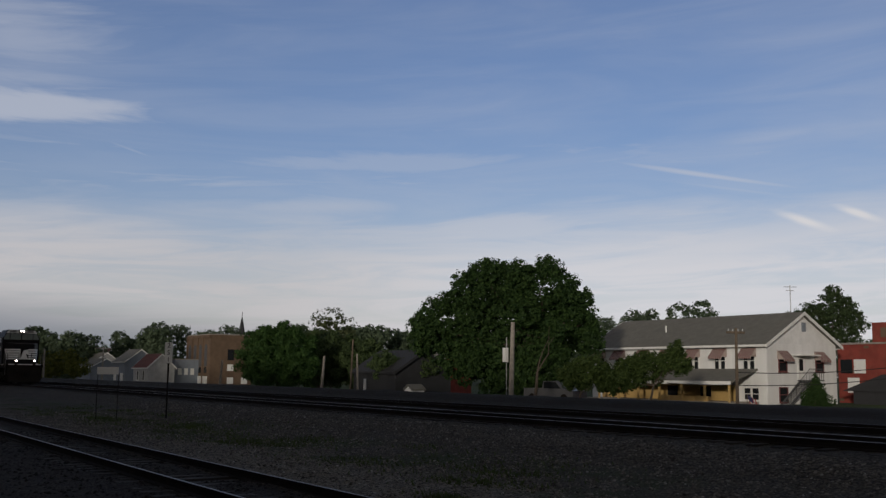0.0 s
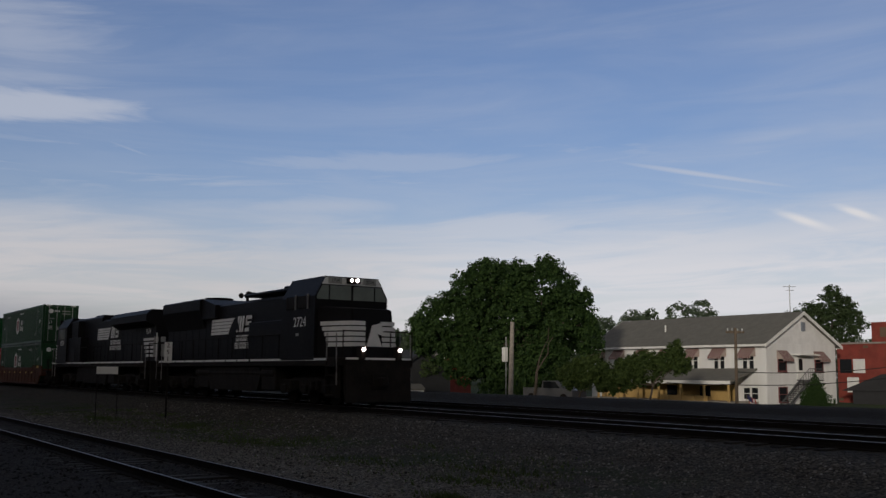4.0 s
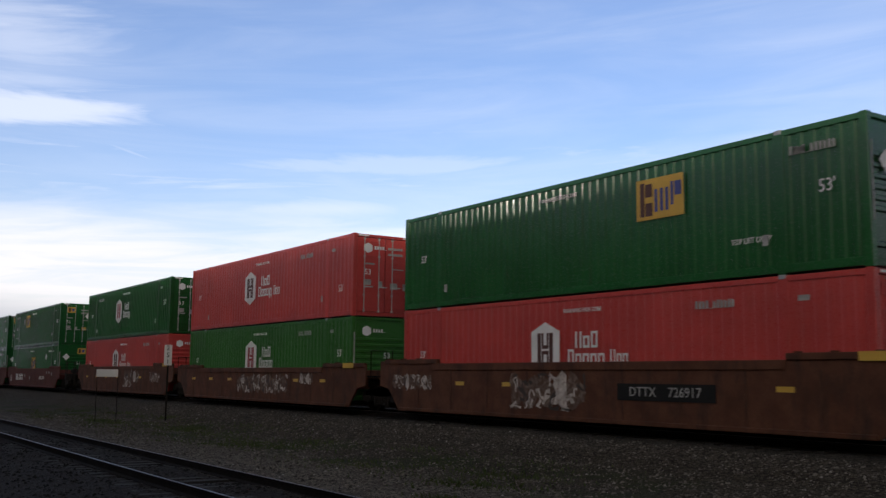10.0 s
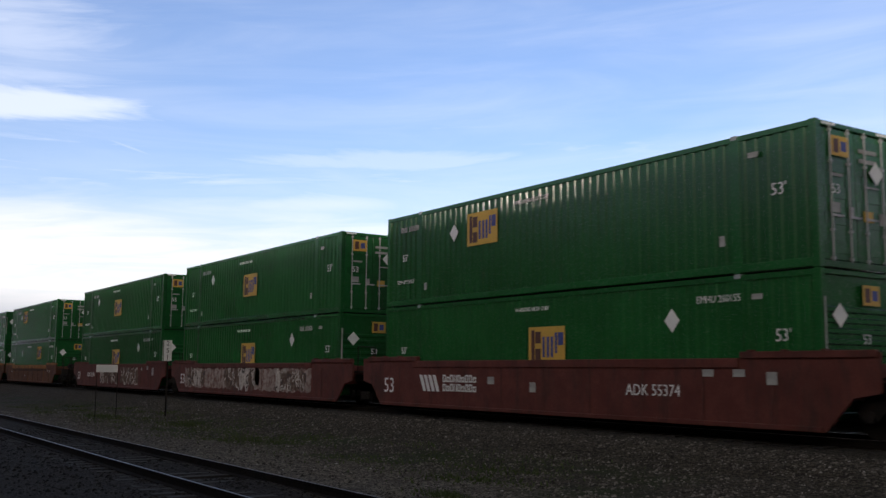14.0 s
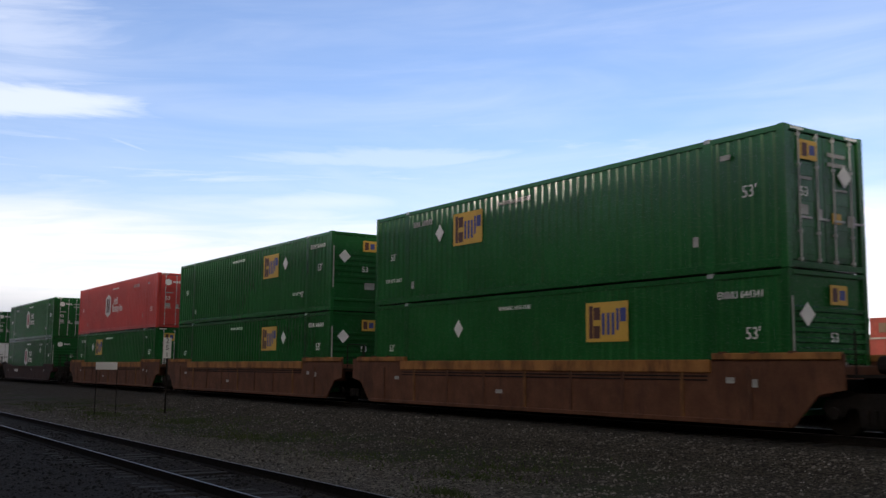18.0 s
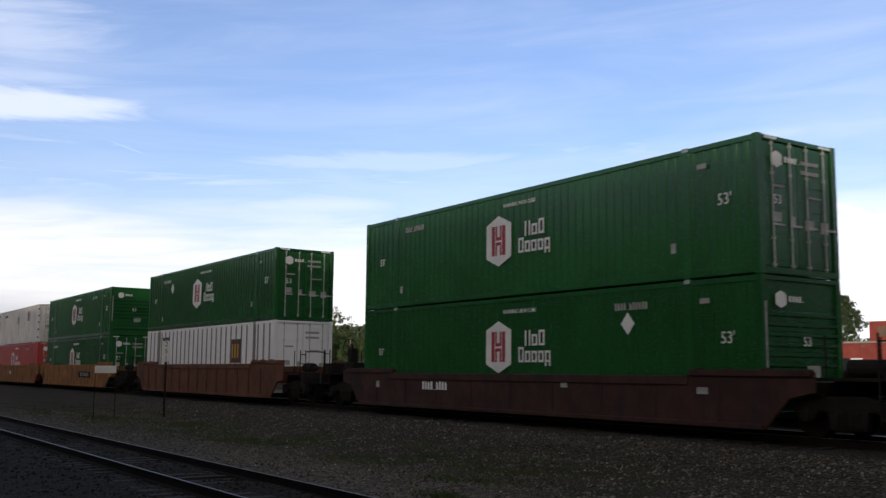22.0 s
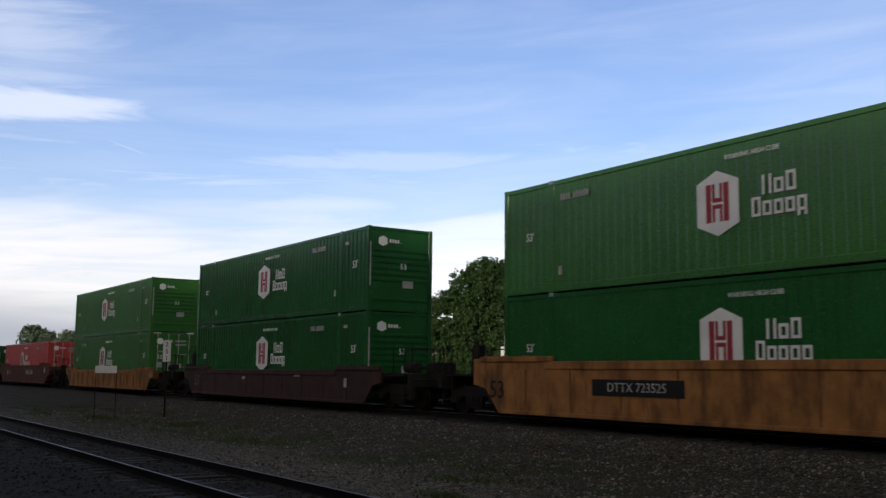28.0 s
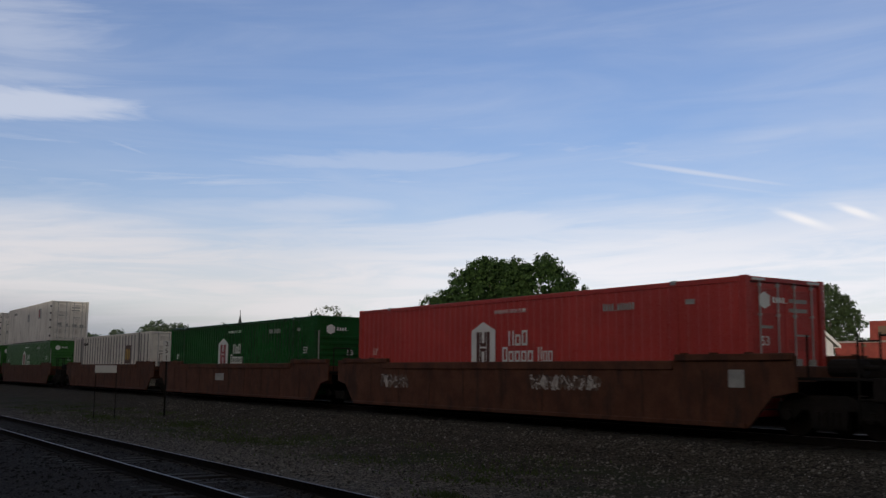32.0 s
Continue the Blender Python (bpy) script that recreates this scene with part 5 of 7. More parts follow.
def far_houses():
    FH = "far houses"
    gable_house("house", "small blue-grey gabled house among trees", -219.0, -210.1, 60.0, 66.5, -1.4, 3.2, 5.7, SIDING_GREY, SHINGLE, "x", 0.3, FH)
    w = gable_house("house", "small white house with brown-red roof", -190.5, -181.6, 56.0, 61.0, -1.4, 1.95, 4.3, SIDING_FAR, ROOF_RED, "x", 0.3, FH)
    for x in (-187.5, -184.0):
        window_unit(w, x, 55.96, -0.4, 1.2, 0.9, "front")
    g = flat_block("garage", "low grey flat-roofed block with pale windows", -188.5, -182.9, 61.5, 66.0, -1.4, 3.4, SIDING_GREY)
    for y in (62.4, 63.6, 64.8):
        part("window", box(bmesh.new(), -182.92, -182.84, y - 0.35, y + 0.35, 0.6, 1.8), TRIM_WHITE, g)
    gable_house("house", "grey gabled house with grey shingle roof", -243.0, -230.2, 58.0, 65.0, -1.4, 2.0, 3.9, SIDING_GREY, SHINGLE, "x", 0.3, FH)
    gable_house("house", "white gabled house with dark roof", -262.0, -250.5, 63.0, 71.0, -1.4, 2.8, 5.6, SIDING_FAR, SHINGLE, "x", 0.3, FH)
    gable_house("house", "dark brown-roofed house among trees", -296.0, -278.0, 72.0, 80.0, -1.4, 4.6, 7.2, SIDING_DARK, ROOF_RED, "x", 0.3, FH)
    gable_house("house", "pale house with brown-red roof beside trees", -330.0, -316.0, 62.0, 70.0, -1.4, 4.4, 7.4, SIDING_FAR, ROOF_RED, "x", 0.3, FH)
    for x, y in ((-217.0, 59.9), (-212.0, 59.9)):
        w = thing("garage_door", "white garage door on a far house", "door", (x, y, -1.3))
        part("leaf", box(bmesh.new(), -0.9, 0.9, -0.08, 0.0, 0.0, 2.1), TRIM_WHITE, w)
    gable_house("house", "dark low house with grey roof and pale gutter", -92.0, -83.5, 50.0, 56.5, -1.3, 1.37, 3.4, SIDING_DARK, SIDING_DARK, "x", 0.3, FH, SIDING_DARK)
    r = gable_house("house", "red house with white window frames behind a tree", -107.0, -99.0, 64.0, 70.0, -1.3, 1.9, 3.8, BRICK_RED, SHINGLE, "x", 0.3, FH)
    for x in (-105.4, -103.0, -100.6):
        window_unit(r, x, 63.96, -0.1, 1.3, 0.8, "front")
    k = spot(-3.3, 95.0)
    gable_house("garden_shed", "tiny white gabled shed beside the dark house", k.x - 0.65, k.x + 0.65, k.y, k.y + 1.4, -1.2, -0.35, 0.05, HOUSE_WHITE, SHINGLE, "y", 0.12)
    s = thing("church_steeple", "slender dark church steeple with cross", "steeple", (*spot(-0.2035 * 330, 330).xy, -1.2))
    part("tower", box(bmesh.new(), -1.1, 1.1, -1.1, 1.1, 0, 14.8), SIDING_DARK, s)
    part("spire", rod(bmesh.new(), (0, 0, 14.8), (0, 0, 21.0), 1.3, 8, 0.08), SIDING_DARK, s)
    part("cross", box(bmesh.new(), -0.07, 0.07, -0.07, 0.07, 21.0, 22.3), SIDING_DARK, s)


far_houses()


# ---------------------------------------------------------------- trees and shrubs
BIG = [(37, 76, 42), (103, 82, 42), (70, 55, 52), (4, 52, 34), (130, 56, 28), (126, 74, 24), (-14, 36, 24), (32, 20, 34), (66, 12, 46), (146, 36, 20), (106, 36, 34), (-24, 50, 12), (14, 16, 24), (38, 100, 18), (104, 108, 14), (70, 96, 22), (143, 76, 10), (146, 56, 10), (96, 10, 30), (60, 106, 10), (84, 104, 10)]
tree("large dark green maple tree with broad uneven crown", 88.0, 92, -1.1, BIG, 130000, 0.125, LEAF, 5, 0.38, 0.72)
tree("slim pale-barked tree leaning before the maple", 82.0, 91, -1.1, [(116, 44, 7), (108, 52, 6)], 900, 0.1, LEAF, 41, 0.15)
tree("bushy green shrub growing before the white house", 74.0, 135, -1.1, [(130, 0, 18), (150, 4, 20), (165, -4, 16)], 18000, 0.08, LEAF_SHRUB, 11, 0.1, 0.15, "garden shrubs", "shrub")
tree("bushy green shrub growing before the white house", 73.0, 205, -1.1, [(186, 6, 18), (204, 8, 22), (226, 14, 15), (234, 26, 11), (238, 12, 13), (176, -6, 16)], 22000, 0.08, LEAF_SHRUB, 12, 0.1, 0.15, "garden shrubs", "shrub")
tree("conical dark evergreen shrub beside the house stair", 83.0, 373, -1.1, [(373, -30 + 4 * i, 18.5 - 2.0 * i) for i in range(9)], 42000, 0.055, LEAF, 13, 0.08, 0.5, "", "shrub", 1.0, spread=0.4)
tree("dense fresh green tree beside the brick building", 104.0, -165, -1.2, [(-180, 22, 26), (-165, 32, 22), (-150, 24, 24), (-192, 8, 18), (-172, 2, 26), (-145, 4, 24), (-160, 44, 10), (-184, 36, 10)], 52000, 0.115, LEAF_FRESH, 14, 0.25, 0.15, "trackside trees")
tree("dense dark green tree above the trackside", 112.0, -125, -1.2, [(-130, 26, 22), (-112, 22, 22), (-120, 4, 26), (-100, 8, 22), (-96, 26, 16), (-82, 12, 20), (-80, -2, 22), (-74, 24, 14)], 60000, 0.12, LEAF_DARK, 15, 0.22, 0.15, "trackside trees")
tree("thin tree with sparse spring leaves", 125.0, -112, -1.2, [(-122, 50, 12), (-110, 54, 13), (-100, 46, 12), (-96, 36, 10), (-116, 40, 12)], 1500, 0.17, LEAF_GREY, 16, 0.14, 0.2)
tree("round leafy tree standing behind the white house", 118.0, 392, -1.2, [(392, 70, 20), (380, 62, 16), (408, 68, 18), (415, 56, 14), (368, 58, 10), (396, 86, 10), (384, 48, 16), (404, 46, 16), (346, 58, 8), (356, 50, 13), (347, 44, 10), (364, 66, 11)], 20000, 0.12, LEAF_BACK, 17, 0.25, 0.2)
tree("yellow-green bush beside the line", 200.0, -390, -1.2, [(-395, 6, 13), (-380, 8, 14), (-366, 4, 12), (-405, 2, 10)], 5000, 0.25, LEAF_YELLOW, 18, 0.1, 0.4, "", "shrub")
tree("dark bush at the foot of the bank", 100.0, -40, -1.2, [(-48, -2, 16), (-30, 4, 18), (-16, 8, 16), (-60, 10, 16)], 16000, 0.11, LEAF_DARK, 19, 0.1, 0.2, "", "shrub")
far_woods("distant_woods", "belt of distant dark green trees on rising ground", 250.0, [(-425, -398, 45), (-398, -345, 38), (-345, -300, 42), (-300, -262, 50), (-262, -225, 44), (-225, -190, 48)], LEAF_HAZED, 31, 0.36, 70000)
far_woods("distant_woods", "wooded hillside behind the trackside trees", 210.0, [(-150, -85, 50), (-85, -30, 47), (-30, 60, 44), (60, 140, 42), (-110, 20, 24)], LEAF_HAZED, 32, 0.34, 110000)
far_woods("distant_woods", "row of trees behind the white house", 150.0, [(155, 172, 60), (172, 190, 66), (190, 205, 70), (205, 225, 64), (225, 240, 72), (240, 272, 77), (272, 290, 66), (290, 360, 52), (430, 520, 45)], LEAF_HAZED, 33, 0.20, 60000)


# ---------------------------------------------------------------- poles, wires and trackside signs
def pole(label, right, ahead, z0, z1, r=0.15, lean=0.0, arm=0.0, box_at=None, wood=POLEWOOD):
    k = ahead / 1000.0
    b = spot(right * k, ahead)
    t = spot((right + lean) * k, ahead)
    p = thing("utility_pole", label, "pole", (b.x, b.y, z0), "utility poles")
    top = (t.x - b.x, t.y - b.y, z1 - z0)
    part("shaft", rod(bmesh.new(), (0, 0, 0), top, r, 10, r * 0.75), wood, p)
    if arm:
        d = spot(1, 0.25).normalized() * arm
        part("crossarm", box(bmesh.new(), -arm, arm, -0.06, 0.06, z1 - z0 - 0.35, z1 - z0 - 0.2, 0.01), wood, p).rotation_euler = (0, 0, math.atan2(d.y, d.x))
        for s in (-0.8, -0.3, 0.3, 0.8):
            part("insulator", rod(bmesh.new(), (d.x * s, d.y * s, z1 - z0 - 0.2), (d.x * s, d.y * s, z1 - z0 - 0.05), 0.045, 6), STEEL, p)
    if box_at:
        e = spot(-0.38, 0)
        part("meter_box", box(bmesh.new(), e.x - 0.16, e.x + 0.16, e.y - 0.16, e.y + 0.16, box_at - 0.55, box_at + 0.45, 0.03), TRIM_WHITE, p, "pale meter box")
        part("conduit", rod(bmesh.new(), (e.x * 0.8, e.y * 0.8, 0), (e.x * 0.8, e.y * 0.8, box_at + 1.2), 0.04, 6), STEEL, p)
    return p


pole("tall pale wooden utility pole with a meter box", 68.0, 70.0, -1.1, 4.85, 0.19, 2.0, box_at=3.7)
pole("wooden utility pole with crossarm before the house", 294.5, 62.0, -1.1, 4.2, 0.115, 0.5, arm=0.62, wood=POLE_BROWN)
pole("leaning weathered wooden pole", -122.0, 92.0, -1.2, 2.75, 0.14, 2.5)
pole("slim dark wooden pole beside trees", -93.0, 90.0, -1.2, 4.2, 0.09, 2.0, wood=POLE_BROWN)
pole("short bent wooden pole beside trees", -85.0, 90.0, -1.2, 2.9, 0.10, -1.6)
pole("thin wooden pole by the brick building", -224.0, 120.0, -1.2, 2.6, 0.16, 2.0)
pole("wooden pole with crossarm among far houses", -342.0, 200.0, -1.2, 6.0, 0.18, 0.0, arm=1.6)
pole("thin metal post beside the main line", -401.0, 160.0, -1.0, 4.6, 0.15, 0.0)
st = thing("marker_stake", "short white marker stake at the track bank", "stake", (*spot(-0.0783 * 78, 78).xy, -0.6))
part("stake", box(bmesh.new(), -0.08, 0.08, -0.08, 0.08, 0, 1.35, 0.01), TRIM_WHITE, st)


def porch_flag():
    """A small striped flag that hangs from a short slanted staff before the porch."""
    p = spot(0.3045 * 65, 65)
    f = thing("flag", "small red, white and blue striped flag hanging from a staff", "flag", (p.x, p.y, -1.15))
    part("staff", rod(bmesh.new(), (0, 0, 0), (0, 0, 1.18), 0.018, 6), POLE_BROWN, f)
    d = spot(1, 0).normalized()
    n = spot(0, 1).normalized()

    def strip(u0, u1, v0, v1, fold, material, name):
        bm = bmesh.new()
        vs = []
        for u, v in ((u0, v0), (u1, v0), (u1, v1), (u0, v1)):
            q = d * (u + 0.22 * (1 - v)) + n * (fold * u)
            vs.append((bm.verts.new((q.x, q.y, 0.30 + 0.85 * v - 0.45 * u)), bm.verts.new((q.x + n.x * 0.01, q.y + n.y * 0.01, 0.30 + 0.85 * v - 0.45 * u))))
        bm.faces.new([v[0] for v in vs]), bm.faces.new([v[1] for v in vs][::-1])
        for i in range(4):
            j = (i + 1) % 4
            bm.faces.new((vs[i][0], vs[i][1], vs[j][1], vs[j][0]))
        bmesh.ops.recalc_face_normals(bm, faces=bm.faces[:])
        part(name, bm, material, f)

    for i in range(7):
        u = 0.02 + i * 0.075
        strip(u, u + 0.075, 0.0, 0.55 if i < 4 else 1.0, 0.3 * (i % 3), FLAG_RED if i % 2 == 0 else TRIM_WHITE, "flag_stripe")
    strip(0.02, 0.32, 0.55, 1.0, 0.2, FLAG_BLUE, "flag_canton")


porch_flag()


def cable(name, a, b, sag, r=0.025):
    c = thing(name, "thin black overhead cable", "cable", a, "overhead cables")
    bm = bmesh.new()
    a, b = Vector(a), Vector(b)
    side = (b - a).cross(Vector((0, 0, 1))).normalized()
    prev = None
    for i in range(13):
        u = i / 12
        p = (b - a) * u - Vector((0, 0, 4 * sag * u * (1 - u)))
        ring = [bm.verts.new(p + r * (side * math.cos(k * 1.2566) + Vector((0, 0, math.sin(k * 1.2566))))) for k in range(5)]
        if prev:
            for k in range(5):
                bm.faces.new((prev[k], prev[(k + 1) % 5], ring[(k + 1) % 5], ring[k]))
        prev = ring
    part("strand", bm, CABLE, c)


pt = spot(0.2945 * 62, 62)
for z0, right, z1 in ((1.45, 480, 2.05), (0.65, 480, 1.45), (3.85, 480, 3.9)):
    q = spot(right * 0.060, 60)
    if z0 < 3:
        cable("overhead_cable", (pt.x, pt.y, z0), (q.x, q.y, z1), 0.25)
q = spot(0.225 * 66, 66)
cable("overhead_cable", (pt.x, pt.y, 0.68), (q.x, q.y, 0.72), 0.05)


def milepost():
    y = 12.6
    s = thing("milepost_sign", "white milepost board with black numerals on a post", "sign", (-38.3, y, -0.62), rz=radians(62))
    part("post", box(bmesh.new(), -0.032, 0.032, 0.0, 0.05, 0, 2.9), BLACKSTEEL, s)
    part("board", box(bmesh.new(), -0.15, 0.15, -0.03, 0.0, 2.12, 2.92, 0.01), TRIM_WHITE, s, "white milepost board")
    for i, ch in enumerate("251"):
        write("numeral", ch, 0.26, MARK_DARK, s, (0, -0.035, 2.79 - i * 0.27))
    b = thing("low_sign_board", "low whitish sign board on two thin stakes", "sign", (-38.6, 10.4, -0.70), rz=radians(48))
    for x in (-0.42, 0.42):
        part("stake", rod(bmesh.new(), (x, 0, 0), (x, 0, 1.75), 0.014, 6), BLACKSTEEL, b)
    part("board", box(bmesh.new(), -0.45, 0.42, -0.03, 0.0, 1.74, 2.02, 0.01), TRIM_WHITE, b, "weathered white board")


milepost()

# parked vehicle half hidden under the maple
van = thing("parked_pickup", "grey pickup truck parked under the maple tree", "vehicle", (*spot(0.112 * 82, 82).xy, -1.05), rz=radians(10))
part("body", prism(bmesh.new(), [(-2.6, 0.45), (2.6, 0.45), (2.6, 1.0), (1.6, 1.1), (0.9, 1.75), (-0.5, 1.75), (-0.6, 1.15), (-2.6, 1.15)], -0.9, 0.9), PAINT_WHITE_VAN, van)
part("window", prism(bmesh.new(), [(1.35, 1.15), (0.85, 1.66), (-0.4, 1.66), (-0.4, 1.15)], -0.93, 0.93), PANE, van)
for x in (-1.7, 1.7):
    for y in (-0.82, 0.82):
        w = part("wheel", rod(bmesh.new(), (x, y - 0.12, 0.36), (x, y + 0.12, 0.36), 0.36, 16), BLACKSTEEL, van)

# unseen plain walls added out of view to block low sun and sky light
for name, span in (("shade_wall_south", (-62.0, 120, -16.0, -15.0, -1.0, 12.3)), ("shade_wall_west", (-125.0, -62.0, -16.0, -15.0, -1.0, 15.0)), ("shade_wall_southwest", (-260.0, -125.0, -16.0, -15.0, -1.0, 20.0)), ("shade_wall_east", (40.0, 41.0, 30.0, 150.0, -1.3, 15.4))):
    wall = tagged(new(name, bpy.data.meshes.new(name)), "unseen plain wall added to block low sun and sky light", "wall", kind="structure")
    bm = box(bmesh.new(), *span)
    bm.to_mesh(wall.data)
    bm.free()
    wall.data.materials.append(BRICK_TAN)


# ---------------------------------------------------------------- locomotives (local x points to the cab end, rail top at z = 0)
def loco_wheel(bm):
    rod(bm, (0, -0.07, 0), (0, 0.06, 0), 0.50, 22)
    rod(bm, (0, 0.06, 0), (0, 0.09, 0), 0.54, 22)
    rod(bm, (0, -0.10, 0), (0, -0.05, 0), 0.18, 10)


def loco_truck(car, x):
    t = shared("truck", "ltruck", lambda bm: box(bm, -1.9, 1.9, -0.9, 0.9, 0.42, 0.82, 0.04), BLACKSTEEL, car, (x, 0, 0))
    for y, rz in ((-1.08, 0.0), (1.08, math.pi)):
        shared("side_frame", "lframe", lambda bm: (prism(bm, [(-2.55, 0.62), (-2.45, 0.92), (-1.2, 0.90), (-0.9, 0.98), (0.9, 0.98), (1.2, 0.90), (2.45, 0.92), (2.55, 0.62), (2.1, 0.36), (1.5, 0.40), (1.1, 0.52), (0.4, 0.52), (0.3, 0.36), (-0.3, 0.36), (-0.4, 0.52), (-1.1, 0.52), (-1.5, 0.40), (-2.1, 0.36)], -0.08, 0.08),
                                                  [box(bm, a - 0.22, a + 0.22, -0.18, 0.05, 0.40, 0.72, 0.03) for a in (-1.8, 0.0, 1.8)], [rod(bm, (a, -0.12, 0.55), (a, -0.12, 0.86), 0.09, 8) for a in (-1.15, -0.7, 0.7, 1.15)]), BLACKSTEEL, t, (0, y, 0), rz=rz)
        for dx in (-1.8, 0.0, 1.8):
            w = shared("wheel", "lwheel", loco_wheel, RAIL, t, (dx, -0.765 if rz == 0 else 0.765, 0.50), rz=rz)
            ahead = 1 if abs(car.rotation_euler.z) < 1 else -1
            if (rz == 0) == (ahead == 1):
                WHEELS.append((w, car.location.x + ahead * (x + dx), 0.50, 1, 0 if ahead == 1 else 180))
    return t


def hood(bm, x0, x1, w, z0, z1, cut=0.12):
    """A long hood section with bevelled top edges."""
    prism(bm, [(-w, z0), (-w, z1 - cut), (-w + cut * 1.3, z1), (w - cut * 1.3, z1), (w, z1 - cut), (w, z0)], x0, x1, "x")


def horn(loco, x, z):
    h = shared("horn", "hornb", lambda bm: (box(bm, -0.07, 0.07, -0.05, 0.05, -0.24, 0.16, 0.01), rod(bm, (-0.16, 0, 0.18), (0.16, 0, 0.18), 0.03, 6)), BLACKSTEEL, loco, (x, 0, z))
    for k, (dx, dy, s) in enumerate(((-0.10, -0.14, -1), (-0.04, 0.0, 1), (-0.05, 0.12, -1), (0.06, -0.12, 1), (0.08, 0.14, 1))):
        shared("bell", ("hbell", s), lambda bm: (rod(bm, (0, 0, 0.2), (s * 0.22, 0, 0.22), 0.035, 8, 0.055), rod(bm, (s * 0.22, 0, 0.22), (s * 0.32, 0, 0.22), 0.055, 10, 0.13)), BLACKSTEEL, h, (dx, dy, 0.03 * (k % 2)))


def loco_common(name_label, u, facing, e=10.4, ef=None):
    ef = ef or e
    c = thing("locomotive", name_label, "locomotive", (u, MAIN_Y, 0.0), "locomotives of the train", rz=0.0 if facing > 0 else math.pi)
    part("frame", box(bmesh.new(), -e + 0.2, ef - 0.2, -1.50, 1.50, 1.40, 1.70, 0.02), BLACKSTEEL, c)
    bm = bmesh.new()
    prism(bm, [(-2.9, 0.95), (-2.6, 0.40), (2.6, 0.40), (2.9, 0.95), (2.9, 1.38), (-2.9, 1.38)], -1.40, 1.40)
    part("fuel_tank", bm, BLACKSTEEL, c)
    for x0, x1 in ((-4.3, -2.95), (2.95, 4.3)):
        part("equipment_box", box(bmesh.new(), x0, x1, -1.36, 1.36, 0.46, 1.39, 0.03), BLACKSTEEL, c)
    for x0, x1 in ((-e + 0.3, -4.35), (4.35, ef - 0.3)):
        part("centre_sill", box(bmesh.new(), x0, x1, -0.62, 0.62, 0.55, 1.39, 0.03), BLACKSTEEL, c)
    part("air_tank", rod(bmesh.new(), (-4.6, -1.25, 1.12), (4.2, -1.25, 1.12), 0.17, 12), BLACKSTEEL, c)
    for x in (-6.6, 6.6):
        loco_truck(c, x)
    back = e
    for rz, e in ((0.0, ef), (math.pi, back)):
        shared("pilot", ("pilot", e), lambda bm: prism(bm, [(e - 0.22, 1.62), (e, 1.62), (e, 0.9), (e + 0.06, 0.16), (e - 0.1, 0.16), (e - 0.22, 0.7)], -1.30, 1.30), BLACKSTEEL, c, rz=rz)
        shared("coupler", ("lcoup", e), lambda bm: (box(bm, e, e + 0.08, -0.3, 0.3, 0.6, 1.15, 0.02), box(bm, e + 0.05, e + 0.45, -0.14, 0.14, 0.70, 1.02, 0.04)), BLACKSTEEL, c, rz=rz)
        for y in (-1.42, 1.42):
            yy = y if rz == 0 else -y
            for z in (0.35, 0.70, 1.05, 1.38):
                shared("step", ("lstep", e), lambda bm: box(bm, e - 1.1, e - 0.4, -0.12, 0.06, 0, 0.05), BLACKSTEEL, c, (0, yy, z), rz=rz)
            for dx in (0.0, 0.74):
                shared("step_side", ("lstepside", e), lambda bm: box(bm, e - 1.14, e - 1.1, -0.12, 0.08, 0.3, 1.6), BLACKSTEEL, c, (dx if rz == 0 else -dx, yy, 0), rz=rz)
            for dx, lean in ((-1.16, 0.06), (-0.34, -0.06)):
                shared("grab_rail", ("lgrab", e, dx), lambda bm: rod(bm, (e + dx, 0, 0.75), (e + dx + lean, 0, 2.55), 0.022, 6), GREY_POST, c, (0, yy * 1.06, 0), rz=rz)
        for y in (-1.4, -0.5, 0.5, 1.4):
            shared("rail_post", ("lendpost", e), lambda bm: rod(bm, (e - 0.1, 0, 1.6), (e - 0.1, 0, 2.65), 0.025, 6), BLACKSTEEL, c, (0, y, 0), rz=rz)
        for y in (-0.95, 0.95):
            shared("end_handrail", ("lendrail", e), lambda bm: rod(bm, (e - 0.1, -0.45, 2.62), (e - 0.1, 0.45, 2.62), 0.022, 6), BLACKSTEEL, c, (0, y, 0), rz=rz)
    for y in (-1.47, 1.47):
        shared("side_handrail", "lsiderail", lambda bm: rod(bm, (-9.6, 0, 2.62), (5.2, 0, 2.62), 0.018, 5), BLACKSTEEL, c, (0, y, 0))
        for k in range(10):
            shared("rail_post", "lsidepost", lambda bm: rod(bm, (0, 0, 1.62), (0, 0, 2.62), 0.018, 5), BLACKSTEEL, c, (-9.6 + k * 1.6, y, 0))
    return c


def sill_stripe(c, spans, side):
    for a, b in spans:
        m = bmesh.new()
        y = side * 1.503
        box(m, a, b, min(y, y - side * 0.0) - 0.004, y + 0.004, 1.60, 1.685)
        part("sill_stripe", m, MARK, c, "white sill stripe")


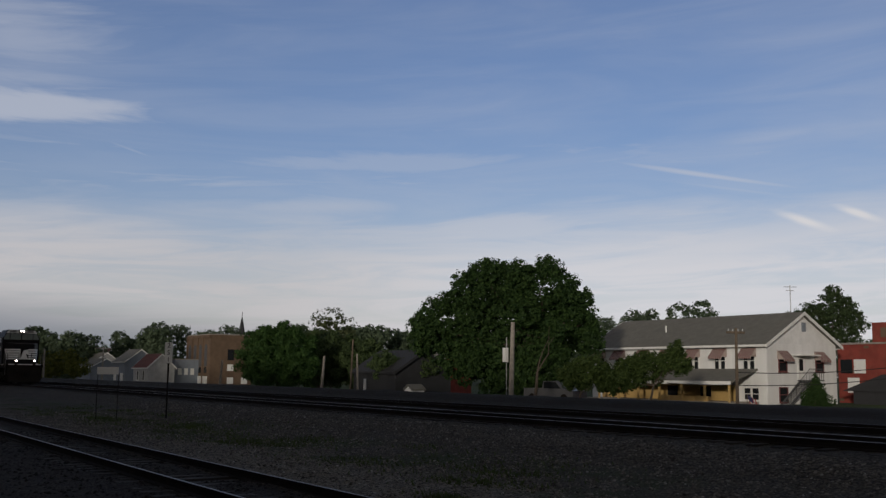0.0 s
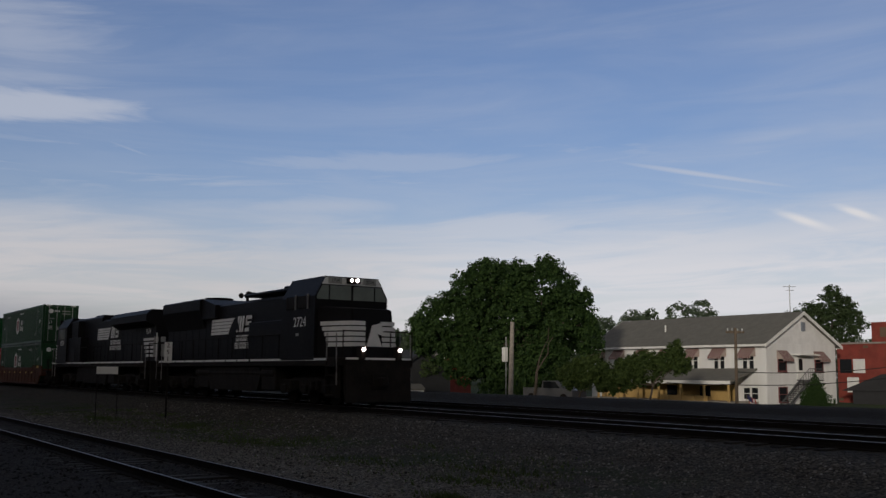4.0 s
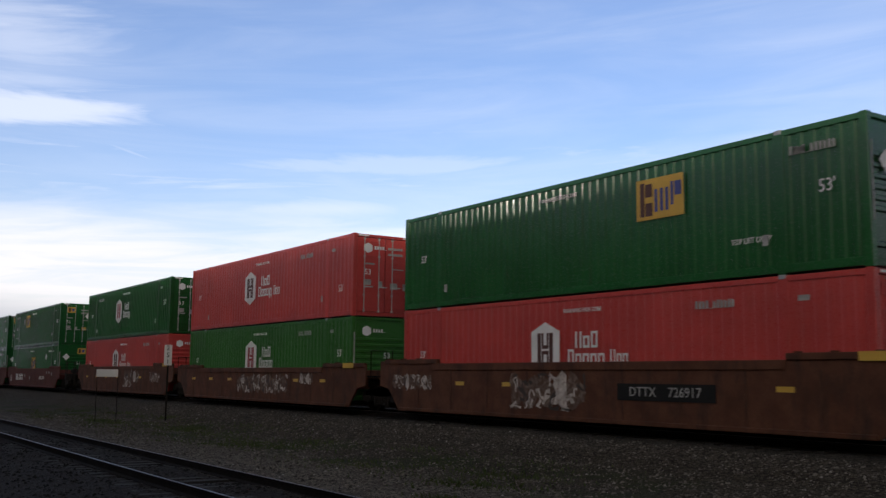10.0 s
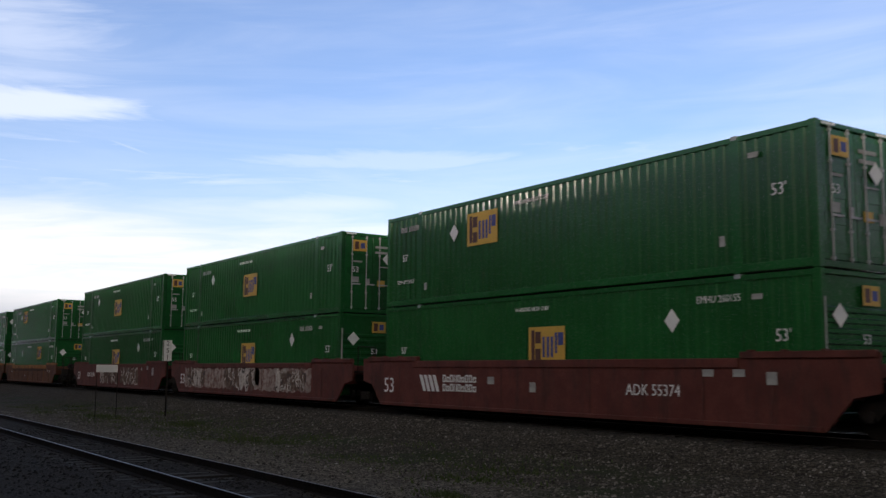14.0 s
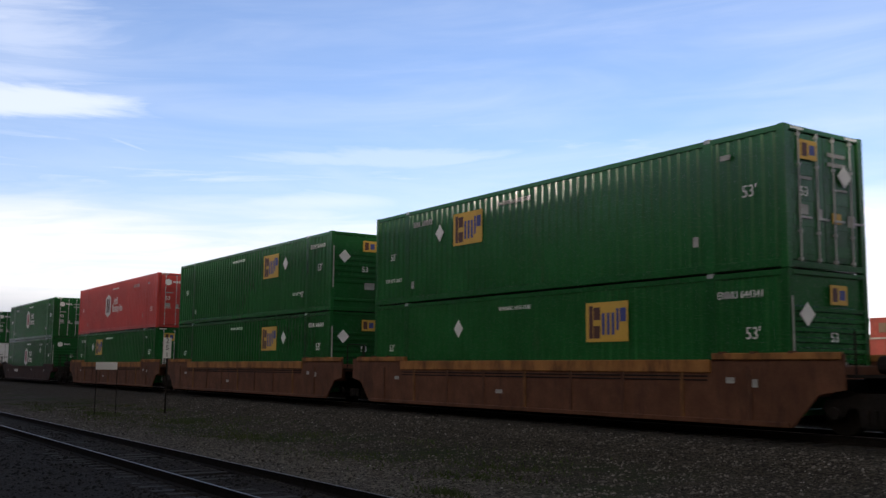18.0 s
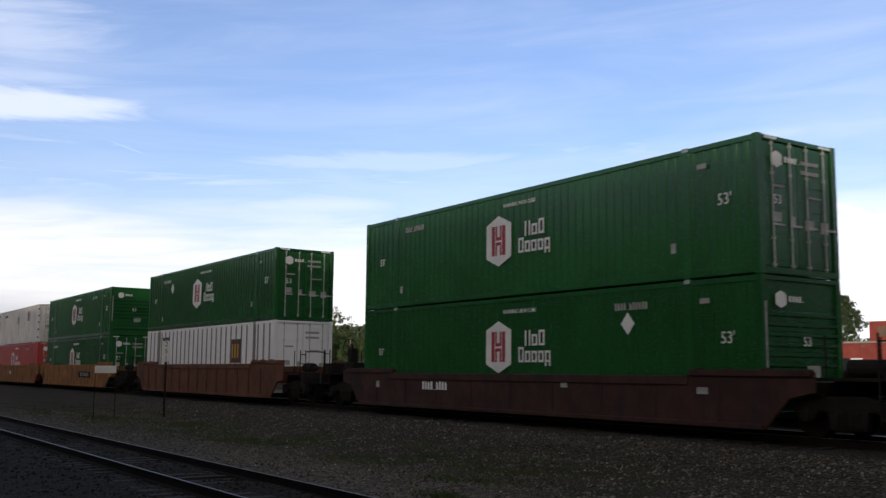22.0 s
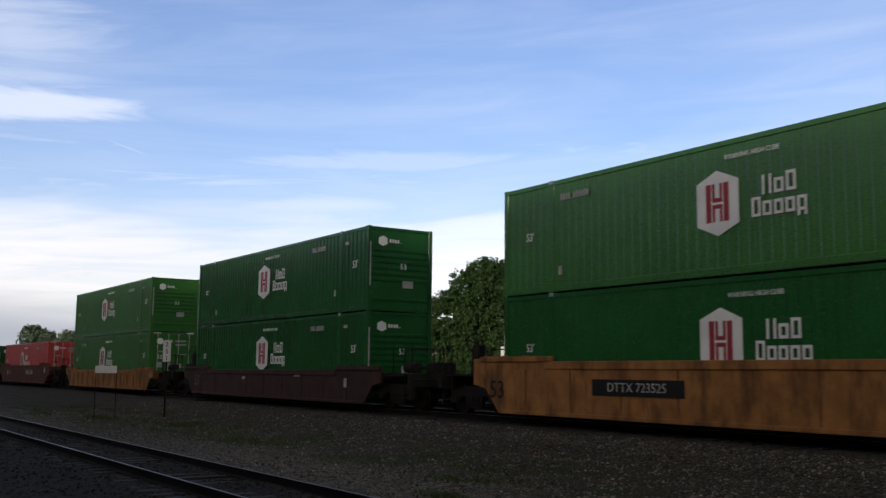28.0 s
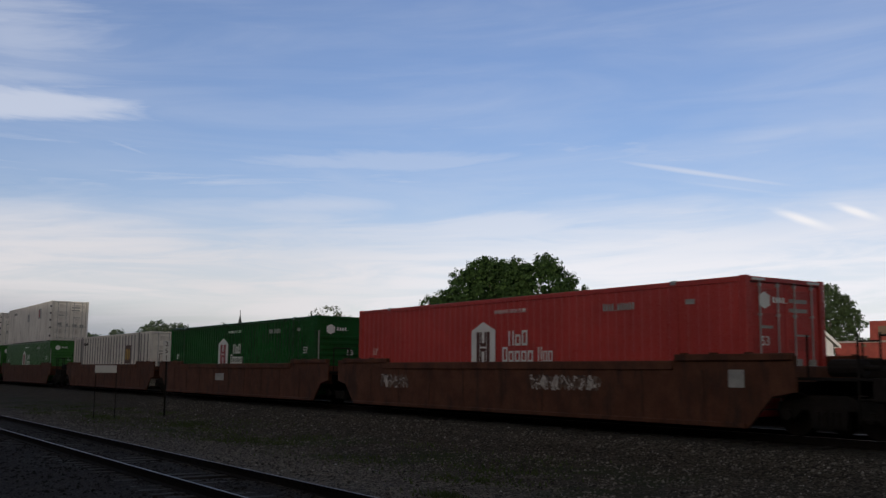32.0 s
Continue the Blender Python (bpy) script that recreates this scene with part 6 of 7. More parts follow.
def horse_badge(c, x, z, side, horse=True):
    """Five white bars and plain block shapes on the hood; no lettering. side: -1 right-hand, +1 left-hand of the cab's way."""
    y = side * 1.0
    o = new("badge")
    o.parent = c
    o.location, o.rotation_euler = (x, y, z), (0, 0, 0 if side < 0 else math.pi)
    tagged(o, "white striped badge")
    for i in range(5):
        m = bmesh.new()
        zz = 0.38 - i * 0.145
        prism(m, [(-2.45 - i * 0.02, zz), (0.42 - i * 0.10, zz), (0.36 - i * 0.10, zz - 0.122), (-2.47 - i * 0.02, zz - 0.122)], -0.012, -0.004)
        part("stripe", m, MARK, o)
    blocks = [[(a, -0.26), (a + 0.20, -0.26), (a + 0.36, 0.42), (a + 0.16, 0.42)] for a in (0.50, 0.77, 1.04)]
    blocks += [[(1.42 + k, -0.26 + k * 4.2), (2.04 + k, -0.26 + k * 4.2), (2.08 + k, -0.10 + k * 4.2), (1.46 + k, -0.10 + k * 4.2)] for k in (0.0, 0.062, 0.124)]
    blocks += [[(1.48, 0.0), (1.62, 0.0), (1.68, 0.26), (1.54, 0.26)], [(1.94, -0.10), (2.08, -0.10), (2.12, 0.0), (1.98, 0.0)]]
    for p in blocks:
        part("badge_block", prism(bmesh.new(), p, -0.012, -0.004), MARK, o)
    if horse:
        part("badge_shape", prism(bmesh.new(), [(-0.45, -0.32), (-0.1, 0.05), (0.2, 0.32), (0.55, 0.44), (0.62, 0.28), (0.86, -0.14), (0.74, -0.26), (0.54, -0.10), (0.42, -0.14), (0.32, -0.32)], -0.018, -0.012), LOCO, o, "black animal-head shape")
    for row, (n, w, zz) in enumerate(((7, 2.15, -0.66), (8, 2.40, -0.98))):
        for i in range(n):
            bw = round(w / n * 0.80, 3)
            k = "fpffpff"[i % 7]
            shared("name_bar", ("lnb", bw, k), letter_block(bw, 0.26, k), MARK, o, (1.58 - w / 2 + i * w / n, -0.005, zz))
    return o


def lead_locomotive(u):
    c = loco_common("black six-axle diesel locomotive with lit headlights and white nose stripes", u, 1, 10.4, 10.05)
    bm = bmesh.new()
    hood(bm, -9.9, 5.1, 0.95, 1.62, 4.24)
    part("long_hood", bm, LOCO, c)
    # flared radiator section at the rear
    bm = bmesh.new()
    a = [(-0.96, 3.15), (-1.28, 4.05), (-1.28, 4.50), (-1.18, 4.57), (1.18, 4.57), (1.28, 4.50), (1.28, 4.05), (0.96, 3.15)]
    prism(bm, a, -10.1, -4.7, "x")
    prism(bm, [(-4.7, 3.6), (-4.7, 4.56), (-3.0, 4.20), (-3.0, 3.6)], -1.16, 1.16)
    part("radiator_housing", bm, LOCO, c)
    for x in (-8.8, -7.2, -5.6):
        part("radiator_fan", rod(bmesh.new(), (x, 0, 4.55), (x, 0, 4.69), 0.68, 20), BLACKSTEEL, c)
    part("roof_hatch", box(bmesh.new(), -0.3, 5.1, -0.85, 0.85, 4.38, 4.53, 0.06), LOCO, c)
    part("exhaust_stack", box(bmesh.new(), -2.6, -1.6, -0.4, 0.4, 4.20, 4.29, 0.03), BLACKSTEEL, c)
    part("inverter_cabinet", box(bmesh.new(), 1.6, 5.1, -1.42, -0.9, 1.62, 3.2, 0.03), LOCO, c)
    for i in range(14):
        x = -9.6 + i * 0.92
        shared("hood_door", "hdoor", lambda bm: box(bm, -0.42, 0.42, -0.962, -0.945, 1.75, 3.35, 0.006), LOCO, c, (x, 0, 0))
    # wide cab
    bm = bmesh.new()
    prism(bm, [(-1.52, 1.62), (-1.52, 3.95), (-1.12, 4.70), (1.12, 4.70), (1.52, 3.95), (1.52, 1.62)], 5.1, 7.93, "x")
    part("cab", bm, LOCO, c)
    part("cab_roof_box", box(bmesh.new(), 3.6, 5.4, -0.8, 0.8, 4.50, 4.62, 0.05), LOCO, c)
    bm = bmesh.new()
    v = [(7.6, -1.50, 1.62), (9.75, -0.85, 1.62), (9.75, 0.85, 1.62), (7.6, 1.50, 1.62)]
    w = [(7.6, -1.50, 3.60), (9.45, -0.82, 3.45), (9.45, 0.82, 3.45), (7.6, 1.50, 3.60)]
    lo, hi = [bm.verts.new(p) for p in v], [bm.verts.new(p) for p in w]
    bm.faces.new(hi), bm.faces.new(lo[::-1])
    for i in range(4):
        bm.faces.new((lo[i], lo[(i + 1) % 4], hi[(i + 1) % 4], hi[i]))
    bmesh.ops.recalc_face_normals(bm, faces=bm.faces[:])
    bmesh.ops.bevel(bm, geom=bm.edges[:], offset=0.05, segments=2, affect="EDGES")
    part("nose", bm, LOCO, c)
    # windows and number boards
    for k in (-1, 1):
        bm = bmesh.new()
        prism(bm, [(k * 0.05, 3.84), (k * 0.92, 3.84), (k * 0.92, 4.36), (k * 0.05, 4.36)], 7.932, 7.955, "x")
        part("windshield", bm, GLASS_PALE, c, "windshield pane with painted pale reflection")
        bm = bmesh.new()
        prism(bm, [(k * 0.98, 3.84), (k * 1.44, 3.84), (k * 1.44, 3.98), (k * 1.24, 4.36), (k * 0.98, 4.36)], 7.932, 7.955, "x")
        part("corner_window", bm, GLASS_PALE, c, "pale corner window")
    bm = bmesh.new()
    prism(bm, [(-1.26, 4.40), (1.26, 4.40), (1.12, 4.66), (-1.12, 4.66)], 7.932, 7.95, "x")
    part("cab_trim", bm, MARK, c, "white cab-front trim")
    for s in (-1, 1):
        for x0, x1 in ((5.5, 6.3), (6.55, 7.35)):
            part("side_window", box(bmesh.new(), x0, x1, s * 1.53 - 0.015, s * 1.53 + 0.015, 3.52, 4.02, 0.02), GLASS, c, "dark cab side window")
            part("window_frame", box(bmesh.new(), x1, x1 + 0.06, s * 1.53 - 0.03, s * 1.53 + 0.03, 3.49, 4.05), GREY_POST, c)
        part("number_board", box(bmesh.new(), 7.93, 7.99, min(s * 0.45, s * 1.0), max(s * 0.45, s * 1.0), 4.44, 4.66, 0.02), MARK_GREY, c, "pale number board")
        write("road_number", "2724", 0.16, MARK_DARK, c, (7.995, s * 0.72, 4.55), rz=math.pi / 2)
    hl = part("headlight_housing", box(bmesh.new(), 7.9, 8.12, -0.26, 0.26, 4.46, 4.68, 0.03), BLACKSTEEL, c)
    for y in (-0.12, 0.12):
        part("headlight", rod(bmesh.new(), (8.11, y, 4.57), (8.14, y, 4.57), 0.06, 14), LAMP, hl, "lit round headlight")
    for y in (-0.74, 0.74):
        part("ditch_light", rod(bmesh.new(), (10.21, y, 1.98), (10.26, y, 1.98), 0.062, 14), LAMP, c, "lit ditch light")
        part("light_bracket", box(bmesh.new(), 9.85, 10.21, y - 0.1, y + 0.1, 1.62, 2.10, 0.02), BLACKSTEEL, c)
    # white stripes round the nose
    for i in range(5):
        z = 3.0 - i * 0.19
        k = (z - 1.62) / 1.9 * 0.28
        for s in (-1, 1):
            a, b = Vector((8.10 + 0.10 * i, 0)), Vector((9.72 - k, 0))
            f = [(a.x, -1.515 + (a.x - 7.6) * 0.302), (b.x, -0.915 + 0.0), (b.x, -0.86), (a.x, -1.46 + (a.x - 7.6) * 0.302)]
            bm = bmesh.new()
            prism(bm, f if s < 0 else [(x, -y) for x, y in f], z - 0.145, z, "z")
            part("nose_stripe", bm, MARK, c, "white nose stripe")
        for y0, y1 in ((-0.86, -0.32), (0.32, 0.86)):
            part("nose_stripe", box(bmesh.new(), 9.72 - k, 9.775 - k, y0, y1, z - 0.145, z), MARK, c, "white nose stripe")
    bm = bmesh.new()
    prism(bm, [(-0.32, 2.1), (-0.1, 2.85), (0.25, 2.95), (0.36, 2.5), (0.1, 2.55), (0.3, 2.1)], 9.66, 9.72, "x")
    o = part("badge_shape", bm, MARK, c, "white animal-shaped badge")
    for s in (-1, 1):
        write("road_number", "2724", 0.52, MARK, c, (6.72, -1.53, 3.02) if s < 0 else (6.72, 1.53, 3.02), rz=0.0 if s < 0 else math.pi, wide=1.05)
        part("small_mark", box(bmesh.new(), 6.4, 6.65, s * 1.53 - 0.004, s * 1.53 + 0.004, 2.52, 2.62), MARK_GREY, c)
        horse_badge(c, -1.25, 3.15, s)
        sill_stripe(c, [(-9.7 + i * 1.3, -8.5 + i * 1.3) for i in range(9)] + [(2.1, 8.9)], s)
    part("deck_stripe", box(bmesh.new(), 9.98, 10.06, -1.30, 1.30, 1.63, 1.70), MARK, c, "white deck-edge stripe")
    horn(c, -2.05, 4.42)
    return rolling(c, u)


def trailing_locomotive(u):
    c = loco_common("black six-axle diesel locomotive running long hood first", u, -1, 10.95, 11.15)
    bm = bmesh.new()
    hood(bm, 0.4, 6.9, 0.95, 1.62, 4.58)
    hood(bm, -3.5, 0.4, 0.95, 1.62, 4.30)
    part("long_hood", bm, LOCO, c)
    bm = bmesh.new()
    prism(bm, [(-0.95, 1.62), (-0.95, 3.45), (-1.50, 3.82), (-1.50, 4.20), (-1.25, 4.44), (1.25, 4.44), (1.50, 4.20), (1.50, 3.82), (0.95, 3.55), (0.95, 1.62)], -10.4, -3.5, "x")
    part("radiator_housing", bm, LOCO, c)
    part("roof_hatch", box(bmesh.new(), 0.8, 2.6, -0.8, 0.8, 4.54, 4.66, 0.04), LOCO, c)
    part("exhaust_stack", box(bmesh.new(), -0.6, 0.2, -0.35, 0.35, 4.25, 4.45, 0.03), BLACKSTEEL, c)
    for x in (-8.8, -6.0):
        part("radiator_grille", box(bmesh.new(), x - 1.2, x + 1.2, -1.1, 1.1, 4.42, 4.48, 0.02), BLACKSTEEL, c)
    part("inverter_cabinet", box(bmesh.new(), 3.6, 7.0, 0.9, 1.42, 1.62, 3.3, 0.03), LOCO, c)
    part("blower_box", box(bmesh.new(), 4.65, 6.4, -1.35, 1.35, 3.3, 4.40, 0.04), LOCO, c)
    for i in range(13):
        x = -9.4 + i * 0.92
        shared("hood_door", "hdoor2", lambda bm: box(bm, -0.42, 0.42, 0.945, 0.962, 1.75, 3.35, 0.006), LOCO, c, (x, 0, 0))
    bm = bmesh.new()
    prism(bm, [(-1.52, 1.62), (-1.52, 4.05), (-1.15, 4.66), (1.15, 4.66), (1.52, 4.05), (1.52, 1.62)], 7.0, 9.62, "x")
    prism(bm, [(9.62, 3.2), (9.62, 4.62), (9.68, 4.56), (9.98, 3.2)], -1.40, 1.40)
    part("cab", bm, LOCO, c)
    bm = bmesh.new()
    prism(bm, [(9.1, 1.62), (9.1, 3.70), (9.95, 3.66), (11.02, 3.36), (11.12, 3.2), (11.12, 1.62)], -1.25, 1.25)
    bmesh.ops.bevel(bm, geom=bm.edges[:], offset=0.06, segments=2, affect="EDGES")
    part("nose", bm, LOCO, c)
    for s in (-1, 1):
        for x0, x1 in ((7.55, 8.35), (8.5, 9.15)):
            part("side_window", box(bmesh.new(), x0, x1, s * 1.53 - 0.015, s * 1.53 + 0.015, 3.25, 3.95, 0.02), GLASS_PALE, c, "cab window with painted pale reflection")
        for i in range(5):
            z = 2.95 - i * 0.22
            bm = bmesh.new()
            y = s * 1.258
            box(bm, 10.2 + 0.06 * i, 11.06, y - 0.008, y + 0.008, z - 0.12, z)
            part("nose_stripe", bm, MARK, c, "white nose stripe")
            y = s * 0.958
            part("hood_stripe", box(bmesh.new(), -10.35, -8.3 - 0.12 * i, y - 0.008, y + 0.008, z - 0.14, z), MARK, c, "white hood-end stripe")
        write("road_number", "9579", 0.50, MARK, c, (8.2, s * 1.53, 2.98), rz=0.0 if s < 0 else math.pi)
        write("road_number", "9579", 0.42, MARK, c, (-9.15, s * 0.97, 3.30), rz=0.0 if s < 0 else math.pi)
        horse_badge(c, -1.4, 3.38, s, False)
        sill_stripe(c, [(-10.2 + i * 1.42, -8.9 + i * 1.42) for i in range(15)], s)
        part("end_post", box(bmesh.new(), -10.46, -10.40, s * 0.9 - 0.03, s * 0.9 + 0.03, 1.7, 3.2), MARK, c)
    for y in (-0.98, -0.62, 0.42, 0.8):
        part("end_stripe", box(bmesh.new(), -10.43, -10.39, y, y + 0.25, 1.95, 3.0), MARK_GREY, c)
    horn(c, -1.7, 4.32)
    part("number_board", box(bmesh.new(), 8.7, 9.1, -0.5, 0.5, 4.55, 4.72, 0.03), BLACKSTEEL, c)
    return rolling(c, u)


# ---------------------------------------------------------------- make up the train, from the front
def make_train():
    lead_locomotive(128.8)
    trailing_locomotive(106.25)
    A, D = "doors", "wall"
    J, K = "joint", "deck"
    # middle of each well along the train
    m = (82.21, 58.63, 39.04, 19.7, -4.12, -23.49, -43.04, -66.72, -86.11, -105.86, -129.46, -152.95, -176.48, -195.89, -215.43, -239.15, -262.48, -286.2, -305.55, -325.05, -348.4, -367.9)
    well_car(m[0], BROWN, 1.36, "ribbed", (K, K), reflect=True, corner=True)
    well_car(m[1], BROWN, 1.55, "smooth", (K, J), reflect=True, corner=True, number="DTTX    726917", nx=3.05, tags=((-1.0, 2.8, 0.9, 0.82), (-7.4, 2.2, 0.42, 1.0)))
    well_car(m[2], BROWN, 1.46, "smooth", (J, J), trucks=(True, True), reflect=True, corner=True, tags=((0.8, 4.8, 0.72, 0.82), (4.9, 1.0, 0.4, 1.05)))
    well_car(m[3], BROWN, 1.58, "smooth", (J, K), trucks=(False, True), reflect=True, corner=True, tags=((1.75, 1.5, 0.95, 0.92), (3.25, 0.9, 0.75, 1.0), (6.5, 1.5, 0.5, 1.0)))
    well_car(m[4], MAROON, 1.50, "smooth", (K, J), mark53=-7.6, logo=-5.3, plain_number="ADK 55374", nx=3.8, panels=((-2.2, 0.3, 0.2, 0.95), (5.4, 0.3, 0.15, 1.2), (6.2, 0.3, 0.15, 1.2), (7.0, 0.25, 0.25, 1.1), (-0.4, 0.25, 0.25, 0.8)))
    well_car(m[5], MAROON, 1.46, "smooth", (J, J), trucks=(True, True), mark53=-7.6, wash=((-4.6, 5.4, 0.98, 0.82), (-0.2, 3.4, 0.8, 0.9), (3.6, 5.2, 1.0, 0.82)), tags=((-5.8, 2.2, 0.8, 0.82), (-0.6, 3.2, 0.95, 0.82), (4.4, 2.6, 0.8, 0.8)))
    well_car(m[6], MAROON, 1.46, "smooth", (J, K), trucks=(False, True), mark53=-7.8, plain_number="ADK 55374", nx=-4.9, wash=((3.4, 2.6, 1.0, 0.8),), tags=((-1.8, 1.9, 0.95, 0.8), (0.1, 1.7, 0.95, 0.8), (3.2, 3.2, 0.95, 0.8)), panels=((5.4, 0.2, 0.2, 1.2), (6.4, 0.3, 0.2, 1.25), (7.3, 0.3, 0.4, 1.05)))
    for i, e in ((7, (K, J)), (8, (J, J)), (9, (J, K))):
        well_car(m[i], RUST, 1.42, "ribbed", e, trucks=(i != 9, True), chord=YELLOW, panels=((6.7, 0.22, 0.12, 1.0), (7.3, 0.16, 0.16, 0.95), (-6.4, 0.26, 0.10, 0.9), (-1.1, 0.3, 0.1, 0.6)))
    well_car(m[10], PLUM, 1.16, "smooth", (K, K), code=-3.6, panels=((6.6, 0.3, 0.14, 0.85), (2.2, 0.24, 0.12, 0.9), (-6.9, 0.2, 0.2, 0.8)))
    well_car(m[11], RUST, 1.47, "ribbed", (K, K))
    well_car(m[12], YELLOW, 1.48, "smooth", (K, J), number="DTTX 723525", nx=3.3, mark53=-8.2)
    well_car(m[13], YELLOW, 1.48, "smooth", (J, J), trucks=(True, True), plate=-1.2)
    well_car(m[14], YELLOW, 1.48, "smooth", (J, K), trucks=(False, True), number="DTTX 723525", nx=-3.0, mark53=-8.2)
    well_car(m[15], PLUM, 1.24, "smooth", (K, K), mark53=-7.5, panels=((6.9, 0.2, 0.3, 0.8), (-2.0, 0.3, 0.1, 0.9), (3.1, 0.5, 0.08, 1.02)))
    well_car(m[16], YELLOW, 1.18, "ribbed", (K, K), tall_ends=True)
    well_car(m[17], BROWN, 1.47, "smooth", (K, J), panels=((7.9, 0.4, 0.36, 1.1),), tags=((-5.5, 1.6, 0.4, 0.9), (2.6, 2.6, 0.36, 0.95)))
    well_car(m[18], BROWN, 1.47, "smooth", (J, J), trucks=(True, True), panels=((-1.0, 1.0, 0.3, 0.9),))
    well_car(m[19], BROWN, 1.47, "smooth", (J, K), trucks=(False, True))
    well_car(m[20], BROWN, 1.47, "smooth", (K, J))
    well_car(m[21], BROWN, 1.47, "smooth", (J, J))
    stack = ((0, GREEN_OLD, "hub", A, {"hex": -1.2, "code": -5.2}, GREEN_OLD, "hub", D, {"hex": -1.2}),
             (1, GREEN, "emp", D, {"emp": 2.9, "code": 6.9}, RED, "hub", A, {"inc": 1, "hex": -1.15}),
             (2, RED, "hub", A, {"inc": 1, "hex": -0.95}, LIME, "hub", D, {}),
             (3, GREEN, "hub", A, {"hex": -1.1, "code": -5.0}, RED, "hub", D, {"inc": 1, "hex": -1.3}),
             (4, GREEN, "emp", A, {"emp": -2.82, "dia": -4.22, "code": -6.7}, GREEN, "emp", D, {"emp": 0.0, "dia": 4.3, "code": 5.6, "low": -0.45, "number": "EMHU 260155"}),
             (5, GREEN, "emp", A, {"emp": -0.05, "dia": -4.4, "code": -5.2, "low": -0.5}, GREEN, "emp", D, {"emp": -0.05, "dia": 4.2, "code": 5.4, "low": -0.5}),
             (6, GREEN, "emp", A, {"emp": -0.12, "dia": -4.36, "code": -5.0, "low": -0.5}, GREEN, "emp", D, {"emp": -0.1, "dia": 4.2, "code": 5.6, "low": -0.5}),
             (7, GREEN, "emp", A, {"emp": -2.8, "dia": -4.25, "code": -5.2}, GREEN, "emp", D, {"emp": 2.95, "dia": -3.22, "code": 6.9, "number": "EMHU 644341"}),
             (8, GREEN, "emp", D, {"emp": 2.82, "dia": 4.2, "code": 7.0, "number": "EMHU 646968"}, GREEN, "emp", D, {"emp": 2.82, "dia": 4.2, "code": 7.0, "number": "EMHU 646164"}),
             (9, RED, "hub", A, {"inc": 1, "hex": -1.18}, GREEN, "emp", A, {"emp": -2.8, "dia": -4.2, "code": -6.5}),
             (10, GREEN, "hub", A, {"code": -5.0}, GREEN, "hub", D, {"dia": 4.3}),
             (11, GREEN, "hub", A, {"hex": -0.8, "dia": -4.36, "code": -5.2}, WHITE_CLEAN, "plain", A, {}),
             (12, GREEN, "hub", D, {}, GREEN, "hub", A, {"code": -5.4}),
             (13, WHITE, "plain", A, {}, RED, "hub", A, {"inc": 1, "hex": -1.2}),
             (14, LIME, "hub", A, {"code": -5.2}, GREEN, "hub", D, {}),
             (15, GREEN, "hub", D, {"hex": -0.5}, GREEN, "hub", D, {"hex": -0.5}),
             (16, LIME, "hub", D, {"hex": -1.0, "cross": 1}, LIME, "hub", A, {"hex": -1.0, "code": -5.4}),
             (17, None, "", "", {}, RED, "hub", A, {"inc": 1, "hex": -0.95}),
             (18, None, "", "", {}, GREEN, "hub", D, {"hex": -1.0}),
             (19, None, "", "", {}, WHITE, "plain", A, {}),
             (20, WHITE, "plain", A, {}, LIME, "hub", D, {}),
             (21, WHITE, "plain", A, {}, LIME, "hub", D, {}))
    for i, p1, s1, f1, k1, p0, s0, f0, k0 in stack:
        container(m[i], 0, p0, s0, f0, **k0)
        if p1:
            container(m[i], 1, p1, s1, f1, **k1)


make_train()


# ---------------------------------------------------------------- loose stones and weeds, last of the ground
def scatter_stones(name, label, n, x0, x1, y0, y1, lo, hi, seed, material):
    rnd = np.random.RandomState(seed)
    base = np.array(((-1, -0.8, 0), (1, -0.7, 0), (0.9, 0.8, 0), (-0.8, 0.9, 0), (-0.3, -0.2, 0.9), (0.4, 0.2, 0.8)))
    tri = ((0, 1, 4), (1, 5, 4), (1, 2, 5), (2, 3, 5), (3, 4, 5), (3, 0, 4))
    verts, faces = [], []
    for k in range(n):
        x = x1 - (x1 - x0) * rnd.rand() ** 1.6
        y = y0 + (y1 - y0) * rnd.rand()
        s = lo + (hi - lo) * rnd.rand() ** 2.5
        a = rnd.rand() * 6.28
        c, d = math.cos(a), math.sin(a)
        z = ground_z(y) + 0.05 * (noise.noise((x * 0.5, y * 0.8, 0)) + 0.5 * noise.noise((x * 1.7, y * 2.1, 4)))
        q = base * (s * (0.7 + 0.6 * rnd.rand(3)))
        i = len(verts)
        verts += [(x + u * c - v * d, y + u * d + v * c, z - 0.006 + w) for u, v, w in q]
        faces += [(i + f, i + g, i + h) for f, g, h in tri]
    me = bpy.data.meshes.new(name)
    me.from_pydata(verts, [], faces)
    me.materials.append(material)
    return tagged(new(name, me), label, "stones", kind="stuff")


def stone_material():
    m = bpy.data.materials.new("loose_ballast_stone")
    m.use_nodes = True
    T = m.node_tree
    b = T.nodes["Principled BSDF"]
    b.inputs["Roughness"].default_value, b.inputs["Specular IOR Level"].default_value = 0.9, 0.25
    geo = T.nodes.new("ShaderNodeNewGeometry")
    r = geo.outputs["Random Per Island"]
    col = blend(T, ramp(T, r, 0.0, 0.8), (0.031, 0.028, 0.024), (0.195, 0.178, 0.152))
    col = blend(T, ramp(T, r, 0.965, 0.998), col, (0.38, 0.36, 0.33))
    wire(T, b.inputs["Base Color"], col)
    return m


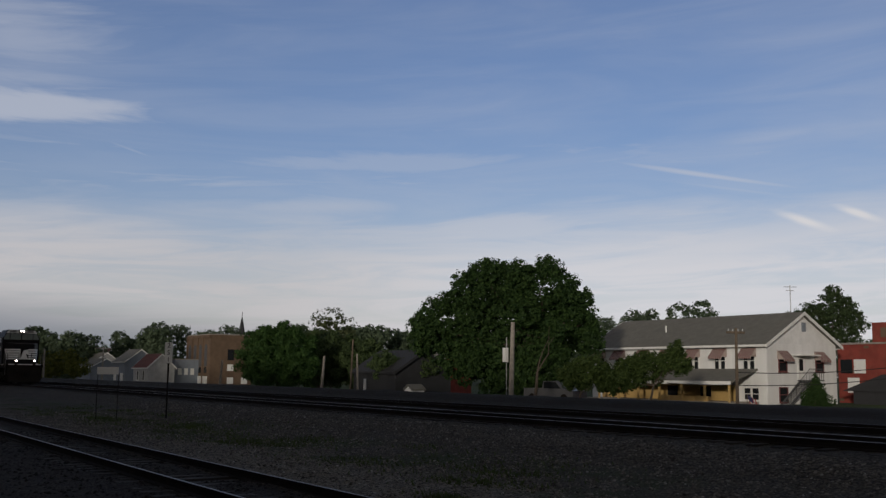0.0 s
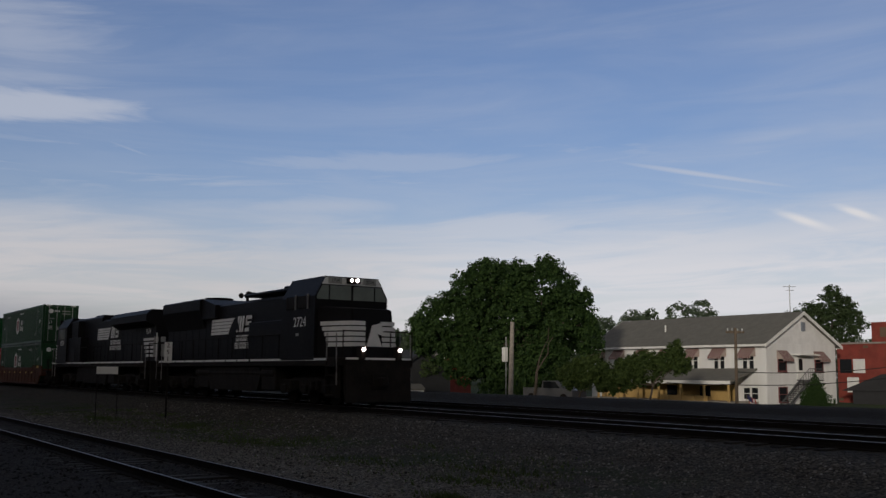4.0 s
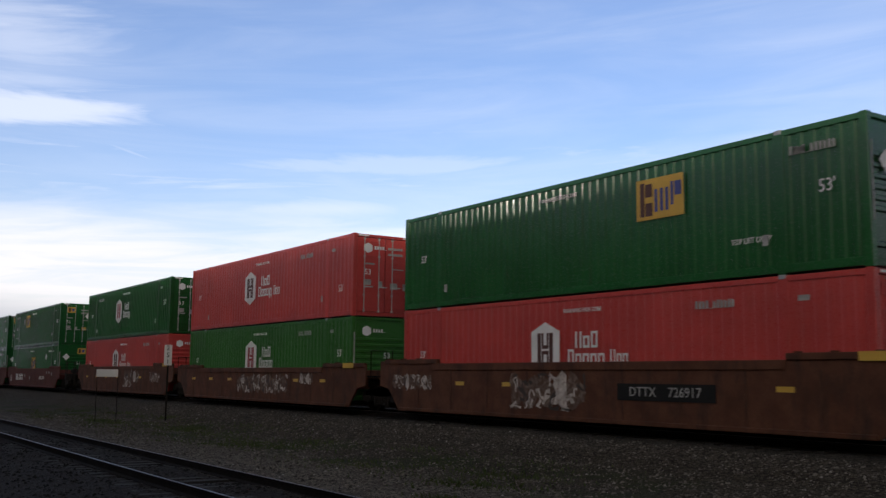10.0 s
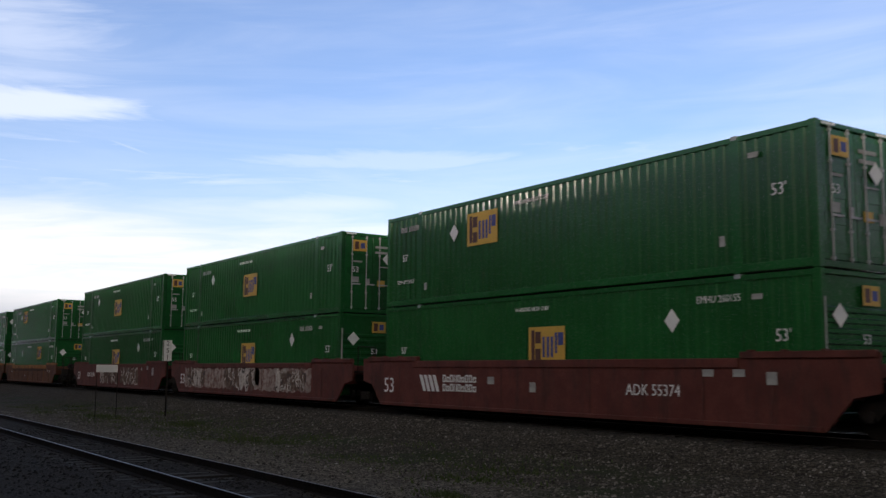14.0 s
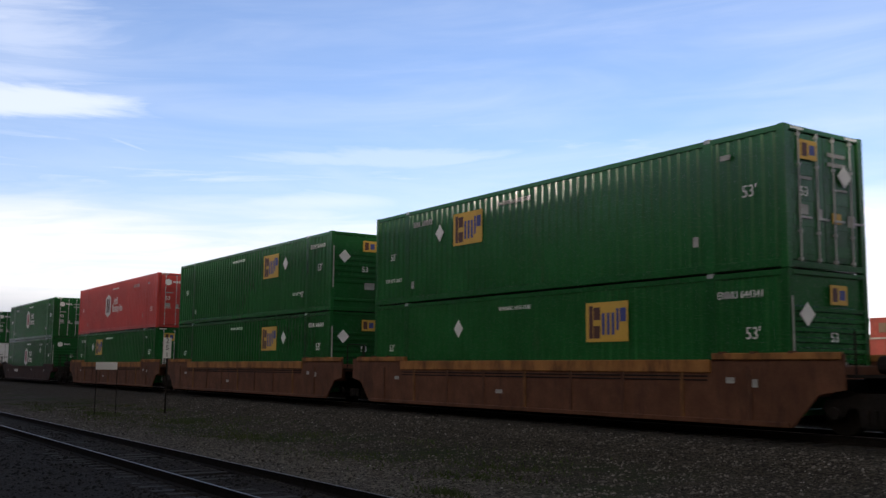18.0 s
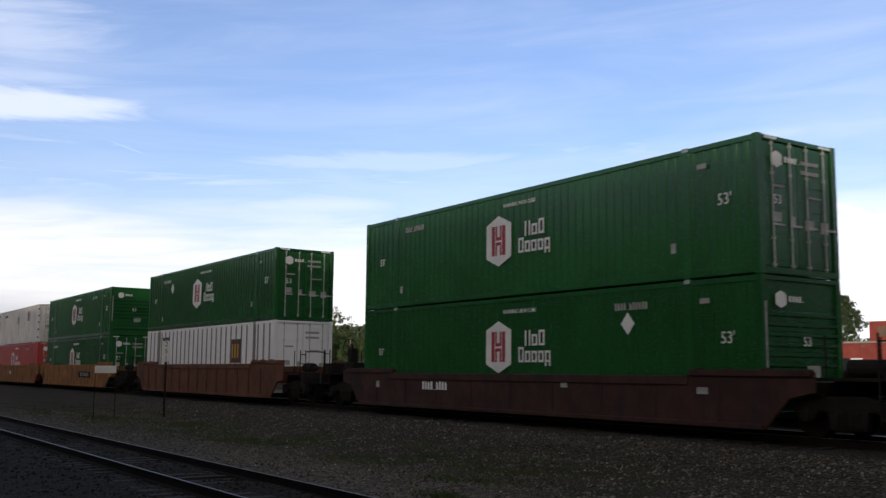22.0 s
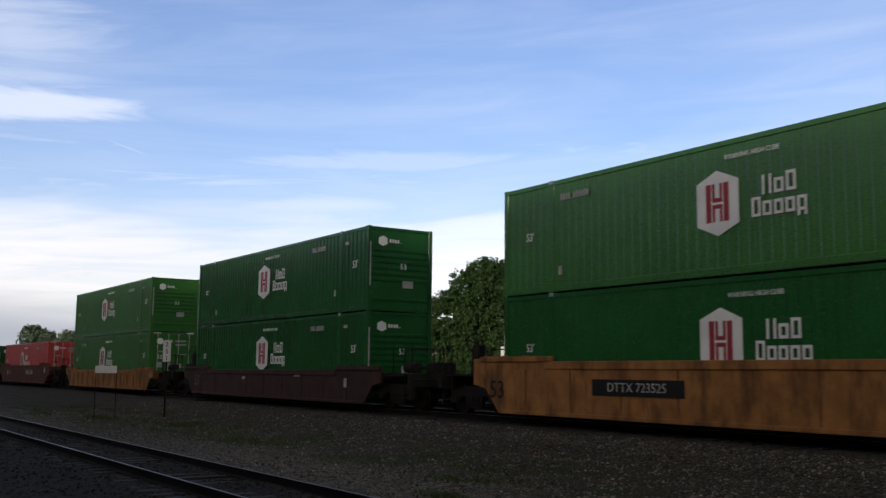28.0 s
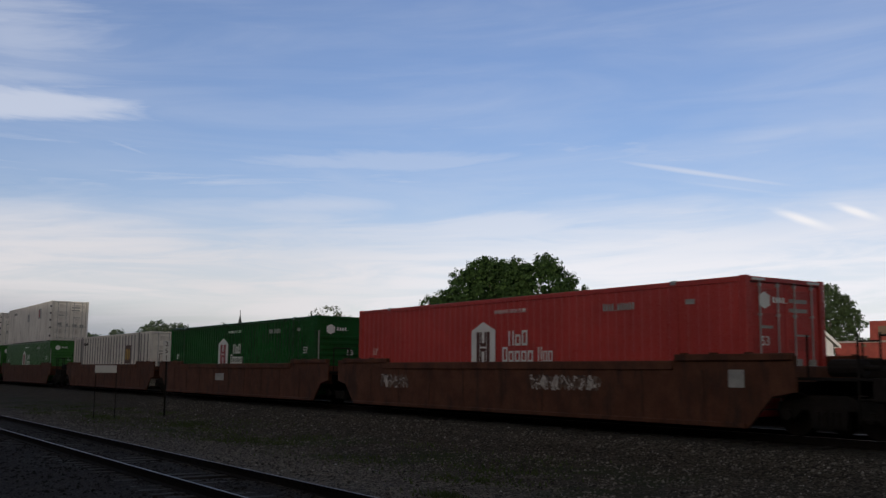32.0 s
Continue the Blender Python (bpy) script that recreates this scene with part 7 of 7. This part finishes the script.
LOOSE = stone_material()
# darker copy of the loose stones, with the darkening put into the colour
DARKENED_STONE = mat("darkened_loose_stone", (0.018, 0.016, 0.014), 0.9, vary=0.4, scale=4, bump=0.2, spec=0.2)
scatter_stones("ballast_stones", "loose grey ballast stones between the tracks", 42000, -48, -4, 7.2, 15.6, 0.012, 0.036, 3, LOOSE)
scatter_stones("ballast_stones", "darkened loose stones along the siding", 9000, -34, -6, 2.0, 7.2, 0.015, 0.04, 4, DARKENED_STONE)


def grass(name, label, spots, n, seed, material, tall):
    rnd = np.random.RandomState(seed)
    verts, faces = [], []
    for k in range(n):
        cx, cy, r = spots[rnd.randint(len(spots))]
        x, y = cx + rnd.normal() * r, cy + rnd.normal() * r * 0.45
        if not 2.0 < y < 15.0:
            continue
        z = ground_z(y) - 0.02
        h = tall * (0.35 + rnd.rand())
        a = rnd.rand() * 6.28
        w = 0.012 + 0.02 * rnd.rand()
        lx, ly = rnd.normal() * 0.35 * h, rnd.normal() * 0.35 * h
        i = len(verts)
        verts += [(x - w * math.cos(a), y - w * math.sin(a), z), (x + w * math.cos(a), y + w * math.sin(a), z), (x + lx * 0.5 + w * 0.8, y + ly * 0.5, z + h * 0.6), (x + lx, y + ly, z + h)]
        faces += [(i, i + 1, i + 2), (i, i + 2, i + 3)]
    me = bpy.data.meshes.new(name)
    me.from_pydata(verts, [], faces)
    me.materials.append(material)
    return tagged(new(name, me), label, "grass", kind="stuff")


rs = random.Random(8)
belt = [(rs.uniform(-55, -14), rs.uniform(9.5, 13.6), rs.uniform(0.4, 1.4)) for _ in range(60)]
grass("weeds", "patchy low green weeds between the tracks", belt + [(-25.5, 11.3, 1.3), (-24.5, 10.9, 1.0), (-33.0, 11.6, 1.2), (-29.0, 11.0, 0.9)] * 5, 9000, 21, LEAF_WEED, 0.09)
grass("weeds", "small green weed tufts at the edge of the gravel", [(-7.4, 9.4, 0.18), (-6.7, 9.6, 0.2), (-6.2, 9.3, 0.16), (-5.6, 9.8, 0.2), (-38.0, 10.6, 0.5), (-41.0, 10.8, 0.6), (-12.8, 8.6, 0.3)], 2200, 22, LEAF_WEED, 0.12)


# ---------------------------------------------------------------- everything that moves
def motions():
    times = [0, 1, 2] + list(range(4, 32, 2)) + [32]
    for ob, u, z in KEYED:
        turn = math.degrees(ob.rotation_euler.z)
        walk(ob, [(t, pose(u + run(t), MAIN_Y, z, 0, 0, turn)) for t in times])
    # the wheels on the yard side roll while they pass the yard
    for ob, u, r, way, turn in WHEELS:
        ts = [k * 0.04 for k in range(1, 800) if -32 < u + run(k * 0.04) < 3]
        if ts:
            x, y, z = ob.location
            a0 = run(ts[0])
            rows = [(t, pose(x, y, z, 0, way * math.degrees((run(t) - a0) / r), turn)) for t in ts]
            walk(ob, [(0, rows[0][1])] + rows + [(32, rows[-1][1])])


motions()
